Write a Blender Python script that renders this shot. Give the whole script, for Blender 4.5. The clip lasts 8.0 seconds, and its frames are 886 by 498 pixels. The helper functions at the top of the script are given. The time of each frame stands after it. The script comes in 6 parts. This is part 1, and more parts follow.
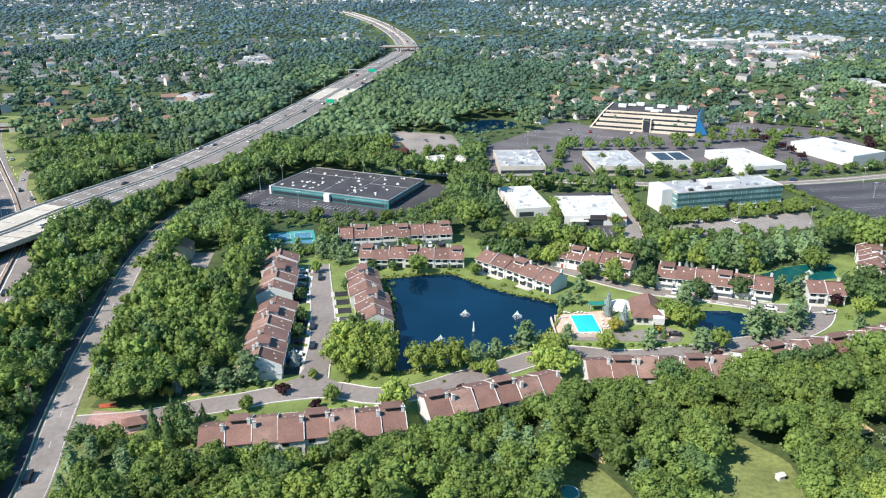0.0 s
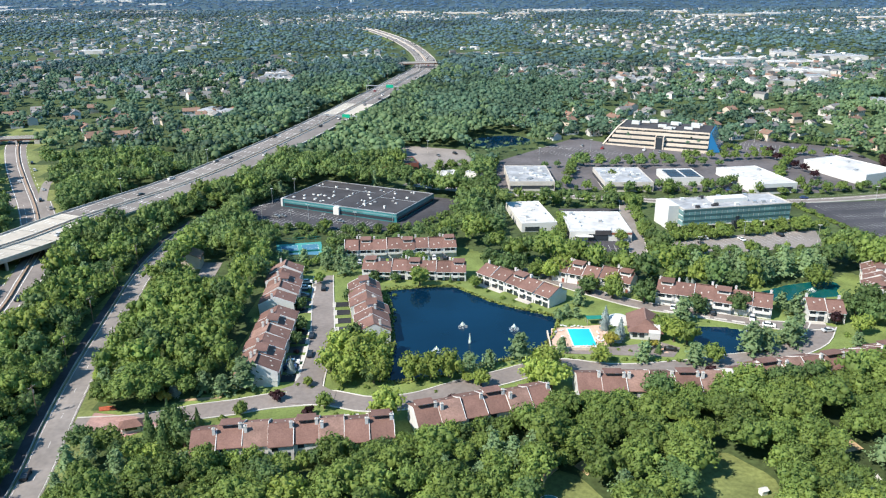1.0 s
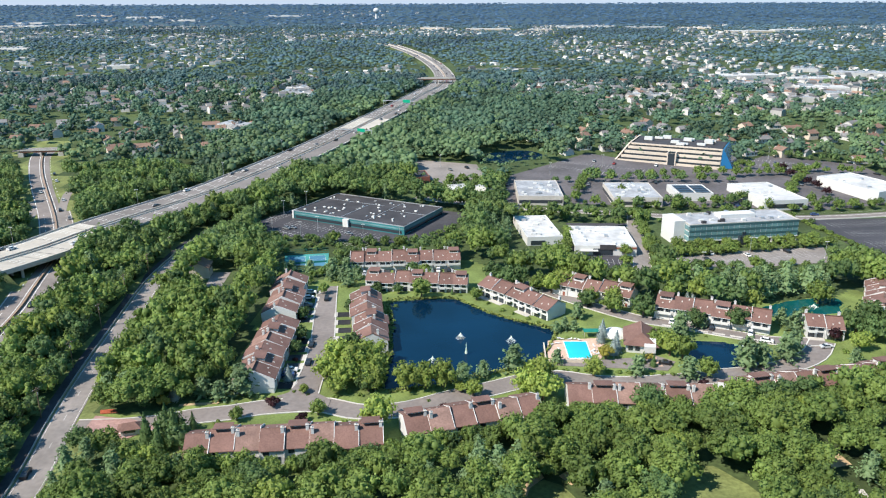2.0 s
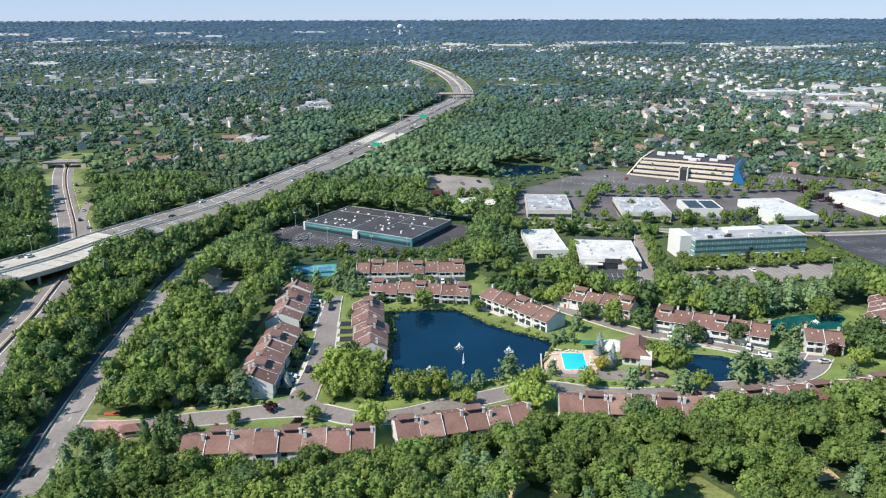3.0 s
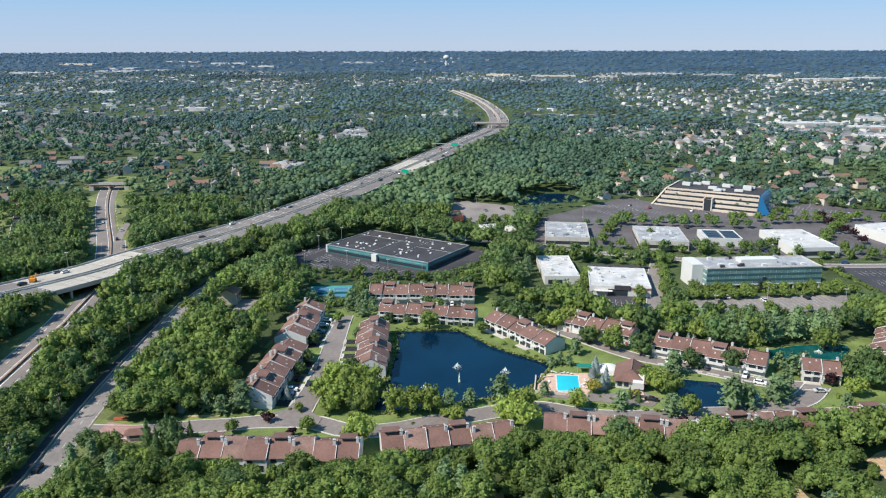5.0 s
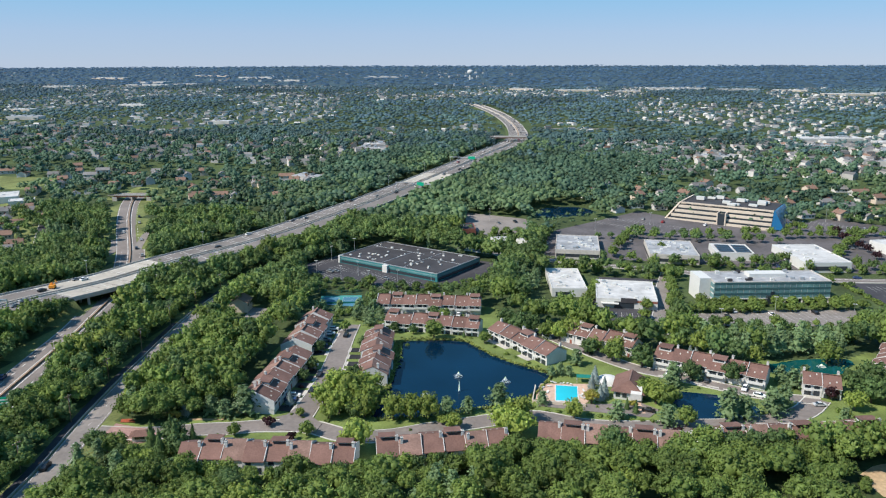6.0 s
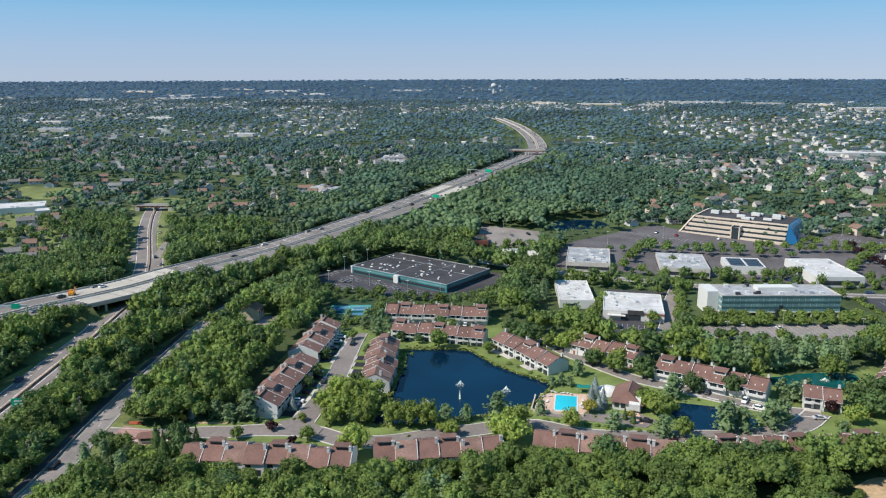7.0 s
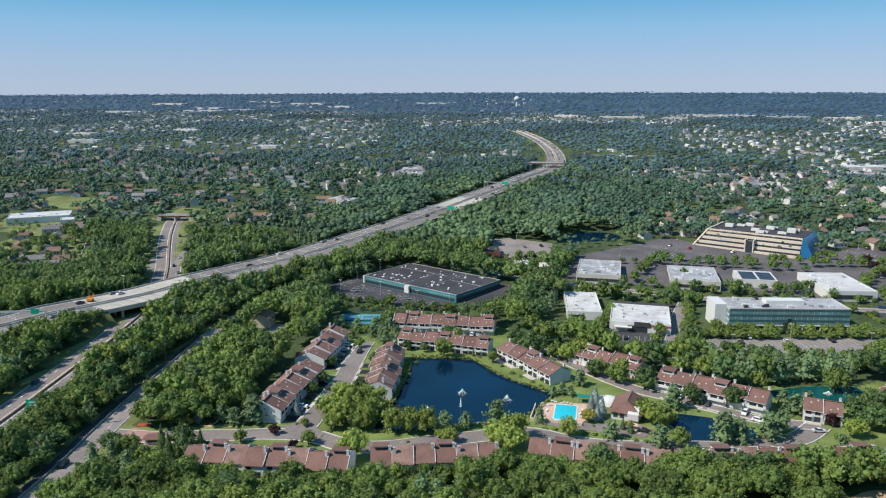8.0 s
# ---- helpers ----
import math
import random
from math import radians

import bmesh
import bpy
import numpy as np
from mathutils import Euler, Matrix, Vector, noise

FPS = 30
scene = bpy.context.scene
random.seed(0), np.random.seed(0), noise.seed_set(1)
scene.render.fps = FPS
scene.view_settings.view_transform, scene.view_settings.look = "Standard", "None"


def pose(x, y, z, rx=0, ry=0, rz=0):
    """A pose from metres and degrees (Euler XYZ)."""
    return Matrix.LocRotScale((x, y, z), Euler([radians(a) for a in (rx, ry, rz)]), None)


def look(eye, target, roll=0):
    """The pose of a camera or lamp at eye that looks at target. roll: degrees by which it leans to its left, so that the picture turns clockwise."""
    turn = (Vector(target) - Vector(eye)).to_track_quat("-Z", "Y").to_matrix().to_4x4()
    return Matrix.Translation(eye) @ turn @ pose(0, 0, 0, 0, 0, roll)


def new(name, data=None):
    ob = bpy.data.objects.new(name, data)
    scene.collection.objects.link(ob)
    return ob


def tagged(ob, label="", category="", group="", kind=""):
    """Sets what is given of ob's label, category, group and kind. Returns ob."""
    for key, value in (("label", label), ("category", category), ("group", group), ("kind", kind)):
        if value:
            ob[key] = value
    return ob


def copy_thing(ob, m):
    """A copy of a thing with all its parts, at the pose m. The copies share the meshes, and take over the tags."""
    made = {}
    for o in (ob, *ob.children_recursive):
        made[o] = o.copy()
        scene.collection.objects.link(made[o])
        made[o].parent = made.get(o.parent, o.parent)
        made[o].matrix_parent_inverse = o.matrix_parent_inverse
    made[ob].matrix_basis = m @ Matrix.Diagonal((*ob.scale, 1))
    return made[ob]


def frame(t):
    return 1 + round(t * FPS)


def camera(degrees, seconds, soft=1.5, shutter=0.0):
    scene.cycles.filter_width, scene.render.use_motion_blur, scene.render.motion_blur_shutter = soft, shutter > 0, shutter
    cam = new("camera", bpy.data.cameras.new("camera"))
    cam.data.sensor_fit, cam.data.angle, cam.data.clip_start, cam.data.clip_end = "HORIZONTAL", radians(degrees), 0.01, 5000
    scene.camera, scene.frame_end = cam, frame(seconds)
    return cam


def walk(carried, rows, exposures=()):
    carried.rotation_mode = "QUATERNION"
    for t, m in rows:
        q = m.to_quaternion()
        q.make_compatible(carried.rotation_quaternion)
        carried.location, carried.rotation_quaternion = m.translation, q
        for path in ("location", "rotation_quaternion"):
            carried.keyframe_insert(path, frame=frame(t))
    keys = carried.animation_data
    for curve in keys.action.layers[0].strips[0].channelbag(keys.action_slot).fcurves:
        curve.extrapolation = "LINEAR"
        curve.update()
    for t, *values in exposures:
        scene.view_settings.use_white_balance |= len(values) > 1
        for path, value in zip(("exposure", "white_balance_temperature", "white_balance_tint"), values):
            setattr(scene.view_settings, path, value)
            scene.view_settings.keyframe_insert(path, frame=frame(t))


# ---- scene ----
cam = camera(61.2, 8.0, soft=1.15)
PATH = [
    (0, (0.00, 0.00, 120.00), (-0.00, 280.51, 13.63), -0.29),
    (0.5, (4.66, -1.80, 119.96), (-0.05, 279.83, 16.69), -0.26),
    (1, (9.39, -4.03, 120.19), (-0.22, 278.51, 19.80), -0.22),
    (1.5, (14.23, -5.94, 120.41), (-0.23, 277.38, 22.82), -0.23),
    (3, (28.24, -12.11, 120.68), (-0.47, 272.90, 31.57), -0.22),
    (3.5, (33.03, -14.15, 120.73), (-0.40, 271.22, 34.44), -0.22),
    (4, (37.72, -16.27, 120.87), (-0.38, 269.35, 37.39), -0.19),
    (4.5, (42.46, -18.14, 121.01), (-0.38, 267.59, 40.25), -0.18),
    (6, (56.85, -23.67, 121.19), (-0.80, 261.61, 48.46), -0.13),
    (6.5, (61.57, -25.37, 121.32), (-1.02, 259.50, 51.11), -0.12),
    (7, (66.50, -27.10, 121.38), (-1.09, 257.25, 53.71), -0.11),
    (7.5, (71.37, -28.68, 121.44), (-1.14, 255.03, 56.25), -0.10),
    (8, (76.19, -30.18, 121.54), (-1.17, 252.79, 58.74), -0.07),
]
walk(cam, [(t, look(eye, target, roll)) for t, eye, target, roll in PATH],
     exposures=[(0, 0.75), (2, 0.62), (4.5, 0.42), (8, 0.19)])

# ---- world, sun and exposure ----
SUN_AZ = math.atan2(-0.84, -0.54)
SUN_EL = radians(46)
world = bpy.data.worlds.new("sky")
scene.world = world
world.use_nodes = True
wn = world.node_tree.nodes
sky = wn.new("ShaderNodeTexSky")
sky.sky_type = "NISHITA"
sky.sun_disc = False
sky.sun_elevation, sky.sun_rotation = SUN_EL, SUN_AZ
sky.altitude, sky.air_density, sky.dust_density, sky.ozone_density = 2500, 1.0, 0.0, 8.0
# clear summer sky: the physical sky, evened out by thin haze that pales towards the horizon
coord = wn.new("ShaderNodeTexCoord")
axes = wn.new("ShaderNodeSeparateXYZ")
ramp = wn.new("ShaderNodeValToRGB")
ramp.color_ramp.elements[0].position, ramp.color_ramp.elements[0].color = 0.0, (4.7, 5.8, 7.9, 1)
ramp.color_ramp.elements[1].position, ramp.color_ramp.elements[1].color = 1.0, (1.0, 2.6, 5.5, 1)
for place, tint in ((0.035, (4.4, 5.9, 8.3, 1)), (0.075, (3.2, 6.0, 8.8, 1)), (0.12, (1.2, 4.9, 8.2, 1))):
    ramp.color_ramp.elements.new(place).color = tint
blend = wn.new("ShaderNodeMix")
blend.data_type = "RGBA"
blend.inputs["Factor"].default_value = 0.75
world.node_tree.links.new(coord.outputs["Generated"], axes.inputs[0])
world.node_tree.links.new(axes.outputs["Z"], ramp.inputs[0])
world.node_tree.links.new(sky.outputs[0], blend.inputs["A"])
world.node_tree.links.new(ramp.outputs[0], blend.inputs["B"])
world.node_tree.links.new(blend.outputs["Result"], wn["Background"].inputs[0])
wn["Background"].inputs[1].default_value = 0.08
sun_data = bpy.data.lights.new("sun", "SUN")
sun_data.energy, sun_data.angle, sun_data.color = 5.0, radians(0.5), (1.0, 0.93, 0.83)
sun = new("sun", sun_data)
sun.matrix_world = look((0, 0, 0), (-math.sin(SUN_AZ) * math.cos(SUN_EL), -math.cos(SUN_AZ) * math.cos(SUN_EL), -math.sin(SUN_EL)))

# ---- materials ----
def material(name, base, rough=0.8, grain=0.25, scale=1.0, blotch=0.2, blotch_scale=0.05, metal=0.0, bump=0.0, island=0.0, per_object=0.0, spec=0.3, translucent=0.0):
    """A procedural surface: base colour varied by fine grain, broad blotches and, if wanted, by island or object."""
    m = bpy.data.materials.new(name)
    m.use_nodes = True
    nt = m.node_tree
    n, l = nt.nodes, nt.links
    p = n["Principled BSDF"]
    p.inputs["Roughness"].default_value = rough
    p.inputs["Metallic"].default_value = metal
    p.inputs["Specular IOR Level"].default_value = spec
    geo = n.new("ShaderNodeNewGeometry")
    fac = None

    def term(sock, amount):
        nonlocal fac
        mr = n.new("ShaderNodeMapRange")
        mr.inputs["To Min"].default_value, mr.inputs["To Max"].default_value = 1 - amount, 1 + amount
        l.new(sock, mr.inputs["Value"])
        if fac is None:
            fac = mr.outputs[0]
        else:
            mu = n.new("ShaderNodeMath")
            mu.operation = "MULTIPLY"
            l.new(fac, mu.inputs[0])
            l.new(mr.outputs[0], mu.inputs[1])
            fac = mu.outputs[0]

    for sc, am in ((scale, grain), (blotch_scale, blotch)):
        if am:
            t = n.new("ShaderNodeTexNoise")
            t.inputs["Scale"].default_value, t.inputs["Detail"].default_value = sc, 3
            l.new(geo.outputs["Position"], t.inputs["Vector"])
            st = n.new("ShaderNodeMapRange")
            st.inputs["From Min"].default_value, st.inputs["From Max"].default_value = 0.3, 0.7
            l.new(t.outputs["Fac"], st.inputs["Value"])
            term(st.outputs[0], am)
            if sc == scale and bump:
                b = n.new("ShaderNodeBump")
                b.inputs["Strength"].default_value = bump
                b.inputs["Distance"].default_value = 0.3 / sc
                l.new(t.outputs["Fac"], b.inputs["Height"])
                l.new(b.outputs[0], p.inputs["Normal"])
    if island:
        term(geo.outputs["Random Per Island"], island)
    if per_object:
        term(n.new("ShaderNodeObjectInfo").outputs["Random"], per_object)
    if fac is None:
        p.inputs["Base Color"].default_value = (*base, 1)
        colour = None
    else:
        vm = n.new("ShaderNodeVectorMath")
        vm.operation = "SCALE"
        vm.inputs[0].default_value = base
        l.new(fac, vm.inputs["Scale"])
        colour = vm.outputs[0]
        l.new(colour, p.inputs["Base Color"])
    if translucent:
        tr = n.new("ShaderNodeBsdfTranslucent")
        tr.inputs[0].default_value = (base[0] * 1.4, base[1] * 1.4, base[2], 1)
        if colour:
            l.new(colour, tr.inputs[0])
        mix = n.new("ShaderNodeMixShader")
        mix.inputs[0].default_value = translucent
        l.new(p.outputs[0], mix.inputs[1])
        l.new(tr.outputs[0], mix.inputs[2])
        l.new(mix.outputs[0], n["Material Output"].inputs[0])
    return m


def leaf(name, base, isl=0.2, per=0.12, blotch=0.3, bs=0.07):
    return material(name, base, rough=0.6, grain=0.0, blotch=blotch, blotch_scale=bs, island=isl, per_object=per, spec=0.25, translucent=0.32)


M = dict(
    ground=material("grass_and_soil", (0.055, 0.080, 0.028), grain=0.3, scale=0.6, blotch=0.35, blotch_scale=0.02, rough=0.95),
    lawn=material("lawn", (0.145, 0.19, 0.055), grain=0.2, scale=1.5, blotch=0.3, blotch_scale=0.09, rough=0.95),
    dry_lawn=material("dry_lawn", (0.15, 0.175, 0.06), grain=0.25, scale=0.8, blotch=0.3, blotch_scale=0.06, rough=0.95),
    reeds=material("reeds", (0.17, 0.20, 0.05), grain=0.3, scale=1.0, blotch=0.3, rough=0.9, island=0.35),
    soil=material("bare_soil", (0.42, 0.30, 0.18), grain=0.2, scale=0.7, blotch=0.2, blotch_scale=0.1),
    asphalt=material("asphalt", (0.205, 0.178, 0.165), grain=0.12, scale=0.7, blotch=0.16, blotch_scale=0.06),
    freeway_asphalt=material("freeway_asphalt", (0.188, 0.168, 0.157), grain=0.12, scale=0.7, blotch=0.18, blotch_scale=0.05),
    lot_asphalt=material("car_park_asphalt", (0.112, 0.102, 0.106), grain=0.15, scale=0.5, blotch=0.25, blotch_scale=0.04),
    old_asphalt=material("worn_asphalt", (0.23, 0.205, 0.19), grain=0.12, scale=0.6, blotch=0.2, blotch_scale=0.05),
    dark_asphalt=material("dark_asphalt", (0.055, 0.053, 0.06), grain=0.2, scale=0.6, blotch=0.22, blotch_scale=0.05),
    drive=material("sealed_driveway", (0.045, 0.045, 0.05), grain=0.2, scale=1.0, per_object=0.5),
    concrete=material("concrete", (0.48, 0.45, 0.41), grain=0.1, scale=0.8, blotch=0.12, blotch_scale=0.08),
    deck=material("bridge_concrete", (0.44, 0.40, 0.345), grain=0.08, scale=0.5, blotch=0.15, blotch_scale=0.04),
    faded_paint=material("faded_stall_paint", (0.42, 0.41, 0.40), grain=0.3, scale=0.8, rough=0.8),
    kerb=material("kerb_concrete", (0.5, 0.48, 0.44), grain=0.1, scale=1.0),
    paint=material("road_paint", (0.75, 0.75, 0.72), grain=0.2, scale=0.7, rough=0.7),
    brown=material("median_barrier", (0.30, 0.21, 0.15), grain=0.15, scale=0.6),
    shingle=material("roof_shingles", (0.168, 0.096, 0.080), grain=0.16, scale=2.2, blotch=0.14, blotch_scale=0.25, per_object=0.16, rough=0.9, bump=0.2),
    shingle_old=material("weathered_shingles", (0.215, 0.135, 0.112), grain=0.18, scale=2.0, blotch=0.2, blotch_scale=0.3, per_object=0.12, rough=0.9),
    siding=material("grey_white_siding", (0.56, 0.56, 0.55), grain=0.06, scale=2.0, blotch=0.08, blotch_scale=0.2, per_object=0.08, rough=0.7),
    white=material("white_paint", (0.60, 0.60, 0.58), grain=0.04, scale=1.0, blotch=0.05, rough=0.5),
    roof_white=material("white_membrane_roof", (0.52, 0.51, 0.50), grain=0.13, scale=0.35, blotch=0.16, blotch_scale=0.09, rough=0.6),
    roof_grey=material("grey_gravel_roof", (0.33, 0.34, 0.36), grain=0.14, scale=0.4, blotch=0.22, blotch_scale=0.1),
    roof_dark=material("dark_membrane_roof", (0.052, 0.05, 0.055), grain=0.15, scale=0.2, blotch=0.25, blotch_scale=0.05, rough=0.85),
    tan=material("tan_precast", (0.56, 0.48, 0.40), grain=0.06, scale=0.6, blotch=0.08),
    brick=material("red_brick", (0.24, 0.09, 0.065), grain=0.2, scale=2.0),
    pavers=material("pink_brick_pavers", (0.34, 0.21, 0.19), grain=0.15, scale=1.2, blotch=0.15, blotch_scale=0.3),
    pool_deck=material("pool_terrace_paving", (0.55, 0.38, 0.29), grain=0.12, scale=1.0, blotch=0.12, blotch_scale=0.3),
    glass=material("dark_window_glass", (0.03, 0.04, 0.05), rough=0.12, grain=0, blotch=0, spec=0.7),
    teal_glass=material("teal_curtain_glass", (0.14, 0.26, 0.27), rough=0.15, grain=0, blotch=0.3, blotch_scale=0.12, spec=0.8),
    blue_glass=material("blue_sloped_glass", (0.02, 0.13, 0.28), rough=0.2, grain=0, blotch=0.1, spec=0.7),
    teal=material("teal_panels", (0.03, 0.17, 0.19), rough=0.45, grain=0.05),
    spandrel=material("teal_spandrel", (0.05, 0.115, 0.125), rough=0.35, grain=0.05, blotch=0.1, spec=0.5),
    metal=material("galvanised_steel", (0.5, 0.51, 0.52), rough=0.45, metal=0.6, grain=0.1, scale=3.0),
    rust=material("weathering_steel", (0.16, 0.075, 0.05), rough=0.8, grain=0.2, scale=2.0),
    green_sign=material("green_sign", (0.0, 0.34, 0.20), rough=0.5, grain=0.0, blotch=0.05),
    dark_green=material("green_awning", (0.01, 0.15, 0.12), rough=0.7, grain=0.1),
    wood=material("grey_timber", (0.17, 0.12, 0.08), grain=0.25, scale=3.0),
    bark=material("bark", (0.13, 0.10, 0.075), grain=0.3, scale=4.0),
    court=material("blue_court", (0.06, 0.18, 0.27), grain=0.06, scale=1.0),
    court_green=material("green_court", (0.06, 0.27, 0.25), grain=0.06, scale=1.0),
    # ground colour with blue distance haze painted in
    distance_ground=material("distant_ground_hazed", (0.044, 0.076, 0.094), grain=0.2, scale=0.02, blotch=0.3, blotch_scale=0.003),
    tyre=material("tyre", (0.02, 0.02, 0.02), grain=0, blotch=0),
    solar=material("solar_panel", (0.03, 0.035, 0.05), rough=0.3, grain=0.0, blotch=0.1, spec=0.6),
    orange=material("orange_paint", (0.65, 0.25, 0.03), rough=0.5, grain=0.1),
    mulch=material("red_flower_bed", (0.40, 0.10, 0.05), grain=0.4, scale=2.5, island=0.3),
    foam=material("water_spray", (0.9, 0.93, 0.96), rough=0.9, grain=0, blotch=0, translucent=0.4),
    slate=material("grey_suburban_roof", (0.17, 0.165, 0.165), grain=0.1, scale=0.8, island=0.5),
    brown_roof=material("brown_suburban_roof", (0.19, 0.12, 0.09), grain=0.1, scale=0.8, island=0.5),
    house_white=material("light_house_walls", (0.47, 0.46, 0.445), grain=0.05, scale=1.0, island=0.45),
    leaf_a=leaf("oak_leaves", (0.134, 0.197, 0.050)),
    leaf_b=leaf("maple_leaves", (0.168, 0.236, 0.058)),
    leaf_c=leaf("lime_leaves", (0.245, 0.315, 0.070)),
    leaf_d=leaf("deep_green_leaves", (0.100, 0.162, 0.056)),
    # oak and maple again, less yellow, for the woods beyond 325 m
    leaf_e=leaf("back_oak_leaves", (0.120, 0.185, 0.060)),
    leaf_f=leaf("back_maple_leaves", (0.152, 0.218, 0.066)),
    pine=leaf("pine_needles", (0.165, 0.245, 0.115)),
    spruce=leaf("blue_spruce_needles", (0.28, 0.34, 0.33), isl=0.3),
    plum=leaf("purple_leaves", (0.040, 0.016, 0.020), isl=0.4),
    gold=leaf("yellow_green_leaves", (0.27, 0.25, 0.05)),
    # leaf greens with some blue haze mixed into the colour
    mid_dark=leaf("hazed_oak_leaves", (0.084, 0.147, 0.092), isl=0.28, per=0.0, blotch=0.4, bs=0.018),
    mid_light=leaf("hazed_maple_leaves", (0.124, 0.193, 0.092), isl=0.25, per=0.0, blotch=0.35, bs=0.018),
    # bluer still: distance haze painted into the far leaves
    mid_blue=leaf("hazed_suburb_leaves", (0.086, 0.150, 0.146), isl=0.3, per=0.0, blotch=0.42, bs=0.008),
    far_leaf=leaf("hazed_woods_leaves", (0.082, 0.144, 0.184), isl=0.3, per=0.0, blotch=0.45, bs=0.005),
)


# blue haze put into the colour of the farthest woods
M["distance"] = leaf("distant_woods_hazed", (0.052, 0.100, 0.162), isl=0.2, per=0.0, blotch=0.3, bs=0.004)
# a faint blue glow added to the leaves, in place of haze
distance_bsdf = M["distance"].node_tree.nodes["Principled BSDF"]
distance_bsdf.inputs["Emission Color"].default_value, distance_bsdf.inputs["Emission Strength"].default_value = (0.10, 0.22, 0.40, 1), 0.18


def water_material(name, base, rough=0.06, rip=0.06):
    m = material(name, base, rough=rough, grain=0.0, blotch=0.25, blotch_scale=0.03, spec=0.13)
    nt = m.node_tree
    t = nt.nodes.new("ShaderNodeTexNoise")
    g = nt.nodes.new("ShaderNodeNewGeometry")
    t.inputs["Scale"].default_value = 0.9
    b = nt.nodes.new("ShaderNodeBump")
    b.inputs["Strength"].default_value, b.inputs["Distance"].default_value = rip, 0.1
    nt.links.new(g.outputs["Position"], t.inputs["Vector"])
    nt.links.new(t.outputs["Fac"], b.inputs["Height"])
    nt.links.new(b.outputs[0], nt.nodes["Principled BSDF"].inputs["Normal"])
    return m


M["water"] = water_material("dark_blue_pond_water", (0.002, 0.018, 0.044))
M["water_teal"] = water_material("teal_pond_water", (0.005, 0.075, 0.075))
M["pool_water"] = water_material("pool_water", (0.03, 0.55, 0.68), rough=0.1)

# ---- building blocks ----
KY = (-1e5, 285, 340, 420, 480, 560, 700, 850, 1100, 1500, 2100, 3000, 4000, 4900, 1e5)
KZ = (0, 0, -3, -2.5, 0, 3, 9, 15, 20, 28, 42, 60, 77, 92, 92)


def G(y):
    """Height of the land."""
    return float(np.interp(y, KY, KZ))


class Mesh:
    """Gathers faces for one mesh."""

    def __init__(self):
        self.v, self.f = [], []

    def face(self, *pts):
        k = len(self.v)
        self.v += [tuple(p) for p in pts]
        self.f.append(tuple(range(k, k + len(pts))))
        return self

    def solid(self, low, high):
        """Two matching loops, joined by sides and closed."""
        k, n = len(self.v), len(low)
        self.v += [tuple(p) for p in low] + [tuple(p) for p in high]
        self.f += [tuple(range(k + n - 1, k - 1, -1)), tuple(range(k + n, k + 2 * n))]
        self.f += [(k + i, k + (i + 1) % n, k + n + (i + 1) % n, k + n + i) for i in range(n)]
        return self

    def box(self, x0, x1, y0, y1, z0, z1, taper=0.0):
        t = taper
        return self.solid([(x0, y0, z0), (x1, y0, z0), (x1, y1, z0), (x0, y1, z0)],
                          [(x0 + t, y0 + t, z1), (x1 - t, y0 + t, z1), (x1 - t, y1 - t, z1), (x0 + t, y1 - t, z1)])

    def prism(self, pts, z0, z1):
        return self.solid([(x, y, z0) for x, y in pts], [(x, y, z1) for x, y in pts])

    def across(self, profile, x0, x1):
        """A profile in y and z, drawn out along x."""
        return self.solid([(x1, y, z) for y, z in profile], [(x0, y, z) for y, z in profile])

    def tube(self, a, b, ra, rb, n=8):
        a, b = Vector(a), Vector(b)
        q = (b - a).to_track_quat("Z", "Y")
        ring = [q @ Vector((math.cos(i * math.tau / n), math.sin(i * math.tau / n), 0)) for i in range(n)]
        return self.solid([a + r * ra for r in ring], [b + r * rb for r in ring])

    def data(self, name, mat):
        me = bpy.data.meshes.new(name)
        me.from_pydata(self.v, [], self.f)
        me.materials.append(mat)
        return me


def part(name, mesh, mat, parent, label="", kind=""):
    ob = new(name, mesh.data(name, mat) if isinstance(mesh, Mesh) else mesh)
    ob.parent = parent
    return tagged(ob, label=label, kind=kind)


def thing(name, label, category, at=None, group="", kind=""):
    ob = new(name)
    ob.empty_display_size = 0.5
    if at is not None:
        ob.matrix_basis = at
    return tagged(ob, label, category, group, kind)


def at(x, y, turn=0.0, dz=0.0):
    return pose(x, y, G(y) + dz, 0, 0, turn)


def smooth(points, step=4.0):
    """A Catmull-Rom line through the points."""
    p = [np.array(q, float) for q in points]
    p = [2 * p[0] - p[1]] + p + [2 * p[-1] - p[-2]]
    out = []
    for i in range(1, len(p) - 2):
        n = max(1, int(np.linalg.norm(p[i + 1] - p[i]) / step))
        for k in range(n):
            t = k / n
            out.append(0.5 * (2 * p[i] + (p[i + 1] - p[i - 1]) * t + (2 * p[i - 1] - 5 * p[i] + 4 * p[i + 1] - p[i + 2]) * t * t
                              + (3 * p[i] - p[i - 1] - 3 * p[i + 1] + p[i + 2]) * t ** 3))
    out.append(p[-2])
    return np.array(out)


def normals(line):
    d = np.gradient(line[:, :2], axis=0)
    d /= np.linalg.norm(d, axis=1)[:, None]
    return np.stack([d[:, 1], -d[:, 0]], 1)


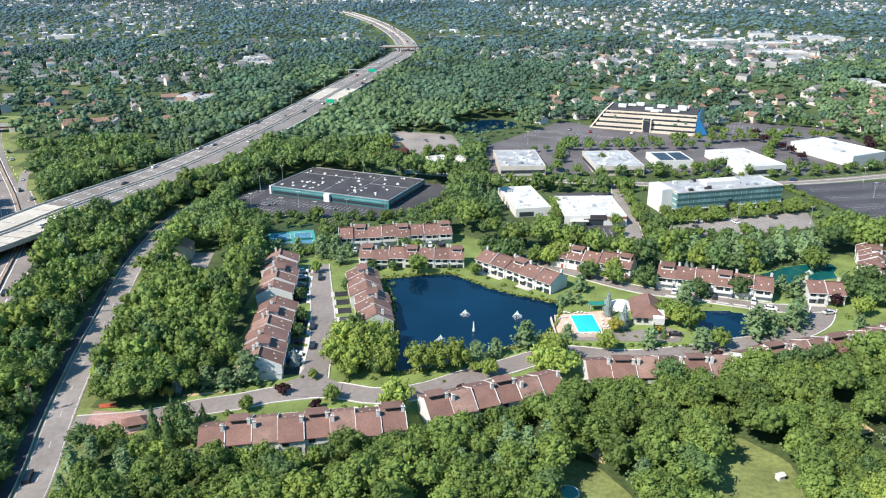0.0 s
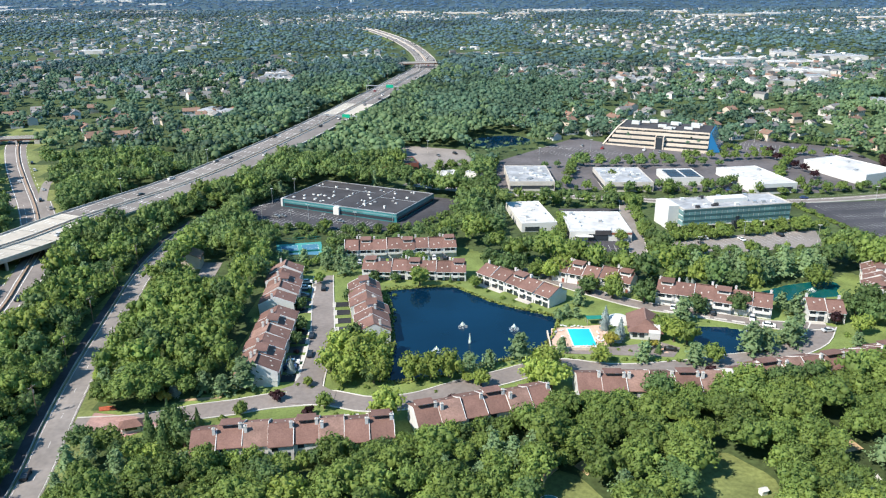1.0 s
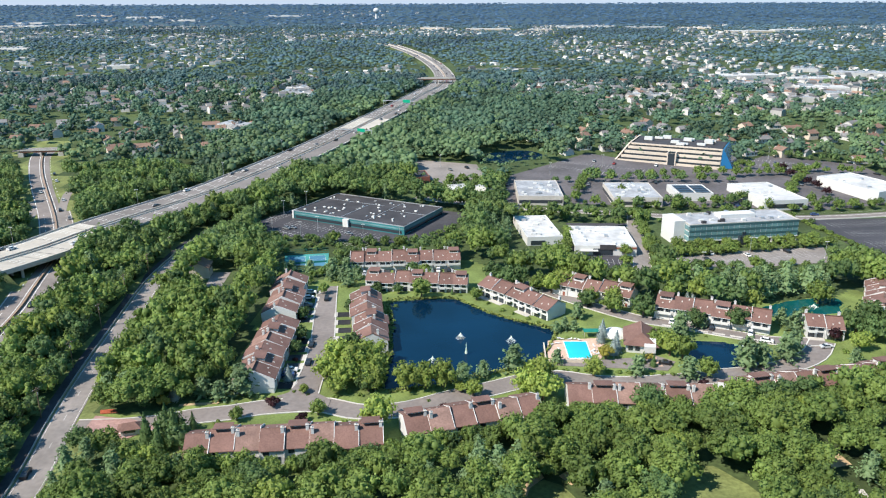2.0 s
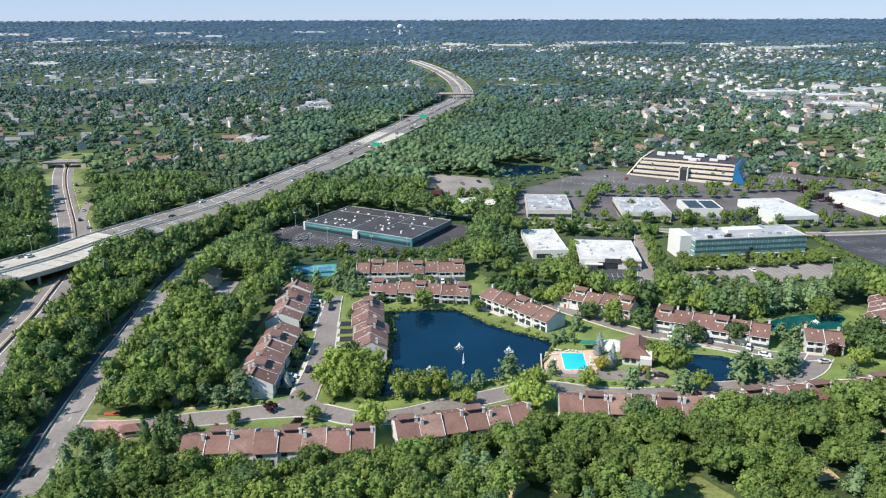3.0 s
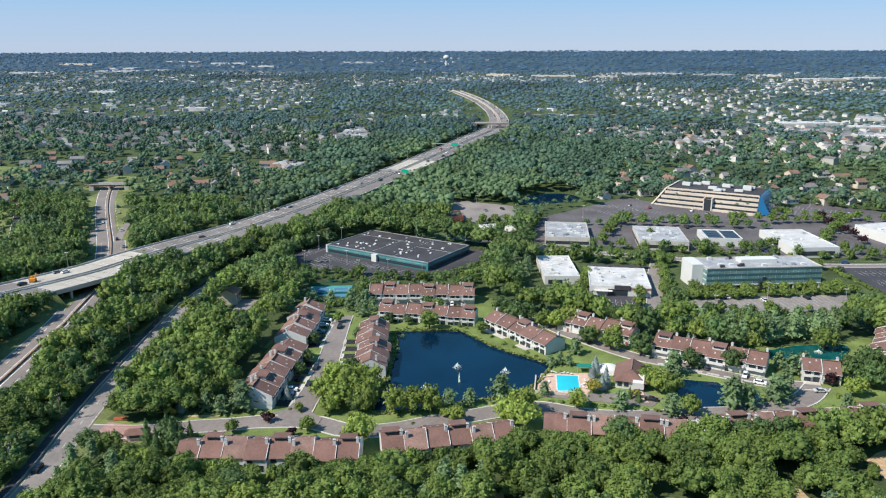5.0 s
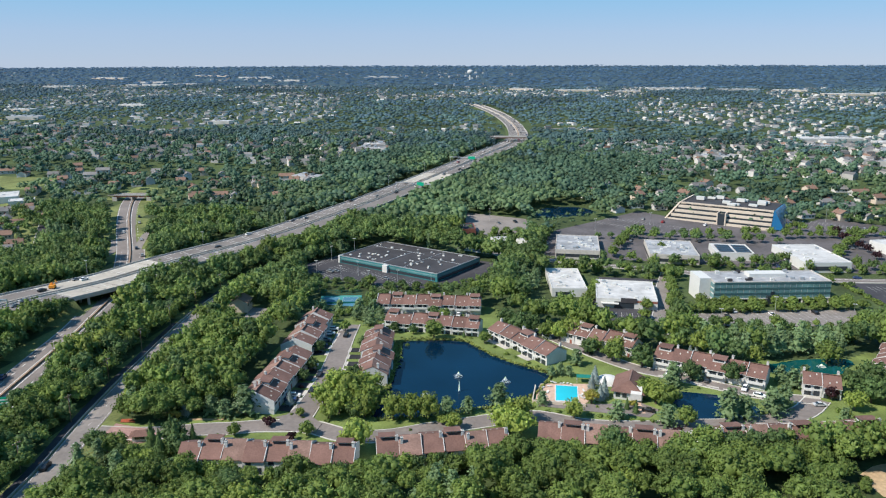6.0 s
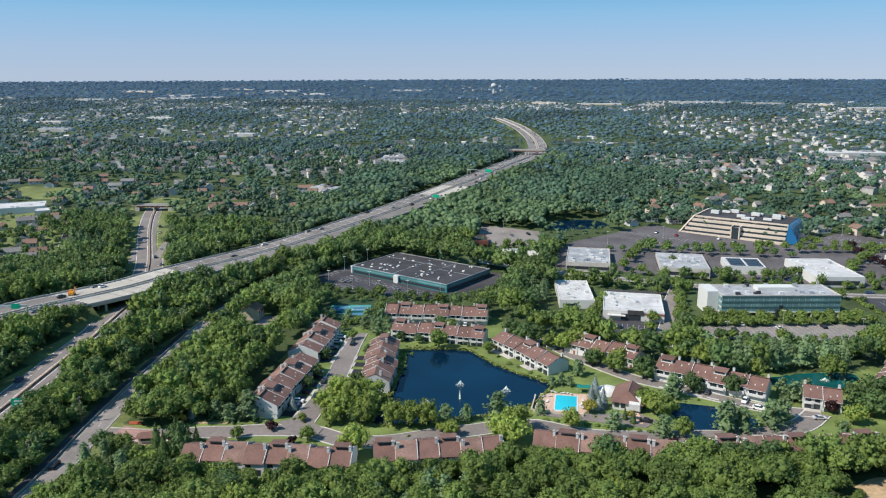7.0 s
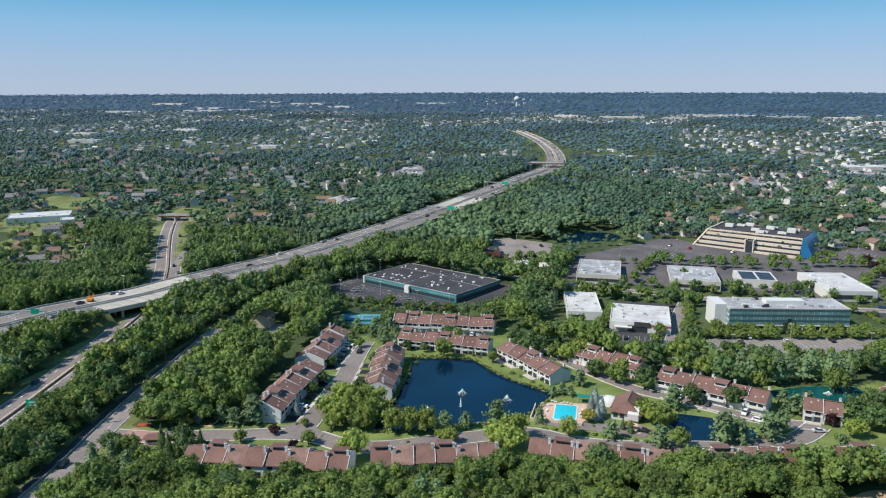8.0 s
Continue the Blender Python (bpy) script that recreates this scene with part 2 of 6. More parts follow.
def strip(mesh, line, a, b, z_of, thick=0.3, skirt=0.0, width_of=None):
    """A band along a line between the offsets a and b (to its right), z from z_of(x, y)."""
    nr = normals(line)
    k = len(mesh.v)
    if width_of:
        wide = np.array([width_of(y) for y in line[:, 1]])[:, None]
        a, b = a * wide, b * wide
    lo, hi = line[:, :2] + nr * a, line[:, :2] + nr * b
    lo2, hi2 = lo - nr * skirt, hi + nr * skirt
    for i in range(len(line)):
        for q, dz in ((lo2[i], -thick), (lo[i], 0), (hi[i], 0), (hi2[i], -thick)):
            mesh.v.append((q[0], q[1], z_of(line[i][0], line[i][1]) + dz))
    for i in range(len(line) - 1):
        for j in range(3):
            u = k + 4 * i + j
            mesh.f.append((u, u + 1, u + 5, u + 4))
    e = k + 4 * (len(line) - 1)
    mesh.f += [(k, k + 1, k + 2, k + 3), (e + 3, e + 2, e + 1, e)]
    return mesh


def dashes(mesh, line, off, z_of, on=3.0, gap=9.0, width=0.2, width_of=None):
    nr = normals(line)
    if width_of:
        off = off * np.array([width_of(y) for y in line[:, 1]])[:, None]
    seg = np.linalg.norm(np.diff(line[:, :2], axis=0), axis=1)
    s = np.r_[0, np.cumsum(seg)]
    p = line[:, :2] + nr * off
    for a in np.arange(0, s[-1] - on, on + gap):
        e = [np.array([np.interp(v, s, p[:, 0]), np.interp(v, s, p[:, 1])]) for v in (a, a + on)]
        n = np.array([np.interp(a, s, nr[:, 0]), np.interp(a, s, nr[:, 1])]) * width / 2
        q = [(*(c), z_of(*c)) for c in (e[0] - n, e[0] + n, e[1] + n, e[1] - n)]
        mesh.face(*q)
    return mesh


def inside(poly, x, y):
    """Which points lie in a polygon."""
    x, y = np.asarray(x, float), np.asarray(y, float)
    hit = np.zeros(x.shape, bool)
    n = len(poly)
    for i in range(n):
        (xa, ya), (xb, yb) = poly[i], poly[(i + 1) % n]
        if ya != yb:
            hit ^= ((ya > y) != (yb > y)) & (x < (xb - xa) * (y - ya) / (yb - ya) + xa)
    return hit


def near(line, x, y):
    """Distance of points from a line of points."""
    x, y = np.asarray(x, float), np.asarray(y, float)
    best = np.full(x.shape, 1e9)
    for a, b in zip(line[:-1], line[1:]):
        d = np.array(b[:2], float) - np.array(a[:2], float)
        t = np.clip(((x - a[0]) * d[0] + (y - a[1]) * d[1]) / (d @ d + 1e-9), 0, 1)
        best = np.minimum(best, np.hypot(x - a[0] - t * d[0], y - a[1] - t * d[1]))
    return best


# ---- plan ----
POND = [(-23.4, 281.6), (-17.2, 284.0), (-5.7, 286.2), (3.7, 286.6), (10.5, 280.0), (19.1, 271.4), (29.7, 264.8), (42.8, 257.4), (41.6, 246.7),
        (37.7, 236.4), (29.6, 228.0), (17.6, 221.0), (4.7, 214.5), (-8.0, 209.0), (-15.3, 208.7), (-15.2, 225.5), (-17.6, 247.3), (-20.4, 267.5)]
POND_EAST = [(88.0, 250.9), (105.3, 250.2), (114.5, 247.2), (119.0, 240.9), (115.8, 231.0), (103.5, 227.4), (94.8, 229.4), (91.7, 237.0), (87.7, 245.2)]
POND_TEAL = [(126.0, 282.8), (147.0, 292.5), (163.8, 297.0), (161.0, 282.2), (145.2, 277.3), (131.6, 277.0)]
POND_FAR = [(7.6, 584.6), (35.4, 607.0), (62.9, 600.6), (56.0, 571.0), (28.6, 558.3), (9.5, 563.1)]
ROAD_N = smooth([(-53.5, 300), (-49.8, 279.0), (-45.8, 257.4), (-42.6, 238.5), (-41.1, 221.8), (-40.7, 210.5), (-39.5, 196.5)])
ROAD_W = smooth([(-39.0, 196.4), (-51.6, 193.8), (-60.8, 190.2), (-71.5, 187.3), (-78.5, 184.0), (-90, 180.8), (-104.2, 179.0)])
ROAD_E = smooth([(-40.0, 196.4), (-31.7, 196.4), (-22.8, 193.5), (-14.4, 193.5), (-4.3, 196.6), (7.9, 204.0), (20.8, 210.6), (32.7, 217.0), (42.4, 219.5),
                 (54.5, 216.8), (67.6, 216.8), (87.5, 220.7), (98.6, 224.0), (110.2, 226.8), (121.6, 231.8), (133.9, 240.9), (141.9, 253.2)])
ROAD_NE = smooth([(22, 316), (36.6, 307.0), (51.4, 290.8), (63.4, 280.0), (77.1, 270.2), (91.7, 264.7), (109.2, 257.7), (124.3, 252.4), (141.9, 252.2)])
WEST_ROAD = smooth([(-90, 95), (-96, 125), (-101.8, 154.9), (-109.3, 182.4), (-116.8, 215.0), (-123.5, 250), (-129.3, 280.1), (-134.6, 308.3), (-138.2, 338.4),
                    (-138.5, 363.5), (-134.5, 386.8), (-126, 402)])
FREEWAY = smooth([(-262, 150), (-247, 205), (-230.9, 255.8), (-218.6, 290.8), (-209.3, 319.2), (-197.0, 364.6), (-177.5, 412.4), (-154.5, 463.2), (-125.5, 556.6),
                  (-102.7, 645.4), (-80.6, 745.2), (-61.0, 850.8), (-48.2, 929.7), (-48.2, 1028.6), (-75.5, 1190.6), (-122.2, 1369.2), (-182.3, 1541.4), (-215, 1610)], 8.0)
PARKWAY = smooth([(-138, 120), (-152.9, 183.0), (-159.3, 206.9), (-166.8, 235.1), (-175.9, 269.1), (-188.9, 304.7), (-203, 340), (-220.0, 371.3), (-244.8, 411.7), (-281.1, 465.5),
                  (-310.4, 510.3), (-338.0, 558.0), (-350, 590)])
LANE_E = smooth([(90.0, 318), (91.0, 330), (95.0, 359.9), (98.1, 392.9), (104.3, 431)])
CROSS_STREET = smooth([(-30, 462), (0, 452), (30.1, 444.1), (60.4, 438.8), (107.2, 433.6), (128.3, 430.5), (208.1, 432.0), (277.8, 446), (380, 470)])
COMPLEX = [(-100, 170), (-68, 160), (-30, 160), (-6, 172), (10, 173), (35, 188), (62, 193), (90, 200), (120, 207), (152, 216), (165, 228), (176, 262), (186, 300), (178, 312), (165, 300),
           (125, 288), (124, 271), (86, 284), (78, 290), (46, 305), (34, 318), (10, 345), (-50, 339), (-56, 322), (-60, 304), (-76, 302), (-75, 258), (-71, 250), (-68, 214), (-62, 202), (-85, 189), (-100, 186)]
LOT_DARK = [(-120, 404), (-88, 458), (6, 428), (-9, 386), (-36, 368), (-104, 380)]
LOT_B = [(62, 412), (100, 414), (94, 330), (66, 336), (58, 352)]
LOT_OFFICE = [(106, 353), (152, 368), (192, 376), (186, 352), (150, 343), (108, 336)]
LOT_EAST = [(202, 425), (330, 440), (330, 340), (222, 352), (208, 372)]
LOT_TAN = [(34, 520), (94, 588), (118, 571), (190, 540), (230, 585), (290, 560), (300, 470), (220, 445), (28, 452), (26, 505)]
LOT_PALE = [(-42, 562), (7, 548), (14, 512), (-14, 494), (-34, 508)]
PLAZA_POOL = [(41, 228), (51, 227.5), (80, 226.2), (84, 233), (78, 237.5), (62, 233.5), (42, 231.2)]
YARD_A = [(66, 156), (72, 164), (77, 170), (80, 170), (84, 165), (88, 159), (86, 148), (84, 136), (76, 128), (64, 130), (62, 144)]
YARD_B = [(26, 152), (29, 158), (34, 161), (38, 159), (42, 152), (45, 144), (42, 132), (30, 128), (24, 140)]
YARD_SAND = [(141, 200), (149, 207), (163, 208), (170, 190), (146, 187)]
SUBURB_WEST = [(-340, 372), (-440, 455), (-460, 515), (-405, 522), (-350, 468), (-300, 395)]
WHITE_SITE = [(-510, 510), (-500, 552), (-455, 575), (-425, 510)]
HOUSE_PLOT = [(-117, 322), (-101, 322), (-97, 292), (-110, 290)]
GARDEN = [(109, 184), (117, 182), (119, 172), (117, 150), (108, 150), (108, 172)]
FIELD = [(-545, 598), (-540, 640), (-485, 650), (-455, 578)]
LINES = [(ROAD_N, 4.6), (ROAD_W, 4.6), (ROAD_E, 4.6), (ROAD_NE, 4.6), (WEST_ROAD, 5.0), (FREEWAY, 21), (PARKWAY, 12.5), (LANE_E, 5), (CROSS_STREET, 7), (smooth([(-154, 262), (-160.5, 320), (-166, 372), (-163, 392)]), 1.5), (smooth([(-226, 388), (-256, 443), (-263, 462), (-256, 488)]), 3)]


def freeway_z(x, y):
    return G(y) + 6.0 - 3.0 * min(1.0, max(0.0, (y - 700) / 300))


def freeway_width(y):
    """Scale on the freeway's width, narrowed with distance to fit the camera's view."""
    return float(np.interp(y, (0, 520, 820, 1100, 3000), (0.93, 0.9, 0.76, 0.68, 0.62)))


def road_z(lift):
    return lambda x, y: G(y) + lift


def pond_depth(x, y):
    """How far into a pond a place lies, in metres, negative outside."""
    best = np.full(np.shape(x), -1e9)
    for poly in (POND, POND_EAST, POND_TEAL, POND_FAR):
        d = near(poly + poly[:1], x, y)
        best = np.maximum(best, np.where(inside(poly, x, y), d, -d))
    return best


# ---- ground ----
def grid_steps(lo, hi, fine_lo, fine_hi, fine, growth):
    mid = list(np.arange(fine_lo, fine_hi + 0.1, fine))
    left, right, s = [], [], fine
    a = fine_lo
    while a > lo:
        s *= growth
        a -= s
        left.append(a)
    a, s = fine_hi, fine
    while a < hi:
        s *= growth
        a += s
        right.append(a)
    return np.array(left[::-1] + mid + right)


gx = grid_steps(-6500, 6500, -100, 190, 2.5, 1.10)
gy = np.unique(np.round(np.r_[grid_steps(-700, 4990, 140, 345, 2.5, 1.10), [k for k in KY if -600 < k < 4990]], 2))
gy = gy[gy < 5600]
X, Y = np.meshgrid(gx, gy)
Z = np.interp(Y, KY, KZ)
dep = pond_depth(X, Y)
Z = Z - np.clip((dep + 0.8) * 0.6, 0, 2.0)
Z = np.where((Y > 500) & (dep > -6), np.minimum(Z, 3.0 - dep * 0.3), Z)
nx, ny = len(gx), len(gy)
gm = Mesh()
gm.v = [tuple(p) for p in np.stack([X.ravel(), Y.ravel(), Z.ravel()], 1)]
gm.f = [(j * nx + i, j * nx + i + 1, (j + 1) * nx + i + 1, (j + 1) * nx + i) for j in range(ny - 1) for i in range(nx - 1)]
ground_mesh = gm.data("ground", M["ground"])
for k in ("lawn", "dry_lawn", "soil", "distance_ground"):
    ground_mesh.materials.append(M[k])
cx, cy = (X[:-1, :-1] + X[1:, 1:]) / 2, (Y[:-1, :-1] + Y[1:, 1:]) / 2
zone = np.where(inside(COMPLEX, cx, cy), 1, 0)
zone[inside(FIELD, cx, cy)] = 2
# land past 2250 m gets the haze-blue ground
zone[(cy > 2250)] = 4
zone[(near(PARKWAY, cx, cy) < 17) | (near(WEST_ROAD, cx, cy) < 9)] = 2
zone[inside(SUBURB_WEST, cx, cy) | inside(WHITE_SITE, cx, cy)] = 2
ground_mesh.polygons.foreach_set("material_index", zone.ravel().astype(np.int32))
tagged(new("ground", ground_mesh), "grass and soil ground under woods and suburbs", "ground", kind="structure")


def flat_patch(name, poly, mat, lift, label, cat="ground", thick=0.25):
    """A sheet laid over the land, with a real edge."""
    poly = poly if sum(a[0] * b[1] - b[0] * a[1] for a, b in zip(poly, poly[1:] + poly[:1])) > 0 else poly[::-1]
    bm = bmesh.new()
    bm.faces.new([bm.verts.new((x, y, 0)) for x, y in poly])
    ys = [p[1] for p in poly]
    for k in KY:
        if min(ys) < k < max(ys):
            bmesh.ops.bisect_plane(bm, geom=bm.verts[:] + bm.edges[:] + bm.faces[:], plane_co=(0, k, 0), plane_no=(0, 1, 0))
    r = bmesh.ops.extrude_face_region(bm, geom=bm.faces[:])
    low = {v for v in bm.verts} - {g for g in r["geom"] if isinstance(g, bmesh.types.BMVert)}
    for v in bm.verts:
        v.co.z = G(v.co.y) + lift - (thick if v in low else 0)
    bmesh.ops.recalc_face_normals(bm, faces=bm.faces[:])
    me = bpy.data.meshes.new(name)
    bm.to_mesh(me)
    bm.free()
    me.materials.append(mat)
    return tagged(new(name, me), label, cat, kind="structure")


def outline(poly, grow=0.0, step=3.0):
    line = smooth(poly + poly[:1], step)[:-1]
    c = line.mean(0)
    d = line - c
    return [tuple(c + v * (1 + grow / max(1.0, np.linalg.norm(v)))) for v in d]


for nm, poly, mat, lab in (("lawn_clearing", YARD_A, "dry_lawn", "mown grass clearing among trees"), ("lawn_back_yard", YARD_B, "dry_lawn", "small back lawn among trees"), ("ground_sand", YARD_SAND, "soil", "bare sandy ground at the wood edge")):
    flat_patch(nm, outline(poly, 1.0), M[mat], 0.05, lab)
for nm, poly, mat, lab, z in (("water_main_pond", POND, "water", "dark blue still pond with fountains, ringed by grass", -0.35), ("water_east_pond", POND_EAST, "water", "dark blue pond between lawns and pines", -0.35),
                              ("water_teal_pond", POND_TEAL, "water_teal", "teal green pond at the edge of the woods", -0.35), ("water_far_pond", POND_FAR, "water", "dark far pond among trees", 2.6)):
    mm = Mesh()
    o = outline(poly, 1.5)
    mm.prism(o, z - 1.6, z)
    tagged(new(nm, mm.data(nm, M[mat])), lab, "pond", kind="structure")

# ---- roads ----
def kerbed_road(name, line, half, mat, label, kerbs=True, lift=0.10):
    top = Mesh()
    strip(top, line, -half, half, road_z(lift), 0.5)
    ob = tagged(new(name, top.data(name, mat)), label, "road", kind="structure")
    if kerbs:
        for side in (-1, 1):
            k = Mesh()
            a, b = sorted((side * half, side * (half + 0.45)))
            strip(k, line, a, b, road_z(lift + 0.13), 0.6)
            part("kerb", k, M["kerb"], ob, "pale concrete kerb")
    return ob


kerbed_road("road_north_drive", ROAD_N, 4.1, M["asphalt"], "grey asphalt drive between townhouse rows")
kerbed_road("road_west_drive", ROAD_W, 4.1, M["asphalt"], "grey asphalt drive towards the gatehouse", lift=0.106)
kerbed_road("road_east_drive", ROAD_E, 4.1, M["asphalt"], "grey asphalt drive curving past the pond and pool", lift=0.112)
kerbed_road("road_northeast_drive", ROAD_NE, 3.3, M["asphalt"], "grey asphalt drive in front of garages", lift=0.118)
junction = Mesh().prism([(-46.5, 200), (-45.5, 193), (-36, 192.3), (-31, 193), (-31, 199.6), (-36, 203.5), (-37, 209), (-44.6, 209), (-45.5, 203.5), (-49, 200.8)], -0.3, 0.25)
tagged(new("road_junction", junction.data("road_junction", M["asphalt"])), "grey asphalt junction of the drives", "road", kind="structure")

west = kerbed_road("road_west", WEST_ROAD, 4.0, M["old_asphalt"], "pale worn two-lane road beside woods", kerbs=False)
wm = Mesh()
strip(wm, WEST_ROAD, -3.5, -3.42, road_z(0.115), 0.02)
strip(wm, WEST_ROAD, 3.42, 3.5, road_z(0.115), 0.02)
dashes(wm, WEST_ROAD, 0.0, road_z(0.115), 3, 12, 0.08)
guard = Mesh()
strip(guard, WEST_ROAD, -4.6, -4.4, road_z(0.75), 0.9)
part("guard_rail", guard, M["metal"], west, "grey steel guard rail")
part("lane_marking", wm, M["paint"], west, "faded white lane lines", kind="stuff")
shoulder = Mesh()
strip(shoulder, WEST_ROAD, -7.8, -4.8, road_z(0.06), 0.4)
part("shoulder", shoulder, M["dark_asphalt"], west, "dark asphalt path beside the road")

# freeway on its embankment, with a concrete overpass
fy = FREEWAY[:, 1]
cut = [(fy <= 308), (fy >= 300) & (fy <= 376), (fy >= 366) & (fy <= 650), (fy >= 642) & (fy <= 702), (fy >= 694)]
freeway = thing("freeway", "long grey freeway with many lanes on an embankment", "freeway", kind="structure")
for seg, mat, lab, skirt, th in ((0, "freeway_asphalt", "grey asphalt carriageway on an embankment", 9, 6.4), (1, "deck", "pale concrete overpass deck", 0, 1.4), (2, "freeway_asphalt", "grey asphalt carriageway on an embankment", 9, 6.4),
                                 (3, "deck", "pale concrete overpass deck", 0, 1.4), (4, "freeway_asphalt", "grey asphalt carriageway on an embankment", 9, 6.4)):
    ln = FREEWAY[cut[seg]]
    m = Mesh()
    strip(m, ln, -19.5, 19.5, freeway_z, 0.9 if seg not in (1, 3) else th, 0, freeway_width)
    part("overpass_deck" if seg in (1, 3) else "carriageway", m, M[mat], freeway, lab)
    if seg not in (1, 3):
        e = Mesh()
        strip(e, ln, -19.4, 19.4, lambda x, y: freeway_z(x, y) - 0.15, 7.0, 9, freeway_width)
        part("embankment", e, M["dry_lawn" if seg < 4 else "ground"], freeway, "dry grassy embankment")
for side in (-19.3, 19.0):
    m = Mesh()
    strip(m, FREEWAY, side, side + 0.35, lambda x, y: freeway_z(x, y) + 0.85, 1.0, 0, freeway_width)
    part("parapet", m, M["concrete"], freeway, "pale concrete parapet")
for side in (-2.1, 1.5):
    m = Mesh()
    strip(m, FREEWAY, side, side + 0.6, lambda x, y: freeway_z(x, y) + 0.8, 0.9, 0, freeway_width)
    part("median_barrier", m, M["concrete"], freeway, "concrete median barrier")
m = Mesh()
strip(m, FREEWAY, -1.5, 1.5, lambda x, y: freeway_z(x, y) + 0.05, 0.05, 0, freeway_width)
part("median", m, M["brown"], freeway, "brown strip between the barriers")
m = Mesh()
zf = lambda x, y: freeway_z(x, y) + 0.03
for off in (-13.2, -9.5, -5.8, 5.8, 9.5, 13.2):
    dashes(m, FREEWAY, off, zf, 4, 8, 0.35, freeway_width)
for off in (-16.9, 16.9, -2.6, 2.6):
    strip(m, FREEWAY, off - 0.15, off + 0.15, zf, 0.02, 0, freeway_width)
part("lane_marking", m, M["paint"], freeway, "white lane lines", kind="stuff")
for k in np.arange(302, 376, 12.0):
    i = int(np.argmin(abs(fy - k)))
    a, b = FREEWAY[i][:2], normals(FREEWAY)[i]
    d = np.array([-b[1], b[0]]) * 0.14
    part("expansion_joint", Mesh().face(*[(*q, freeway_z(*q) + 0.02) for q in (a - b * 17.5 - d, a + b * 17.5 - d, a + b * 17.5 + d, a - b * 17.5 + d)]), M["dark_asphalt"], freeway, "dark expansion joint")
for k in (312, 332, 354):
    i = int(np.argmin(abs(fy - k)))
    nr = normals(FREEWAY)[i]
    for off in (-15, -7, 1, 9, 16):
        c = FREEWAY[i][:2] + nr * off
        part("pier", Mesh().tube((c[0], c[1], G(c[1]) - 0.5), (c[0], c[1], freeway_z(*c) - 1.2), 0.7, 0.7, 10), M["concrete"], freeway)

parkway = thing("road_parkway", "two carriageways of a parkway that dips under the freeway", "road", kind="structure")
for a, b in ((-9.2, -1.0), (1.0, 9.2)):
    m = Mesh()
    strip(m, PARKWAY, a, b, road_z(0.1), 0.5)
    part("carriageway", m, M["asphalt"], parkway)
m = Mesh()
strip(m, PARKWAY, -0.35, 0.35, road_z(0.9), 1.2)
part("median_barrier", m, M["brown"], parkway, "brown median barrier")
m = Mesh()
strip(m, PARKWAY, -1.0, 1.0, road_z(0.05), 0.5)
part("median", m, M["old_asphalt"], parkway)
m = Mesh()
for off in (-5.7, 5.7):
    dashes(m, PARKWAY, off, road_z(0.12), 3, 6, 0.25)
for off in (-8.6, -1.6, 1.6, 8.6):
    strip(m, PARKWAY, off - 0.12, off + 0.12, road_z(0.12), 0.02)
part("lane_marking", m, M["paint"], parkway, "white lane lines", kind="stuff")

for nm, pts, half, mat in (("road_slip_east", [(-226, 388), (-241, 412), (-256, 443), (-263, 462), (-262, 478), (-256, 488)], 2.6, "old_asphalt"), ("road_slip_west", [(-276, 440), (-266, 425), (-259, 412), (-256, 398)], 2.4, "old_asphalt"),
                           ("road_ramp", [(-154, 262), (-157.5, 290), (-160.5, 320), (-164.5, 350), (-166, 372), (-163, 392)], 2.8, "asphalt")):
    kerbed_road(nm, smooth(pts), half, M[mat], "narrow asphalt slip road beside grass verges", kerbs=False, lift=0.14)
kerbed_road("road_lane", LANE_E, 4.0, M["old_asphalt"], "worn asphalt lane beside the offices")
cross = kerbed_road("road_cross_street", CROSS_STREET, 5.5, M["asphalt"], "asphalt street through the business park")
m = Mesh()
for off in (-0.2, 0.2):
    strip(m, CROSS_STREET, off - 0.08, off + 0.08, road_z(0.12), 0.02)
part("lane_marking", m, M["paint"], cross, kind="stuff")


# ---- parking lots ----
def stall_lines(parent, corner, along, across, rows, count, lift, pitch=2.7, length=5.0, spacing=17.0):
    """Painted stalls: rows of short lines, back to back, on a lot."""
    m = Mesh()
    u, w = np.array(along, float), np.array(across, float)
    u, w = u / np.linalg.norm(u), w / np.linalg.norm(w)
    c0 = np.array(corner, float)
    for r in range(rows):
        o = c0 + w * r * spacing
        ends = [o, o + u * pitch * (count - 1)]
        for i in range(count):
            a = o + u * pitch * i
            for s0, s1 in ((-length, length),):
                p, q = a + w * s0, a + w * s1
                n = u * 0.09
                m.face(*[(*c, G(c[1]) + lift) for c in (p - n, p + n, q + n, q - n)])
        n = w * 0.08
        m.face(*[(*c, G(c[1]) + lift) for c in (ends[0] - n, ends[1] - n, ends[1] + n, ends[0] + n)])
    return part("stall_marking", m, M["faded_paint"], parent, "faded white painted stall lines", kind="stuff")


lot = flat_patch("pavement_dark_lot", LOT_DARK, M["dark_asphalt"], 0.08, "dark asphalt car park with white stalls", "car park")
stall_lines(lot, (-99, 404), (68, -30), (-0.4, -0.9), 2, 25, 0.1, spacing=16)
stall_lines(lot, (-112, 406), (15, 40), (0.9, -0.4), 1, 14, 0.1)
lot = flat_patch("pavement_plaza_lot", LOT_B, M["dark_asphalt"], 0.085, "dark asphalt yard round the white-roofed store", "car park")
stall_lines(lot, (66, 345), (1, 0.0), (0, 1), 1, 9, 0.11)
stall_lines(lot, (64, 400), (1, 0.03), (0, 1), 1, 12, 0.11)
lot = flat_patch("pavement_office_lot", LOT_OFFICE, M["old_asphalt"], 0.08, "worn grey car park before the glass office", "car park")
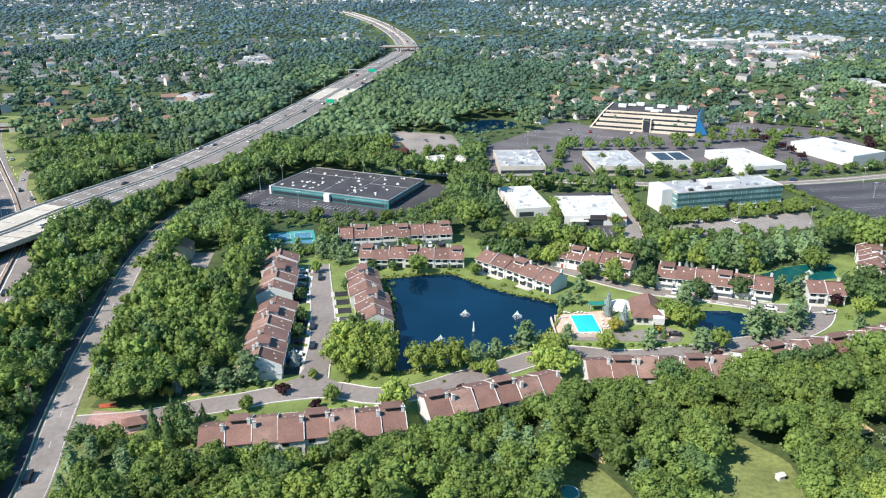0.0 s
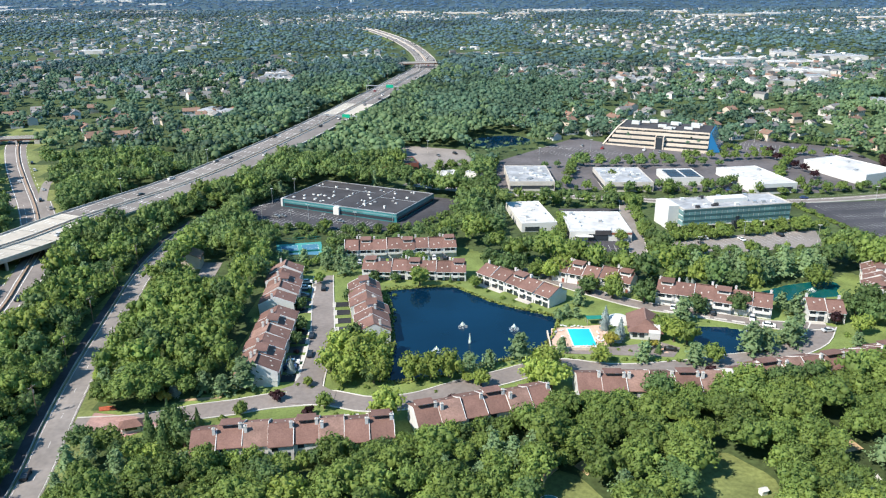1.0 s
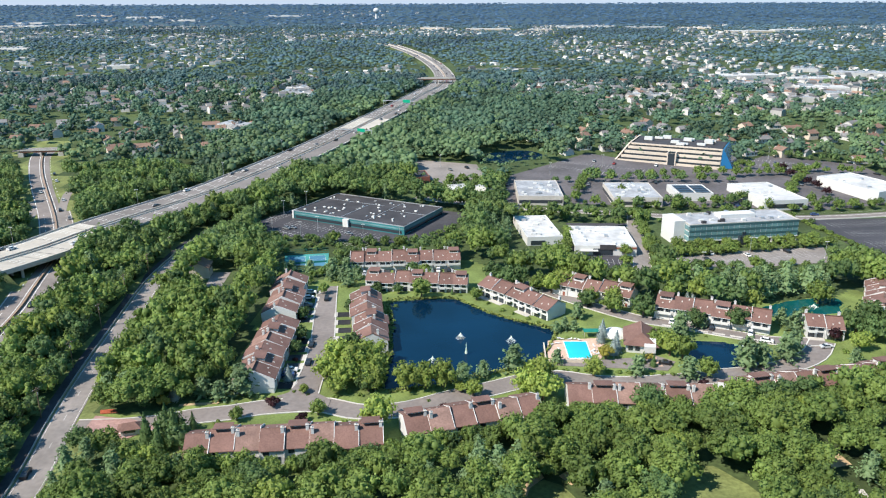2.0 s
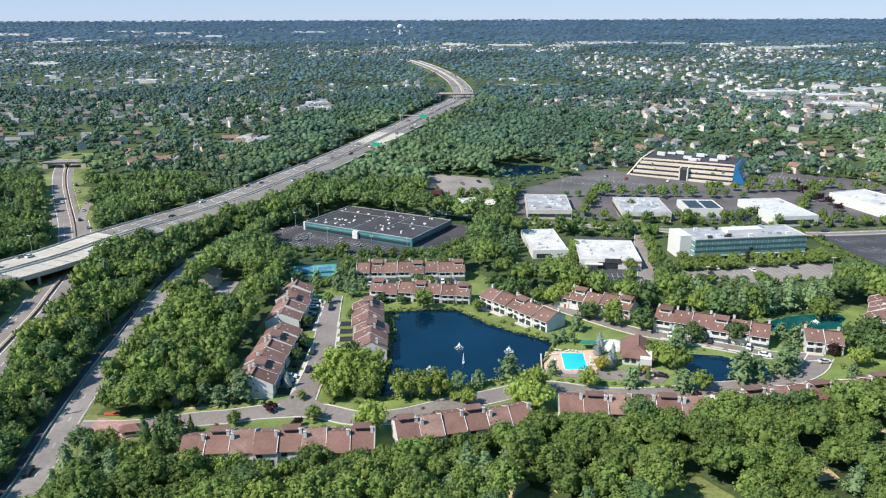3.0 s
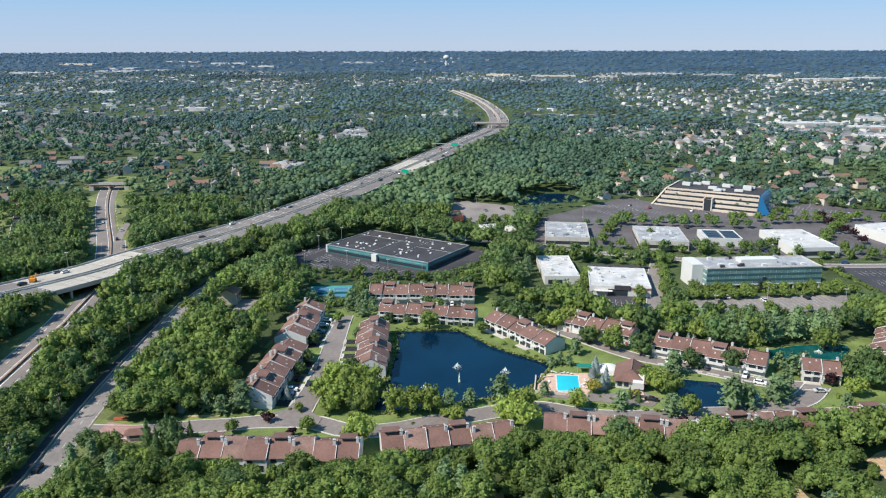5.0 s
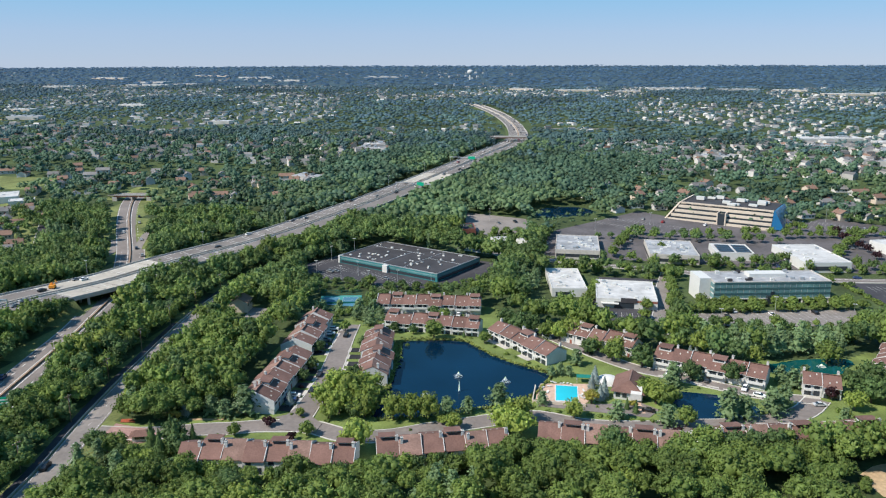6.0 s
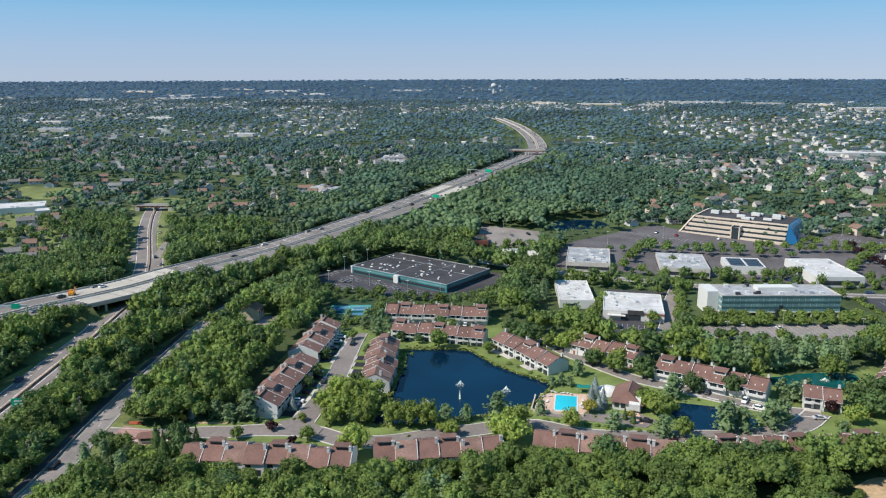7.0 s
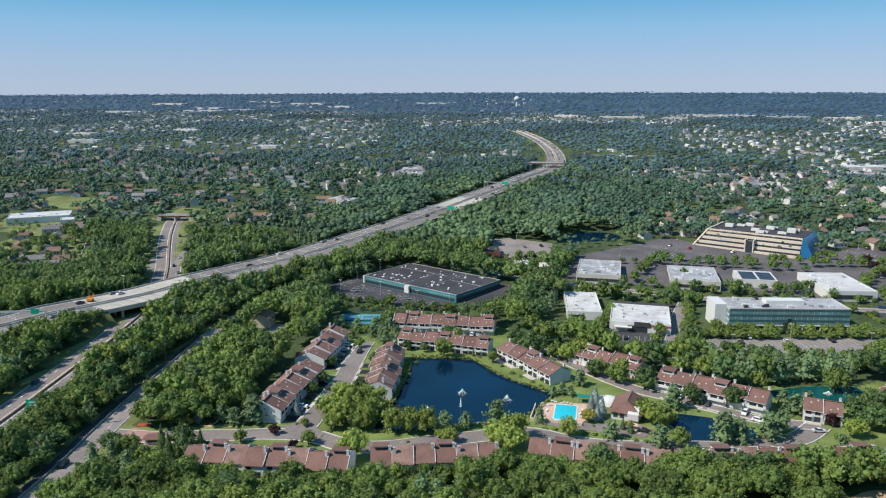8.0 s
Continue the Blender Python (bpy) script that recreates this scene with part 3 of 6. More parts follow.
stall_lines(lot, (112, 344), (42, 13), (-0.3, 0.95), 2, 15, 0.105, spacing=9)
stall_lines(lot, (156, 355), (34, 12), (-0.3, 0.95), 2, 11, 0.105, spacing=9)
lot = flat_patch("pavement_east_lot", LOT_EAST, M["dark_asphalt"], 0.08, "wide dark empty car park with faded stalls", "car park")
stall_lines(lot, (222, 366), (60, 10), (-0.2, 1), 4, 32, 0.105, spacing=17)
lot = flat_patch("pavement_business_lot", LOT_TAN, M["lot_asphalt"], 0.06, "grey car parks of the business park", "car park")
stall_lines(lot, (62, 545), (50, -22), (0.4, 0.9), 2, 26, 0.1, spacing=17)
stall_lines(lot, (205, 560), (50, -22), (0.4, 0.9), 2, 20, 0.1, spacing=15)
flat_patch("pavement_pale_lot", LOT_PALE, M["old_asphalt"], 0.08, "pale asphalt yard among trees", "car park")
flat_patch("pavement_pool_lot", PLAZA_POOL, M["asphalt"], 0.12, "grey asphalt forecourt below the pool", "car park")
flat_patch("pavement_entrance", [(-101, 186), (-88, 184.5), (-79, 180.5), (-86, 174), (-100, 172)], M["pavers"], 0.14, "pink brick paving at the entrance", "pavement")

# ---- trees ----
def icosphere(sub):
    g = (1 + 5 ** 0.5) / 2
    v = [Vector(p).normalized() for p in ((-1, g, 0), (1, g, 0), (-1, -g, 0), (1, -g, 0), (0, -1, g), (0, 1, g), (0, -1, -g), (0, 1, -g), (g, 0, -1), (g, 0, 1), (-g, 0, -1), (-g, 0, 1))]
    f = [(0, 11, 5), (0, 5, 1), (0, 1, 7), (0, 7, 10), (0, 10, 11), (1, 5, 9), (5, 11, 4), (11, 10, 2), (10, 7, 6), (7, 1, 8),
         (3, 9, 4), (3, 4, 2), (3, 2, 6), (3, 6, 8), (3, 8, 9), (4, 9, 5), (2, 4, 11), (6, 2, 10), (8, 6, 7), (9, 8, 1)]
    for _ in range(sub):
        mid, out = {}, []
        def half(a, b):
            k = (min(a, b), max(a, b))
            if k not in mid:
                v.append(((v[a] + v[b]) / 2).normalized())
                mid[k] = len(v) - 1
            return mid[k]
        for a, b, c in f:
            x, y, z = half(a, b), half(b, c), half(c, a)
            out += [(a, x, z), (b, y, x), (c, z, y), (x, y, z)]
        f = out
    return np.array(v), np.array(f)


ICO = [icosphere(0), icosphere(1)]
ICO = [(v, f[v[f].mean(1)[:, 2] > -0.45]) for v, f in ICO]


def leaves(rng, centres, outward, size, tilt=0.38):
    """Small folded leaf clumps at the centres, facing roughly outward."""
    n = len(centres)
    nrm = outward + rng.normal(0, tilt, (n, 3))
    nrm /= np.linalg.norm(nrm, axis=1)[:, None]
    ref = rng.normal(0, 1, (n, 3))
    u = np.cross(nrm, ref)
    u /= np.linalg.norm(u, axis=1)[:, None]
    w = np.cross(nrm, u)
    s = size * rng.uniform(0.6, 1.3, (n, 1))
    fold = nrm * s * 0.35
    v = np.stack([centres - u * s, centres - w * s * 0.7 - fold * 0.5, centres + u * s, centres + w * s * 0.7 - fold * 0.5], 1).reshape(-1, 3)
    k = np.arange(n)[:, None] * 4
    f = np.concatenate([k + [0, 1, 2], k + [0, 2, 3]])
    return v, f


def broad_crown(seed, lobes=9, sub=1, count=260, size=0.13, tall=1.0, spread=1.0):
    """A leafy crown of unit radius, its base at 0.25 and its top near 1.5 * tall."""
    rng = np.random.default_rng(seed)
    vs, fs, k = [], [], 0
    cs, rs = [], []
    for i in range(lobes):
        a = i * 2.4 + rng.uniform(-0.4, 0.4)
        r = (0.15 if i < 2 else rng.uniform(0.4, 0.68)) * spread
        z = rng.uniform(0.5, 0.85) if i >= 2 else rng.uniform(0.85, 1.0)
        cs.append((r * math.cos(a), r * math.sin(a), z * tall))
        rs.append(rng.uniform(0.3, 0.48) * (9 / max(9, lobes)) ** 0.45)
    iv, jf = ICO[sub]
    for c, r in zip(cs, rs):
        d = iv * (r * rng.uniform(0.62, 0.92, (len(iv), 1))) * [1, 1, 0.85]
        vs.append(d + c)
        fs.append(jf + k)
        k += len(iv)
    if count:
        pick = rng.integers(0, lobes, count)
        d = rng.normal(0, 1, (count, 3))
        d[:, 2] = np.abs(d[:, 2]) * 1.1 - 0.45
        d /= np.linalg.norm(d, axis=1)[:, None]
        c = np.array(cs)[pick] + d * np.array(rs)[pick][:, None] * rng.uniform(0.72, 1.2, (count, 1)) * [1, 1, 0.9]
        lv, lf = leaves(rng, c, d, size)
        vs.append(lv)
        fs.append(lf + k)
    return np.concatenate(vs), np.concatenate(fs)


def dome_crown(seed, lumps=20, count=800, size=0.07, tall=1.0, core=1):
    """A broad rounded crown of unit radius: many small lumps on a dome, thick with leaf clumps; its base at 0.2, its top near 1.5 * tall."""
    rng = np.random.default_rng(seed)
    i = np.arange(lumps) + 0.5
    z = 1 - 1.25 * i / lumps
    a = i * 2.39996 + rng.uniform(-0.35, 0.35, lumps)
    ring = np.sqrt(np.clip(1 - z * z, 0, 1))
    lean = rng.uniform(0.5, 0.78, lumps) * (1 + 0.14 * np.sin(a * 2 + seed))
    cs = np.stack([ring * np.cos(a) * lean, ring * np.sin(a) * lean, 0.72 * tall + z * 0.52 * tall * rng.uniform(0.75, 1.12, lumps)], 1)
    rs = rng.uniform(0.2, 0.36, lumps) * (20 / lumps) ** 0.4
    iv, jf = ICO[core]
    vs, fs, k = [iv * rng.uniform(0.5, 0.66, (len(iv), 1)) * [1, 1, 0.8 * tall] + [0, 0, 0.68 * tall]], [jf], len(iv)
    iv, jf = ICO[0]
    for c, r in zip(cs, rs):
        vs.append(iv * (r * rng.uniform(0.55, 0.9, (len(iv), 1))) * [1, 1, 0.8] + c)
        fs.append(jf + k)
        k += len(iv)
    pick = rng.integers(0, lumps, count)
    d = rng.normal(0, 1, (count, 3)) + (cs[pick] - [0, 0, 0.6 * tall]) * 1.3 + [0, 0, 0.25]
    d /= np.linalg.norm(d, axis=1)[:, None]
    c = cs[pick] + d * rs[pick][:, None] * rng.uniform(0.7, 1.3, (count, 1)) * [1, 1, 0.9]
    lv, lf = leaves(rng, c, d, size, 0.5)
    return np.concatenate(vs + [lv]), np.concatenate(fs + [lf + k])


def pine_crown(seed, tiers=8, count=320, size=0.13, slim=1.0):
    """Ragged layers of needle boughs round a leader; unit radius, top near 2.4."""
    rng = np.random.default_rng(seed)
    cs, ns = [], []
    core_v, core_f, k = [], [], 0
    for t in range(tiers):
        z = 0.35 + 1.55 * t / tiers
        rad = slim * (1.0 - 0.8 * (t / tiers) ** 1.9) * rng.uniform(0.75, 1.12)
        boughs = max(3, int(7 - 4 * t / tiers))
        for b in range(boughs):
            a = b * math.tau / boughs + rng.uniform(-0.4, 0.4) + t
            ln = rad * rng.uniform(0.65, 1.1)
            m = max(3, int(count / tiers / boughs))
            s = rng.uniform(0.15, 1.0, m) * ln
            cs.append(np.stack([np.cos(a) * s, np.sin(a) * s, z - 0.12 * s + rng.normal(0, 0.04, m)], 1) + rng.normal(0, 0.07, (m, 3)))
            ns.append(np.tile([math.cos(a) * 0.4, math.sin(a) * 0.4, 0.9], (m, 1)))
    iv, jf = ICO[0]
    for t in range(4):
        r = slim * 0.55 * (1 - t / 5)
        core_v.append(iv * [r, r, 0.28] + [0, 0, 0.5 + 0.33 * t])
        core_f.append(jf + k)
        k += 12
    lv, lf = leaves(rng, np.concatenate(cs), np.concatenate(ns), size, 0.45)
    return np.concatenate(core_v + [lv]), np.concatenate(core_f + [lf + k])


def spruce_crown(seed, count=360, size=0.10):
    """A dense cone; unit radius, top near 3."""
    rng = np.random.default_rng(seed)
    h = rng.uniform(0, 1, count) ** 1.4
    a = rng.uniform(0, math.tau, count)
    r = (1 - h) * rng.uniform(0.75, 1.05, count) * (1 + 0.12 * np.sin(h * 40))
    c = np.stack([np.cos(a) * r, np.sin(a) * r, 0.15 + 2.85 * h], 1)
    n = np.stack([np.cos(a), np.sin(a), np.full(count, 0.45)], 1)
    lv, lf = leaves(rng, c, n, size, 0.5)
    m = Mesh().tube((0, 0, 0.2), (0, 0, 2.8), 0.72, 0.03, 8)
    cv = np.array(m.v)
    cf = np.array([(i, (i + 1) % 8, 8 + i) for i in range(8)] + [((i + 1) % 8, 8 + (i + 1) % 8, 8 + i) for i in range(8)])
    return np.concatenate([cv, lv]), np.concatenate([cf, lf + len(cv)])


def triangles(name, v, f, mat):
    me = bpy.data.meshes.new(name)
    me.vertices.add(len(v))
    me.vertices.foreach_set("co", np.asarray(v, np.float32).ravel())
    me.loops.add(3 * len(f))
    me.loops.foreach_set("vertex_index", np.asarray(f, np.int32).ravel())
    me.polygons.add(len(f))
    me.polygons.foreach_set("loop_start", np.arange(0, 3 * len(f), 3, dtype=np.int32))
    me.polygons.foreach_set("use_smooth", np.ones(len(f), bool))
    me.update(calc_edges=True)
    me.materials.append(mat)
    return me


def forest(name, crowns, places, mat, label, category="woods"):
    """Many crowns joined into one mesh. places: x, y, z, radius, height factor."""
    rng = np.random.default_rng(len(places))
    vs, fs, k = [], [], 0
    for x, y, z, r, h in places:
        v, f = crowns[rng.integers(len(crowns))]
        a = rng.uniform(0, math.tau)
        c, s = math.cos(a), math.sin(a)
        w = np.empty_like(v)
        w[:, 0] = (v[:, 0] * c - v[:, 1] * s) * r + x
        w[:, 1] = (v[:, 0] * s + v[:, 1] * c) * r + y
        w[:, 2] = v[:, 2] * r * h + z
        vs.append(w)
        fs.append(f + k)
        k += len(v)
    if not vs:
        return None
    return tagged(new(name, triangles(name, np.concatenate(vs), np.concatenate(fs), mat)), label, category, kind="stuff")


BUILT = [LOT_DARK, LOT_B, LOT_OFFICE, LOT_EAST, LOT_TAN, LOT_PALE, COMPLEX, YARD_A, YARD_B, YARD_SAND, FIELD, WHITE_SITE, HOUSE_PLOT, GARDEN,
         [(-84, 316), (-84, 352), (-58, 352), (-60, 316)], [(26, 360), (34, 416), (62, 412), (56, 352)], [(104, 362), (108, 412), (200, 420), (206, 378), (194, 372)],
         [(-106, 410), (-112, 386), (-100, 372), (-80, 372)]]


def open_ground(x, y, grow=0.0):
    """Where woods may stand."""
    ok = pond_depth(x, y) < -1.5
    for poly in BUILT:
        ok &= ~inside(poly, x, y)
    for line, half in LINES:
        ok &= near(line[::2], x, y) > half + grow
    return ok


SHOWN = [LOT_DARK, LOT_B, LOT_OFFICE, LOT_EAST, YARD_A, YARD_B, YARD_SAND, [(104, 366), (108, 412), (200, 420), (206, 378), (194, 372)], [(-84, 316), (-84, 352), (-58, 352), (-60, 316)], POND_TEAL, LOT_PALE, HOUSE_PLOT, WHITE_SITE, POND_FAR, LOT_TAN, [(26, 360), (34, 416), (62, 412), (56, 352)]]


def blocks_view(x, y):
    """Places where tall growth would hide lots, roads or houses from the camera; trees there are cut down to fit its
    view.
    """
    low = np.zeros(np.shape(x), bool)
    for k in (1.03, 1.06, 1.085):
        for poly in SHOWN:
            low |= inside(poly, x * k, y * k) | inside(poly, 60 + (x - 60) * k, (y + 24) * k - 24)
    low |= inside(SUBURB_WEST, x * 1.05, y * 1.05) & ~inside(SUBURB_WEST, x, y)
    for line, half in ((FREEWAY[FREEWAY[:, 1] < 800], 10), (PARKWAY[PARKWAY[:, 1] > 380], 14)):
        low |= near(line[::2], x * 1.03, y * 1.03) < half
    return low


def scatter(seed, x0, x1, y0, y1, step, keep=1.0):
    rng = np.random.default_rng(seed)
    xs, ys = np.meshgrid(np.arange(x0, x1, step), np.arange(y0, y1, step))
    xs = (xs + (np.arange(xs.shape[0])[:, None] % 2) * step / 2 + rng.uniform(-0.38, 0.38, xs.shape) * step).ravel()
    ys = (ys + rng.uniform(-0.38, 0.38, ys.shape) * step).ravel()
    if keep < 1:
        k = rng.uniform(0, 1, xs.shape) < keep
        xs, ys = xs[k], ys[k]
    return xs, ys, rng


def in_view(x, y, slack=25):
    """The stretch of land in front of the flight."""
    return (x > -1.08 * (y + 40) - slack) & (x < 0.62 * (y + 10) + slack + 20)


# near woods, in several leaf tones: large old trees in front, smaller ones beyond
near_crowns = [dome_crown(20 + i, 11, 160, 0.11, 1.0, 0) for i in range(8)]
front_crowns = [dome_crown(40 + i, 22, 640, 0.072, (0.95, 1.1)[i % 2]) for i in range(8)]
pine_crowns = [pine_crown(60 + i, 8, 230, 0.13) for i in range(4)]
front_pines = [pine_crown(70 + i, 10, 620, 0.085) for i in range(4)]
TONES = (("oak", ("leaf_a", "leaf_e"), -9.0, -0.05), ("maple", ("leaf_b", "leaf_f"), -0.05, 0.28), ("deep", ("leaf_d", "leaf_d"), 0.28, 0.46), ("lime", ("leaf_c", "leaf_b"), 0.46, 9.0))
for zone_name, seed, y0, y1, step, r0, r1, crowns, boughs in (("front_", 7, 121, 206, 6.7, 3.9, 6.1, front_crowns, front_pines), ("", 5, 206, 325, 6.6, 3.6, 6.2, near_crowns, pine_crowns), ("back_", 15, 325, 500, 6.6, 3.6, 6.2, near_crowns, pine_crowns)):
    xs, ys, rng = scatter(seed, -420, 330, y0, y1, step)
    keep = open_ground(xs, ys, 2.5) & in_view(xs, ys, 40) & ~(inside(SUBURB_WEST, xs, ys) & (rng.uniform(0, 1, len(xs)) < 0.68))
    xs, ys = xs[keep], ys[keep]
    tone = np.array([noise.noise(Vector((x * 0.03, y * 0.03, 3.1))) for x, y in zip(xs, ys)]) + rng.normal(0, 0.16, len(xs))
    rad = rng.uniform(r0, r1, len(xs))
    tall = rng.uniform(0.85, 1.15, len(xs)) if zone_name == "front_" else rng.uniform(1.0, 1.35, len(xs))
    pines = (np.array([noise.noise(Vector((x * 0.02, y * 0.02, 9.7))) for x, y in zip(xs, ys)]) + 0.45 * ((ys > 296) & (ys < 380) & (xs > 40)) + rng.normal(0, 0.12, len(xs))) > 0.38
    base = np.array([G(y) for y in ys])
    # trees on the camera's sight lines are shrunk
    low = blocks_view(xs, ys)
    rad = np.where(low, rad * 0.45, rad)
    stem = np.where(low, -0.3, rng.uniform(1.2, 4.0, len(xs)) if zone_name == "front_" else rng.uniform(2.5, 6.5, len(xs)))
    edge = inside(COMPLEX, xs * 1.06, ys * 1.06) | inside(COMPLEX, xs * 1.03, ys * 1.03) | (near(WEST_ROAD, xs, ys) < 15)
    rad, stem = np.where(edge & ~low, rad * np.where(xs < 25, 0.82, 0.95), rad), np.where(edge & ~low, stem * np.where(xs < 25, 0.5, 0.9), stem)
    rad = np.where(inside(SUBURB_WEST, xs, ys), rad * 0.65, rad)
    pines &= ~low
    for nm, mat, lo, hi in TONES:
        sel = (tone >= lo) & (tone < hi) & ~pines
        forest("woods_" + zone_name + nm, crowns, np.stack([xs, ys, base + stem, rad, tall], 1)[sel], M[mat[zone_name == "back_"]], "dense leafy green deciduous woods in full summer leaf")
    forest("woods_" + zone_name + "pine", boughs, np.stack([xs, ys, base + 1.0, rad * 0.85, tall * 1.05], 1)[pines], M["pine"], "dense pine woods with layered green boughs")

# denser dark growth between the roads in the west
xs, ys, rng = scatter(6, -262, -72, 120, 440, 6.2)
keep = open_ground(xs, ys, 0.4) & in_view(xs, ys, 45) & (near(WEST_ROAD, xs, ys) > 9.8) & (near(PARKWAY, xs, ys) > 12.5) & ~blocks_view(xs, ys) & ((xs < np.interp(ys, WEST_ROAD[:, 1], WEST_ROAD[:, 0]) - 9) | (ys > 372))
xs, ys = xs[keep], ys[keep]
forest("woods_roadside", near_crowns, np.stack([xs, ys, [G(y) + 1.0 for y in ys], rng.uniform(3.2, 4.8, len(xs)), rng.uniform(1.0, 1.4, len(xs)) * np.where(near(WEST_ROAD, xs, ys) < 16, 0.72, 1.0)], 1), M["leaf_d"], "dense dark green roadside woods beside the parkway")

# farther woods and suburbs
WAREHOUSES = [(356, 1050, 90, 30), (324, 962, 31, 18), (404, 921, 58, 26), (396, 862, 26, 20), (463, 1124, 32, 16), (354, 835, 25, 14), (190, 856, 32, 16), (430, 1010, 60, 24), (520, 1080, 70, 30), (-210, 862, 40, 18), (-218, 900, 28, 15),
              (-216, 669, 34, 16), (-1500, 2480, 100, 56), (-1400, 2290, 160, 50), (-1650, 2168, 100, 40), (-1290, 2330, 90, 50), (-935, 1478, 66, 24), (-960, 1180, 60, 26), (-1090, 1330, 45, 28), (265, 2212, 150, 50), (430, 2180, 110, 46), (655, 2002, 110, 40),
              (770, 2040, 90, 40), (0, 2107, 120, 34), (-150, 2140, 70, 34), (140, 2080, 60, 26), (560, 2150, 90, 40), (1000, 1900, 120, 56), (1150, 2000, 100, 42), (420, 700, 30, 20), (520, 690, 30, 18), (-1900, 2800, 160, 50), (-1300, 2900, 160, 50), (-800, 3000, 150, 44),
              (-1050, 2650, 120, 40), (-1600, 3100, 180, 50), (400, 720, 26, 14), (-560, 1150, 36, 20)]
CLEARINGS = [(x, y - 0.25 * w, 0.62 * w, 0.9 * d) for x, y, w, d in WAREHOUSES] + [(-420, 1180, 26, 22), (75, 1152, 92, 7), (-960, 1167, 60, 14), (-310, 1010, 12, 40)]


def cleared(x, y):
    """Yards, fields and lots among the far woods; those of warehouses are set forward, towards the camera."""
    out = np.zeros(np.shape(x), bool)
    for a, b, rx, ry in CLEARINGS:
        out |= ((x - a) / (rx + 5)) ** 2 + ((y - b) / (ry + 12)) ** 2 < 1
    return out


CLUSTERS = [(62, 905, 38), (120, 925, 45), (230, 935, 45), (268, 880, 40), (330, 985, 50), (385, 905, 55), (450, 900, 50), (87, 890, 50), (204, 912, 60), (-270, 710, 55), (-192, 818, 50), (-544, 681, 90), (278, 790, 60), (-462, 773, 70), (-649, 973, 120), (150, 690, 40), (330, 690, 60), (-330, 900, 70)]


def suburb(x, y):
    """How far houses mix in among the trees."""
    n = np.array([noise.noise(Vector((a * 0.0045, b * 0.0034, 1.7))) for a, b in zip(x, y)])
    bump = sum(0.5 * np.exp(-((x - a) ** 2 + (y - b) ** 2) / (2 * r0 * r0)) for a, b, r0 in CLUSTERS)
    fine = np.array([noise.noise(Vector((a * 0.014, b * 0.008, 6.3))) for a, b in zip(x, y)])
    return 0.85 * n + 0.3 * fine + 1.25 * bump - 0.03 + np.clip((near(FREEWAY[::4], x, y) - 190) / 700, -0.3, 0.16)


mid_crowns = [dome_crown(90 + i, 5, 14, 0.2, 1.0, 0) for i in range(6)]
far_crowns = [broad_crown(120 + i, 3, 0, 0) for i in range(5)]
flat_crowns = [broad_crown(130 + i, 2, 0, 0) for i in range(4)]
xs, ys, rng = scatter(8, -1150, 640, 500, 1000, 8.6)
keep = open_ground(xs, ys, 3) & in_view(xs, ys)
xs, ys = xs[keep], ys[keep]
sb = suburb(xs, ys)
keep = (rng.uniform(0, 1, len(xs)) < np.clip(1.0 - 1.5 * sb, 0.34, 1.0)) & ~cleared(xs, ys)
xs, ys, sb = xs[keep], ys[keep], sb[keep]
mid_places = np.stack([xs, ys, [G(y) + 2.5 for y in ys], rng.uniform(4.6, 8.6, len(xs)) * np.where(sb > 0, 0.8, 1.0) * np.where(blocks_view(xs, ys), 0.45, 1.0), rng.uniform(0.75, 1.05, len(xs))], 1)
pick = 0.5 + 0.9 * np.array([noise.noise(Vector((x * 0.009, y * 0.007, 5.5))) for x, y in zip(xs, ys)]) + rng.normal(0, 0.15, len(xs)) + 0.25 * ((ys < 720) & (xs > -110) & (xs < 40))
# farther trees take the bluer, haze-tinted leaves
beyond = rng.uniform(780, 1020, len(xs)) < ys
forest("woods_mid_dark", mid_crowns, mid_places[(pick < 0.6) & ~beyond], M["mid_dark"], "green woods between suburbs, their leaves tinted bluish for haze")
forest("woods_mid_light", mid_crowns, mid_places[(pick >= 0.6) & ~beyond], M["mid_light"], "green woods between suburbs, their leaves tinted bluish for haze")
forest("woods_mid_blue", mid_crowns, mid_places[beyond], M["mid_blue"], "green woods between suburbs, their leaves tinted bluish for haze")
xs, ys, rng = scatter(9, -2600, 1700, 1000, 2300, 15.5)
keep = in_view(xs, ys) & (near(FREEWAY[FREEWAY[:, 1] < 1560][::3], xs, ys) > 24)
xs, ys = xs[keep], ys[keep]
sb = suburb(xs, ys)
keep = (rng.uniform(0, 1, len(xs)) < np.clip(1.0 - 1.1 * sb, 0.5, 1.0)) & ~cleared(xs, ys)
xs, ys, sb = xs[keep], ys[keep], sb[keep]
far_places = np.stack([xs, ys, [G(y) - 1 for y in ys], rng.uniform(8.0, 13.0, len(xs)) * np.where(sb > 0, 0.78, 1.0), rng.uniform(0.5, 0.75, len(xs))], 1)
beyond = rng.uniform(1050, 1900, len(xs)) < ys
forest("woods_far_green", far_crowns, far_places[~beyond], M["mid_blue"], "far woods and street trees of the suburbs, tinted blue for haze")
forest("woods_far", far_crowns, far_places[beyond], M["far_leaf"], "far woods and street trees of the suburbs, tinted blue for haze")
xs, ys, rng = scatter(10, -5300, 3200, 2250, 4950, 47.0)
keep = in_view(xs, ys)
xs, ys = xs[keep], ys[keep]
forest("backdrop_far_woods", flat_crowns, np.stack([xs, ys, [G(y) - 4 for y in ys], rng.uniform(17, 30, len(xs)), rng.uniform(0.28, 0.42, len(xs))], 1), M["distance"], "distant woods towards the horizon, coloured and glowing blue for haze", "backdrop")

# ---- single trees ----


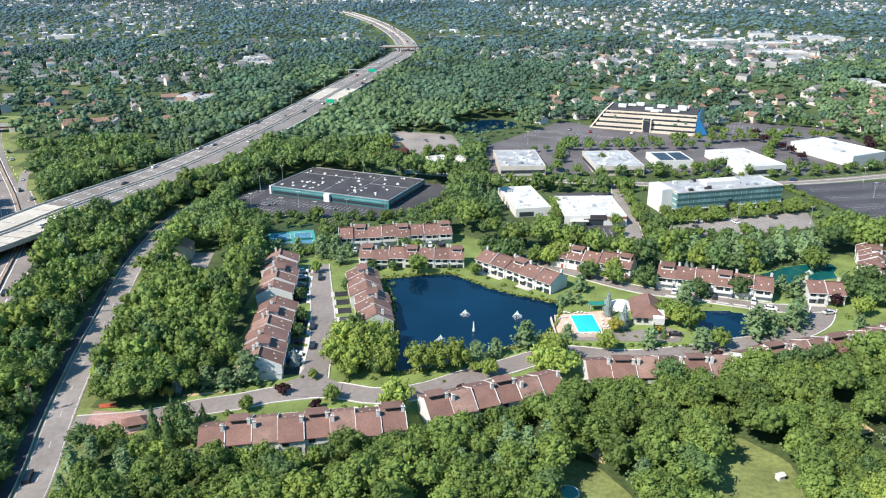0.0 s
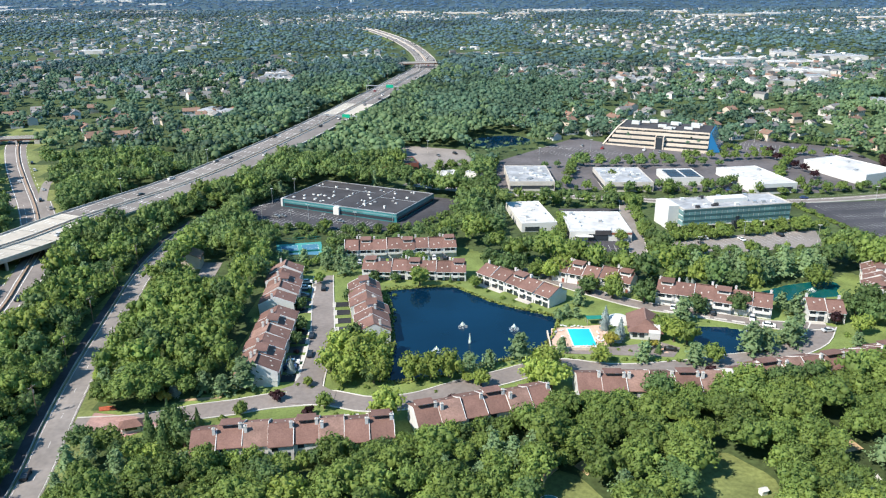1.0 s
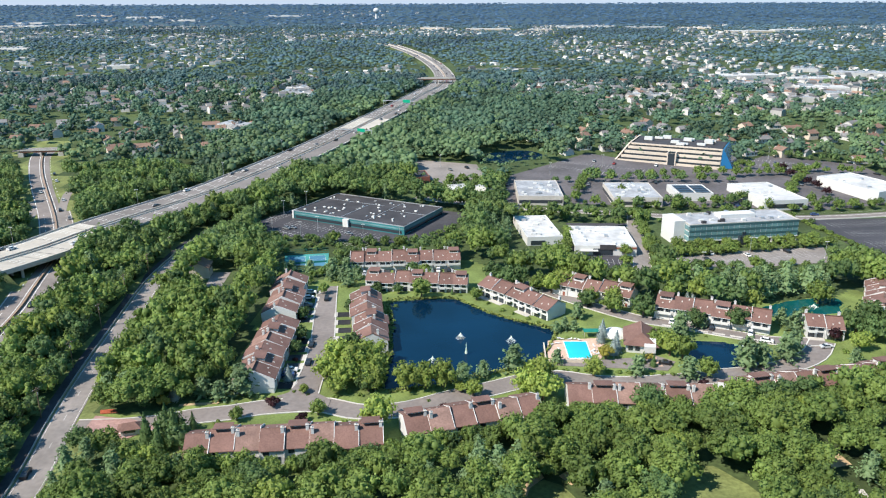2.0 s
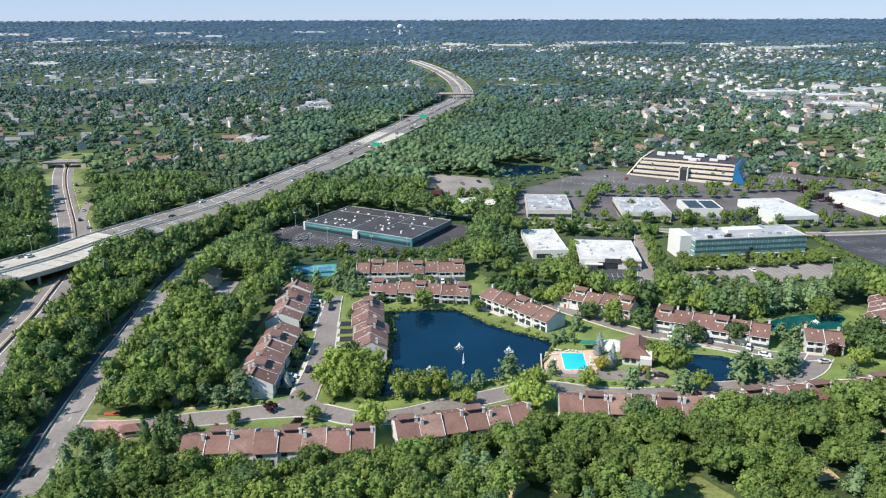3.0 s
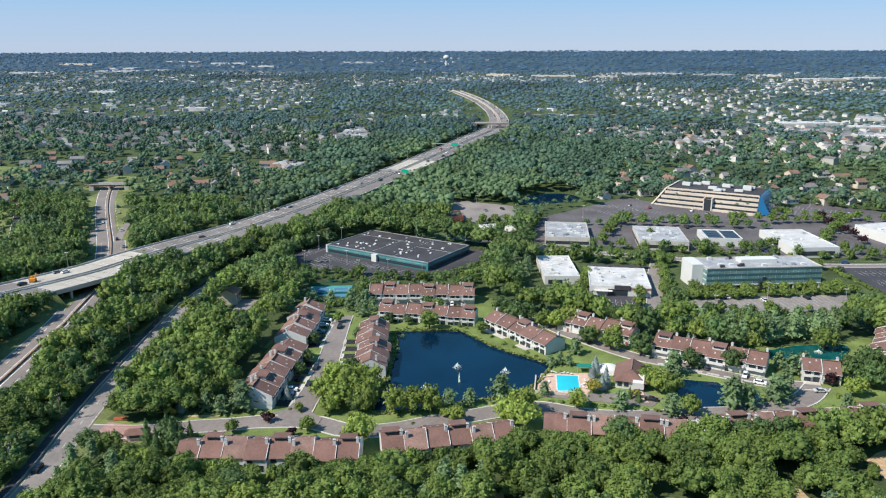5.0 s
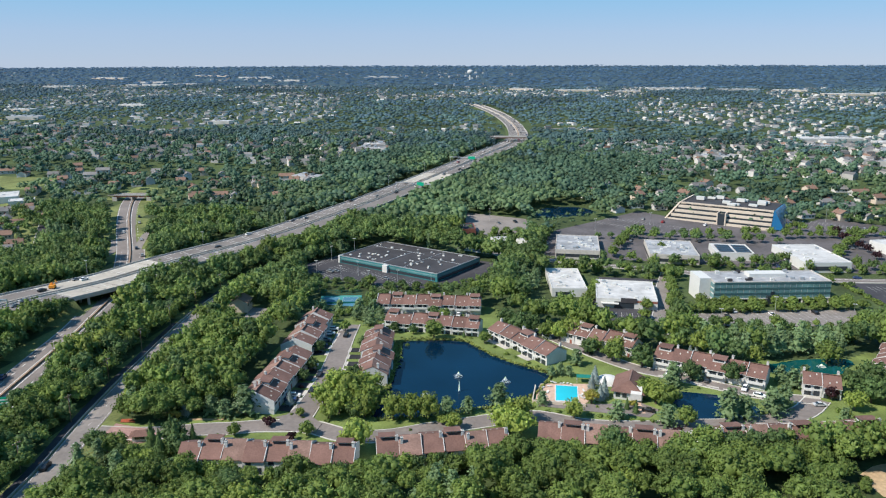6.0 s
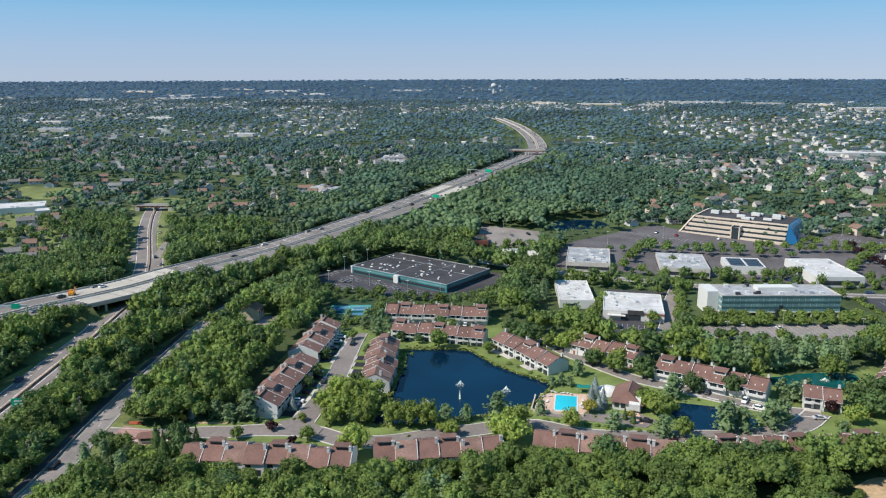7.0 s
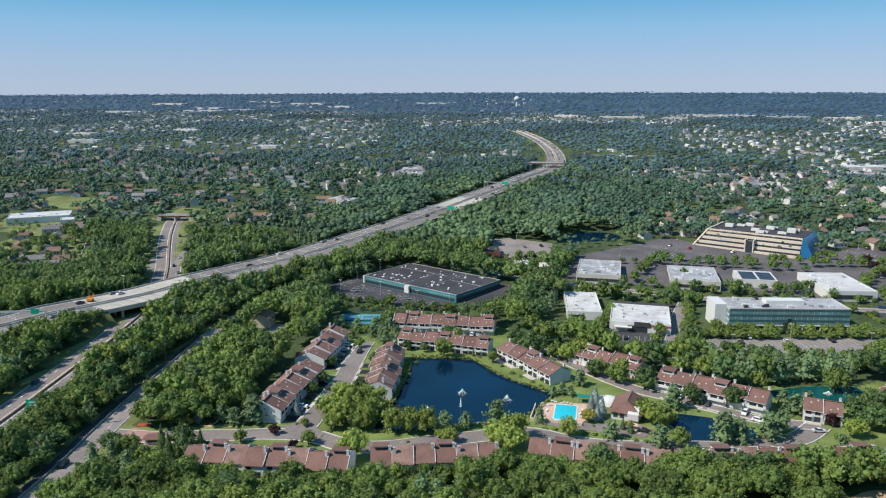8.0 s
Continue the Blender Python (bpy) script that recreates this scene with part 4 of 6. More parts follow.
def tree_model(kind, variant):
    """One tree of a kind at the origin: trunk and crown, for copies."""
    crown_of = dict(
        oak=("leaf_a", lambda k: dome_crown(200 + k, 16, 440, 0.087), 3.0, "green broadleaf tree in full leaf"),
        maple=("leaf_b", lambda k: dome_crown(220 + k, 16, 440, 0.087), 2.6, "bright green broadleaf tree in full leaf"),
        lime=("leaf_c", lambda k: dome_crown(240 + k, 16, 460, 0.087, 1.08), 1.5, "light yellow-green leafy tree"),
        deep=("leaf_d", lambda k: dome_crown(260 + k, 16, 440, 0.087), 2.6, "dark green broadleaf tree in full leaf"),
        plum=("plum", lambda k: broad_crown(280 + k, 8, 1, 300, 0.13), 1.2, "dark purple-leaved ornamental tree"),
        gold=("gold", lambda k: broad_crown(300 + k, 8, 1, 320, 0.13, 1.2), 0.8, "yellow-green small ornamental tree"),
        pine=("pine", lambda k: pine_crown(320 + k, 9, 520, 0.12), 0.6, "green pine with layered spreading boughs"),
        spruce=("spruce", lambda k: spruce_crown(340 + k), 0.3, "blue-grey conical spruce tree"),
        fir=("leaf_d", lambda k: spruce_crown(360 + k), 0.3, "dark green conical fir tree"),
        shrub=("leaf_b", lambda k: broad_crown(380 + k, 6, 0, 130, 0.17, 0.8), 0.0, "rounded green clipped garden shrub"),
    )
    mat, make, lift, lab = crown_of[kind]
    v, f = make(variant)
    name = {"shrub": "shrub"}.get(kind, "tree")
    ob = thing(name, lab, name)
    if lift:
        part("trunk", Mesh().tube((0, 0, -0.15), (0, 0, 0.5), 0.09, 0.06, 7).tube((0, 0, 0.45), (0.25, 0.1, 0.85), 0.05, 0.02, 5).tube((0, 0, 0.45), (-0.2, 0.18, 0.85), 0.05, 0.02, 5), M["bark"], ob)
    part("crown" if lift else "foliage", triangles("crown", v - [0, 0, 0.25 if not lift else 0], f, M[mat]), M[mat], ob)
    return ob


MODELS = {}
FAR_TREES = {}
tree_rng = random.Random(4)


def plant(kind, x, y, r, h=1.0, group=""):
    """A tree of crown radius r metres."""
    if y > 395 and group and "park" in group:
        FAR_TREES.setdefault(kind, []).append((x, y, G(y) + 0.1 * r, r, h * 1.2))
        return None
    variant = tree_rng.randrange(3)
    scale = {"pine": 1.0, "spruce": 1.0, "fir": 1.0}.get(kind, 1.0)
    m = pose(x, y, G(y), 0, 0, tree_rng.uniform(0, 360)) @ Matrix.Diagonal((r, r, r * h * scale, 1))
    if (kind, variant) not in MODELS:
        ob = tree_model(kind, variant)
        MODELS[kind, variant] = ob
        ob.matrix_basis = m
    else:
        src = MODELS[kind, variant]
        ob = src.copy()
        scene.collection.objects.link(ob)
        for c in src.children:
            d = c.copy()
            scene.collection.objects.link(d)
            d.parent = ob
        ob.matrix_basis = m
    if group:
        ob["group"] = group
    return ob


PLANTED = {
    "lime": [(-33, 222, 5.2), (-26, 217, 5.6), (-21.5, 223, 5), (-28, 209, 4.6), (-19.5, 214, 4.6), (-35, 213, 4.4), (-13.8, 184.5, 5), (-8, 208, 4.4), (-2, 209, 4.6), (4, 210.5, 4.4), (35.6, 212.5, 5), (31, 207, 4.4),
             (36, 203, 5), (54, 220.8, 3.4), (50, 300, 5.2), (45.5, 297, 4.2), (83, 238, 4.4), (-40.5, 203.5, 1.6), (14, 205, 2.8), (70, 285, 3.6), (-60, 168, 3.0), (152, 246, 3.6), (-18, 207, 4.2), (-30, 203.5, 3.0), (10, 207, 1.8)],
    "maple": [(-12, 320, 2.8), (13, 286, 2.8), (-10.4, 288, 4.2), (79.5, 243, 4), (87, 236, 4.2), (60, 284, 3.4), (-33, 190.5, 2.6), (-57, 186, 2.2), (68, 276, 4.2), (40, 300, 4), (92, 222, 3.6), (155, 291, 5), (-53, 290, 2.5)],
    "deep": [(-30, 232, 4), (80, 272.5, 4.8), (113, 262, 4.4), (157, 261, 5), (164, 266, 5.4), (170, 260, 5.4), (160, 254, 4.6), (58.5, 281, 3.6), (-18, 321, 3), (-51.5, 243, 2.8), (-50.5, 232, 2.6), (-55, 262, 2.6), (26, 302, 5), (31, 305, 5), (20, 309, 5),
             (-30, 293, 2.4), (-21, 292.4, 2.2), (175, 250, 5), (168, 244, 4.5), (-37, 268, 3), (98, 263, 3.8), (-73, 176, 4.2), (-68, 170, 4.0), (-92, 168, 3.2), (-20, 206, 3.4), (-88, 191.5, 1.6)],
    "pine": [(-60, 201, 6.2), (10.5, 212, 4.6), (27.5, 223, 5.6), (42.5, 229.5, 3.0), (69, 222.8, 4), (85.5, 221, 4.6), (107, 230, 6.4), (112.5, 231.5, 5), (122.5, 236.6, 5.8), (127.5, 243, 5), (135, 262, 4.6), (140.5, 268, 4.2),
             (90.5, 255.5, 5.4), (-44, 301, 4.6), (-48.5, 308, 4.2), (-42, 311, 4), (-53, 309, 4), (-55, 318, 4.6), (-49, 322, 4.2), (-78, 317, 3.6), (47.5, 258, 3.0), (44, 255.5, 2.6), (51, 257, 2.6), (53.5, 269, 4), (100, 262.5, 3.4),
             (132, 268, 3.8), (-66, 197.5, 4), (-72, 199, 4.2), (146, 236, 3), (-88, 197, 4.6), (-93, 203, 4.4), (-84, 201, 4.4), (-97, 209, 4), (-78, 203, 4.4), (17, 217.5, 3.6), (-66.5, 321, 3.4), (-75, 320, 3.4), (-104, 201, 4.2), (-100, 195.5, 3.6), (-107, 208, 3.8), (-98, 201, 4.2)],
    "spruce": [(-80.6, 196.5, 2.2), (-47.6, 211.5, 2.0), (64.5, 240.5, 2.6), (63, 236.8, 2.2), (61, 252, 2.4), (60, 247, 2.0), (160, 235, 1.7), (100, 285, 2.2), (102.5, 286, 2.2), (-8, 317, 1.6)],
    "plum": [(-48.3, 194.8, 2.2), (5.1, 193.4, 2.2), (88.4, 212.5, 2.4), (146.5, 254.5, 3.0), (-37, 186.5, 1.9), (105, 219.5, 1.8), (-66, 163, 1.8), (-49, 225, 1.1)],
    "gold": [(60, 233.6, 2.7), (-58, 163, 2.6), (15.5, 291, 1.6), (75, 232.5, 1.6), (-82, 192, 2.2)],
    "fir": [(-75, 178, 2.8), (-70.5, 173, 3.2), (-78, 171.5, 3), (-73, 168, 2.8), (75.5, 229, 1.4), (72.5, 231.5, 1.3), (-15.5, 320, 1.6), (2.5, 293, 1.0), (-66, 176, 2.4)],
}
for kind, spots in PLANTED.items():
    for x, y, r in spots:
        plant(kind, x, y, r * {"lime": 1.15, "pine": 1.02, "deep": 1.15, "maple": 1.15}.get(kind, 1.1), {"pine": 0.95, "lime": 1.15, "spruce": 0.95, "fir": 1.1}.get(kind, 1.2), "garden trees of the estate")
for x, y, r in [(-57.5, 250, 1.2), (-50.5, 217, 1.0), (-49, 214, 1.1), (-54, 271, 1.1), (-55.5, 281, 1.2), (-44, 204, 0.9), (-39, 202.4, 0.8), (-62, 184, 1.5), (-68, 181.5, 1.4), (18, 282, 1.2), (24, 275, 1.4), (28, 272, 1.1), (34, 267, 1.2),
                (38, 264, 1.0), (-13, 291, 1.2), (-34, 293.6, 1.3), (6, 291.5, 1.0), (66, 230, 0.9), (48, 250, 0.9), (100, 254.5, 0.8), (146, 244, 1.6), (149, 241, 1.7), (-22, 203, 1.2), (-30, 202, 1.3), (-26, 205, 1.1), (0, 201, 0.8), (62, 231, 0.8),
                (58, 231, 0.7), (-52, 183, 0.9), (-24, 187, 1.0), (-29, 187.4, 0.8), (11, 195, 1.1), (-20, 277, 1.2), (-21.5, 271, 1.2), (-19, 262, 1.1), (-18, 255, 1.2), (-17, 240, 1.1), (-16, 232, 1.2)]:
    plant("shrub", x, y, r, 1.0, "garden shrubs of the estate")

# reeds and tall grass on the pond banks
rng = np.random.default_rng(77)
line = smooth(POND + POND[:1], 0.6)[:-1]
nr = -normals(line)
wide = np.where((line[:, 0] < -12) & (line[:, 1] > 215), 3.2, np.where(line[:, 1] < 235, 2.6, 0.9))
cs = np.concatenate([np.c_[line + nr * (rng.uniform(-0.1, 1.0, (len(line), 1)) * wide[:, None]) * np.sign(1), np.full(len(line), 0.25)] for _ in range(5)])
dp = pond_depth(cs[:, 0], cs[:, 1])
cs = cs[(dp < 0.3) & (dp > -4)]
cs[:, 2] = rng.uniform(0.1, 0.8, len(cs))
lv, lf = leaves(rng, cs, np.tile([0, 0, 1.0], (len(cs), 1)), 0.55, 0.8)
tagged(new("reeds", triangles("reeds", lv, lf, M["reeds"])), "yellow-green reeds and tall grass on the pond bank", "reeds", kind="stuff")


# ---- townhouses ----
def townhouse(w, d, style, variant, group):
    """A two-storey unit, front along x at y = 0."""
    eave, ridge, yr, eb = 5.0, 7.7, d * 0.52, 4.6
    if style == "rear":
        eave, ridge = 4.6, 7.0
    t = thing("townhouse", {"garage": "grey-white townhouse with brown shingle roof, white balcony and garage", "rear": "grey-white townhouse with brown shingle roof and patio windows", "road": "grey-white townhouse with stepped reddish-brown shingle roof"}[style], "house", group=group)
    part("wall", Mesh().across([(0, -1.5), (d, -1.5), (d, eb), (yr, ridge - 0.05), (0, eave)], 0.06, w - 0.06), M["siding"], t)
    sl = (ridge - eave) / yr
    part("roof", Mesh().across([(-0.6, eave - 0.6 * sl), (yr + 0.1, ridge), (yr + 0.1, ridge + 0.22), (-0.6, eave - 0.6 * sl + 0.22)], 0, w), M["shingle"], t, "brown shingle front roof slope")
    sb = (ridge - eb) / (d - yr)
    up = (0.0, 0.5, 0.2)[variant]
    part("roof", Mesh().across([(yr - 0.05, ridge + up), (d + 0.5, eb - 0.5 * sb + up * 0.3), (d + 0.5, eb - 0.5 * sb + 0.22 + up * 0.3), (yr - 0.05, ridge + 0.22 + up)], 0, w), M["shingle"] if variant != 1 else M["shingle_old"], t, "brown shingle rear roof slope")
    if variant == 1 or style == "road":
        part("party_wall", Mesh().across([(-0.3, 2.0), (d + 0.1, 2.0), (d + 0.2, eb + 0.3), (yr, ridge + 0.34 + up), (-0.3, eave + 0.22)], -0.09, 0.09), M["siding"], t, "pale party wall rising above the roof")
    if variant == 2:
        part("dormer", Mesh().across([(yr - 2.2, ridge - 1.4), (yr + 0.4, ridge - 0.4), (yr + 0.4, ridge + 0.95), (yr - 2.2, ridge + 0.55)], w * 0.18, w * 0.85), M["siding"], t, "pale raised clerestory")
        part("dormer_roof", Mesh().across([(yr - 2.5, ridge + 0.5), (yr + 1.6, ridge + 1.0), (yr + 1.6, ridge + 1.16), (yr - 2.5, ridge + 0.68)], w * 0.12, w * 0.9), M["shingle"], t)
        part("window", Mesh().box(w * 0.24, w * 0.78, yr - 2.24, yr - 2.15, ridge - 0.35, ridge + 0.35), M["glass"], t)
    cx, cyy = (w * 0.1, yr + 1.2) if variant != 1 else (w * 0.88, yr + 2.2)
    ch = part("chimney", Mesh().box(cx - 0.42, cx + 0.42, cyy - 0.4, cyy + 0.4, ridge - 2.5, ridge + 1.1), M["siding"], t, "tall pale boxed chimney")
    part("cap", Mesh().box(cx - 0.5, cx + 0.5, cyy - 0.48, cyy + 0.48, ridge + 1.1, ridge + 1.2), M["concrete"], ch)
    part("flue", Mesh().tube((cx, cyy, ridge + 1.2), (cx, cyy, ridge + 1.55), 0.18, 0.18, 6), M["metal"], ch)
    for k, (fx, fy_) in enumerate(((0.35, 0.35), (0.7, 0.5))):
        yy = d * 0.5 * fy_ * 1.6 if not variant else 1.5 + k * 0.8
        zz = eave + sl * yy + 0.24
        part("skylight", Mesh().solid([(w * fx, yy, zz - 0.05), (w * fx + 0.45, yy, zz - 0.05), (w * fx + 0.45, yy + 0.6, zz - 0.05 + 0.6 * sl), (w * fx, yy + 0.6, zz - 0.05 + 0.6 * sl)],
                                      [(w * fx, yy, zz + 0.1), (w * fx + 0.45, yy, zz + 0.1), (w * fx + 0.45, yy + 0.6, zz + 0.1 + 0.6 * sl), (w * fx, yy + 0.6, zz + 0.1 + 0.6 * sl)]), M["concrete"], t, "small pale skylight")
    part("gutter", Mesh().box(0, w, -0.72, -0.58, eave - 0.6 * sl, eave - 0.6 * sl + 0.14), M["white"], t)
    if style == "garage":
        part("garage_door", Mesh().box(w * 0.12, w * 0.82, -0.16, 0.02, 0, 2.25), M["white"], t, "white panelled garage door")
        bal = part("balcony", Mesh().box(w * 0.06, w * 0.92, -1.5, 0.0, 2.5, 2.72), M["white"], t, "white balcony above the garage")
        part("railing", Mesh().box(w * 0.06, w * 0.92, -1.5, -1.42, 2.7, 3.65), M["white"], bal)
        part("window", Mesh().box(w * 0.15, w * 0.5, -0.08, 0.02, 2.9, 4.6), M["glass"], t)
        part("window", Mesh().box(w * 0.6, w * 0.85, -0.08, 0.02, 3.1, 4.5), M["glass"], t)
    elif style == "rear":
        for a, b, z0, z1 in ((0.1, 0.45, 0.15, 2.2), (0.58, 0.9, 0.15, 2.1), (0.12, 0.42, 2.9, 4.2), (0.6, 0.88, 2.9, 4.2)):
            part("window", Mesh().box(w * a, w * b, -0.08, 0.02, z0, z1), M["glass"], t)
        bal = part("balcony", Mesh().box(w * 0.08, w * 0.48, -1.6, 0.0, 2.4, 2.6), M["white"], t, "small white balcony")
        part("railing", Mesh().box(w * 0.08, w * 0.48, -1.6, -1.52, 2.6, 3.5), M["white"], bal)
        part("patio", Mesh().box(w * 0.05, w * 0.95, -2.6, 0, -0.4, 0.08), M["concrete"], t)
    else:
        part("garage_door", Mesh().box(w * 0.1, w * 0.55, -0.1, 0.02, 0, 2.2), M["white"], t)
        part("door", Mesh().box(w * 0.7, w * 0.85, -0.1, 0.02, 0, 2.1), M["brick"], t)
        part("window", Mesh().box(w * 0.2, w * 0.5, -0.08, 0.02, 3.0, 4.3), M["glass"], t)
        part("window", Mesh().box(w * 0.62, w * 0.88, -0.08, 0.02, 3.0, 4.3), M["glass"], t)
    # rear openings
    part("window", Mesh().box(w * 0.15, w * 0.5, d - 0.02, d + 0.08, 0.3, 2.3), M["glass"], t)
    part("window", Mesh().box(w * 0.6, w * 0.85, d - 0.02, d + 0.08, 2.9, 4.1), M["glass"], t)
    return t


def row_of_houses(a, b, n, d, style, group, seed, wob=0.9, bend=0.0):
    """Units side by side from a to b; their fronts face the right-hand side."""
    r = random.Random(seed)
    a, b = Vector(a), Vector(b)
    w = (b - a).length / n
    u = (b - a).normalized()
    v = Vector((-u.y, u.x))
    turn = math.degrees(math.atan2(u.y, u.x))
    made = {}
    for i in range(n):
        off = r.uniform(-wob, wob) + bend * math.sin(math.pi * (i + 0.5) / n)
        p = a + u * w * i + v * off
        m = pose(p.x, p.y, G((a + b).y / 2 + v.y * d / 2) + r.uniform(-0.25, 0.25), 0, 0, turn)
        variant = (i + seed) % 3
        if variant in made:
            copy_thing(made[variant], m)
        else:
            made[variant] = townhouse(w, d, style, variant, group)
            made[variant].matrix_basis = m
    # end wall that closes the last unit
    return w, turn


ROWS = [((-48, 325), (4.5, 331), 8, 12, "garage", "north townhouse row", 1), ((-36, 296), (9, 295), 7, 11, "rear", "pondside townhouse row", 2), ((14, 293), (42, 266), 5, 11, "rear", "north-east pond townhouse row", 3),
        ((46, 297), (76, 281), 5, 10, "road", "upper north-east townhouse row", 4), ((84, 271.5), (124, 256.8), 6, 11, "garage", "east townhouse row", 5), ((137, 256), (150, 254), 2, 11, "rear", "far east townhouses", 6),
        ((181, 306), (166, 273), 5, 12, "road", "far east townhouse row", 7), ((-38, 277), (-29, 232), 6, 12, "road", "inner drive townhouse row", 8), ((-57, 257), (-61.5, 297), 5, 13, "road", "upper west townhouse row", 9),
        ((-50, 203), (-54, 249), 6, 13, "road", "lower west townhouse row", 10), ((-11.6, 181.2), (-65, 172.5), 8, 12, "road", "south-west townhouse row", 11), ((31.7, 199.0), (-7.6, 185.4), 6, 12, "road", "south townhouse row", 12),
        ((87.5, 207.5), (43, 206.8), 6, 12, "road", "south-east townhouse row", 13), ((150, 228), (91.4, 210.8), 8, 12, "road", "far south-east townhouse row", 14)]
for a, b, n, d, style, group, seed in ROWS:
    row_of_houses(a, b, n, d, style, group, seed)
# young trees close behind the southern rows
r = random.Random(19)
for a, b, n, d, style, group, seed in ROWS[10:]:
    a, b = Vector(a), Vector(b)
    u = (b - a).normalized()
    for k in range(-1, int((b - a).length / 4.2) + 3):
        q = a + u * (4.2 * k + r.uniform(-1.2, 1.2)) + Vector((-u.y, u.x)) * (d + r.uniform(2.6, 4.6))
        plant(r.choice(("oak", "maple", "deep", "maple", "oak", "pine")), q.x, q.y, r.uniform(2.3, 3.7), r.uniform(1.1, 1.4), "trees behind the southern rows")


def driveway(x, y, w, d, turn, dark=True):
    ob = tagged(new("pavement_driveway", Mesh().box(-w / 2, w / 2, -d / 2, d / 2, -0.3, 0.05).data("pavement_driveway", M["drive" if dark else "concrete"])), "dark sealed driveway with a pale concrete apron", "driveway", kind="structure")
    ob.matrix_basis = at(x, y, turn, 0.05)
    part("apron", Mesh().box(-w / 2, w / 2, -d / 2 - 1.3, -d / 2, -0.3, 0.07), M["concrete"], ob, "pale concrete apron")


for (ax, ay), (bx, by), n, depth, turn in (((-54.5, 258.5), (-58.8, 295), 5, 5, 96), ((-47.8, 206), (-51.2, 246), 6, 4.8, 95), ((87, 267.5), (122, 254.5), 6, 5, -20), ((-45, 321.5), (3, 327.5), 8, 5.5, 6), ((-15, 184.6), (-61, 177.5), 7, 6.0, 189), ((-40.5, 270), (-34, 240), 4, 5, -81)):
    for i in range(n):
        f_ = (i + 0.35) / n
        driveway(ax + (bx - ax) * f_, ay + (by - ay) * f_, 4.6, depth, turn)


# ---- business park ----
def flat_building(name, label, cx, cy, length, width, turn, h, wall, roof, units=6, seed=1, bands=(), parapet=0.5, parapet_mat=None, base=0.0, unit_mat="white"):
    """A flat-roofed block. bands: (side, z0, z1, material, from, to) window strips on front, back, left or right."""
    t = thing(name, label, "building", at=at(cx, cy, turn, base))
    x, y = length / 2, width / 2
    part("wall", Mesh().box(-x, x, -y, y, -2, h), M[wall], t)
    part("roof", Mesh().box(-x + 0.4, x - 0.4, -y + 0.4, y - 0.4, h, h + 0.12), M[roof], t)
    ring = Mesh().box(-x, x, -y, -y + 0.4, h, h + parapet).box(-x, x, y - 0.4, y, h, h + parapet).box(-x, -x + 0.4, -y + 0.4, y - 0.4, h, h + parapet).box(x - 0.4, x, -y + 0.4, y - 0.4, h, h + parapet)
    part("parapet", ring, M[parapet_mat or wall], t)
    for side, z0, z1, mat, f0, f1 in bands:
        a, b = (-x + 2 * x * f0, -x + 2 * x * f1) if side in ("front", "back") else (-y + 2 * y * f0, -y + 2 * y * f1)
        m = Mesh()
        if side == "front":
            m.box(a, b, -y - 0.12, -y + 0.02, z0, z1)
        elif side == "back":
            m.box(a, b, y - 0.02, y + 0.12, z0, z1)
        elif side == "left":
            m.box(-x - 0.12, -x + 0.02, a, b, z0, z1)
        else:
            m.box(x - 0.02, x + 0.12, a, b, z0, z1)
        part("window", m, M[mat], t)
    r = random.Random(seed)
    for i in range(units):
        ux, uy = r.uniform(-x + 3, x - 3), r.uniform(-y + 3, y - 3)
        a, b, c = (v * (0.55 if units > 40 else 1) for v in (r.uniform(0.6, 1.6), r.uniform(0.6, 1.3), r.uniform(0.5, 1.4)))
        u = part("roof_unit", Mesh().box(ux - a, ux + a, uy - b, uy + b, h + 0.12, h + 0.12 + c, 0.06), M[unit_mat if r.random() < 0.75 else "metal"], t, "rooftop air unit")
    return t


dark = flat_building("office_building", "long low building with dark flat roof and teal glass walls", -54.6, 420, 76, 46, -23.5, 4.5, "teal", "roof_dark", 46, 3, [
    ("front", 2.9, 3.7, "teal_glass", 0.0, 1.0), ("front", 0.5, 2.2, "glass", 0.02, 0.98), ("right", 0.5, 2.2, "glass", 0.02, 0.98), ("right", 2.9, 3.7, "teal_glass", 0, 1), ("left", 0.6, 3.6, "glass", 0.2, 0.9)], 0.5, "metal", unit_mat="white")
for a, b, c, d_ in ((-5, -4.7, -22, 10), (-37, 5, 9.8, 10.1), (12, 12.3, -22, 22), (12, 37, 3, 3.3)):
    part("roof_seam", Mesh().box(a, b, c, d_, 4.62, 4.75), M["metal"], dark, "pale seam across the dark roof")
part("entrance", Mesh().box(-1.8, 1.8, -24.6, -22.9, 0, 4.4), M["white"], dark, "white framed entrance portal")
part("entrance", Mesh().box(-38.6, -37.4, -23.5, -19, 0, 4.9), M["white"], dark, "white corner wall")

# glass office block
office = thing("office_building", "four-storey office block with teal glass bands and white end tower", "building", at=at(149.5, 389.5, 13.2))
L2, W2 = 31.0, 10.5
part("wall", Mesh().box(-L2 + 0.3, L2 - 0.3, -W2 + 0.6, W2, -1.5, 11.2), M["white"], office)
part("roof", Mesh().box(-L2, L2, -W2, W2, 11.2, 11.5), M["roof_grey"], office, "grey gravel roof with pale plant")
part("parapet", Mesh().box(-L2, L2, -W2, -W2 + 0.4, 11.5, 12.0).box(-L2, L2, W2 - 0.4, W2, 11.5, 12.0).box(-L2, -L2 + 0.4, -W2 + 0.4, W2 - 0.4, 11.5, 12).box(L2 - 0.4, L2, -W2 + 0.4, W2 - 0.4, 11.5, 12), M["concrete"], office)
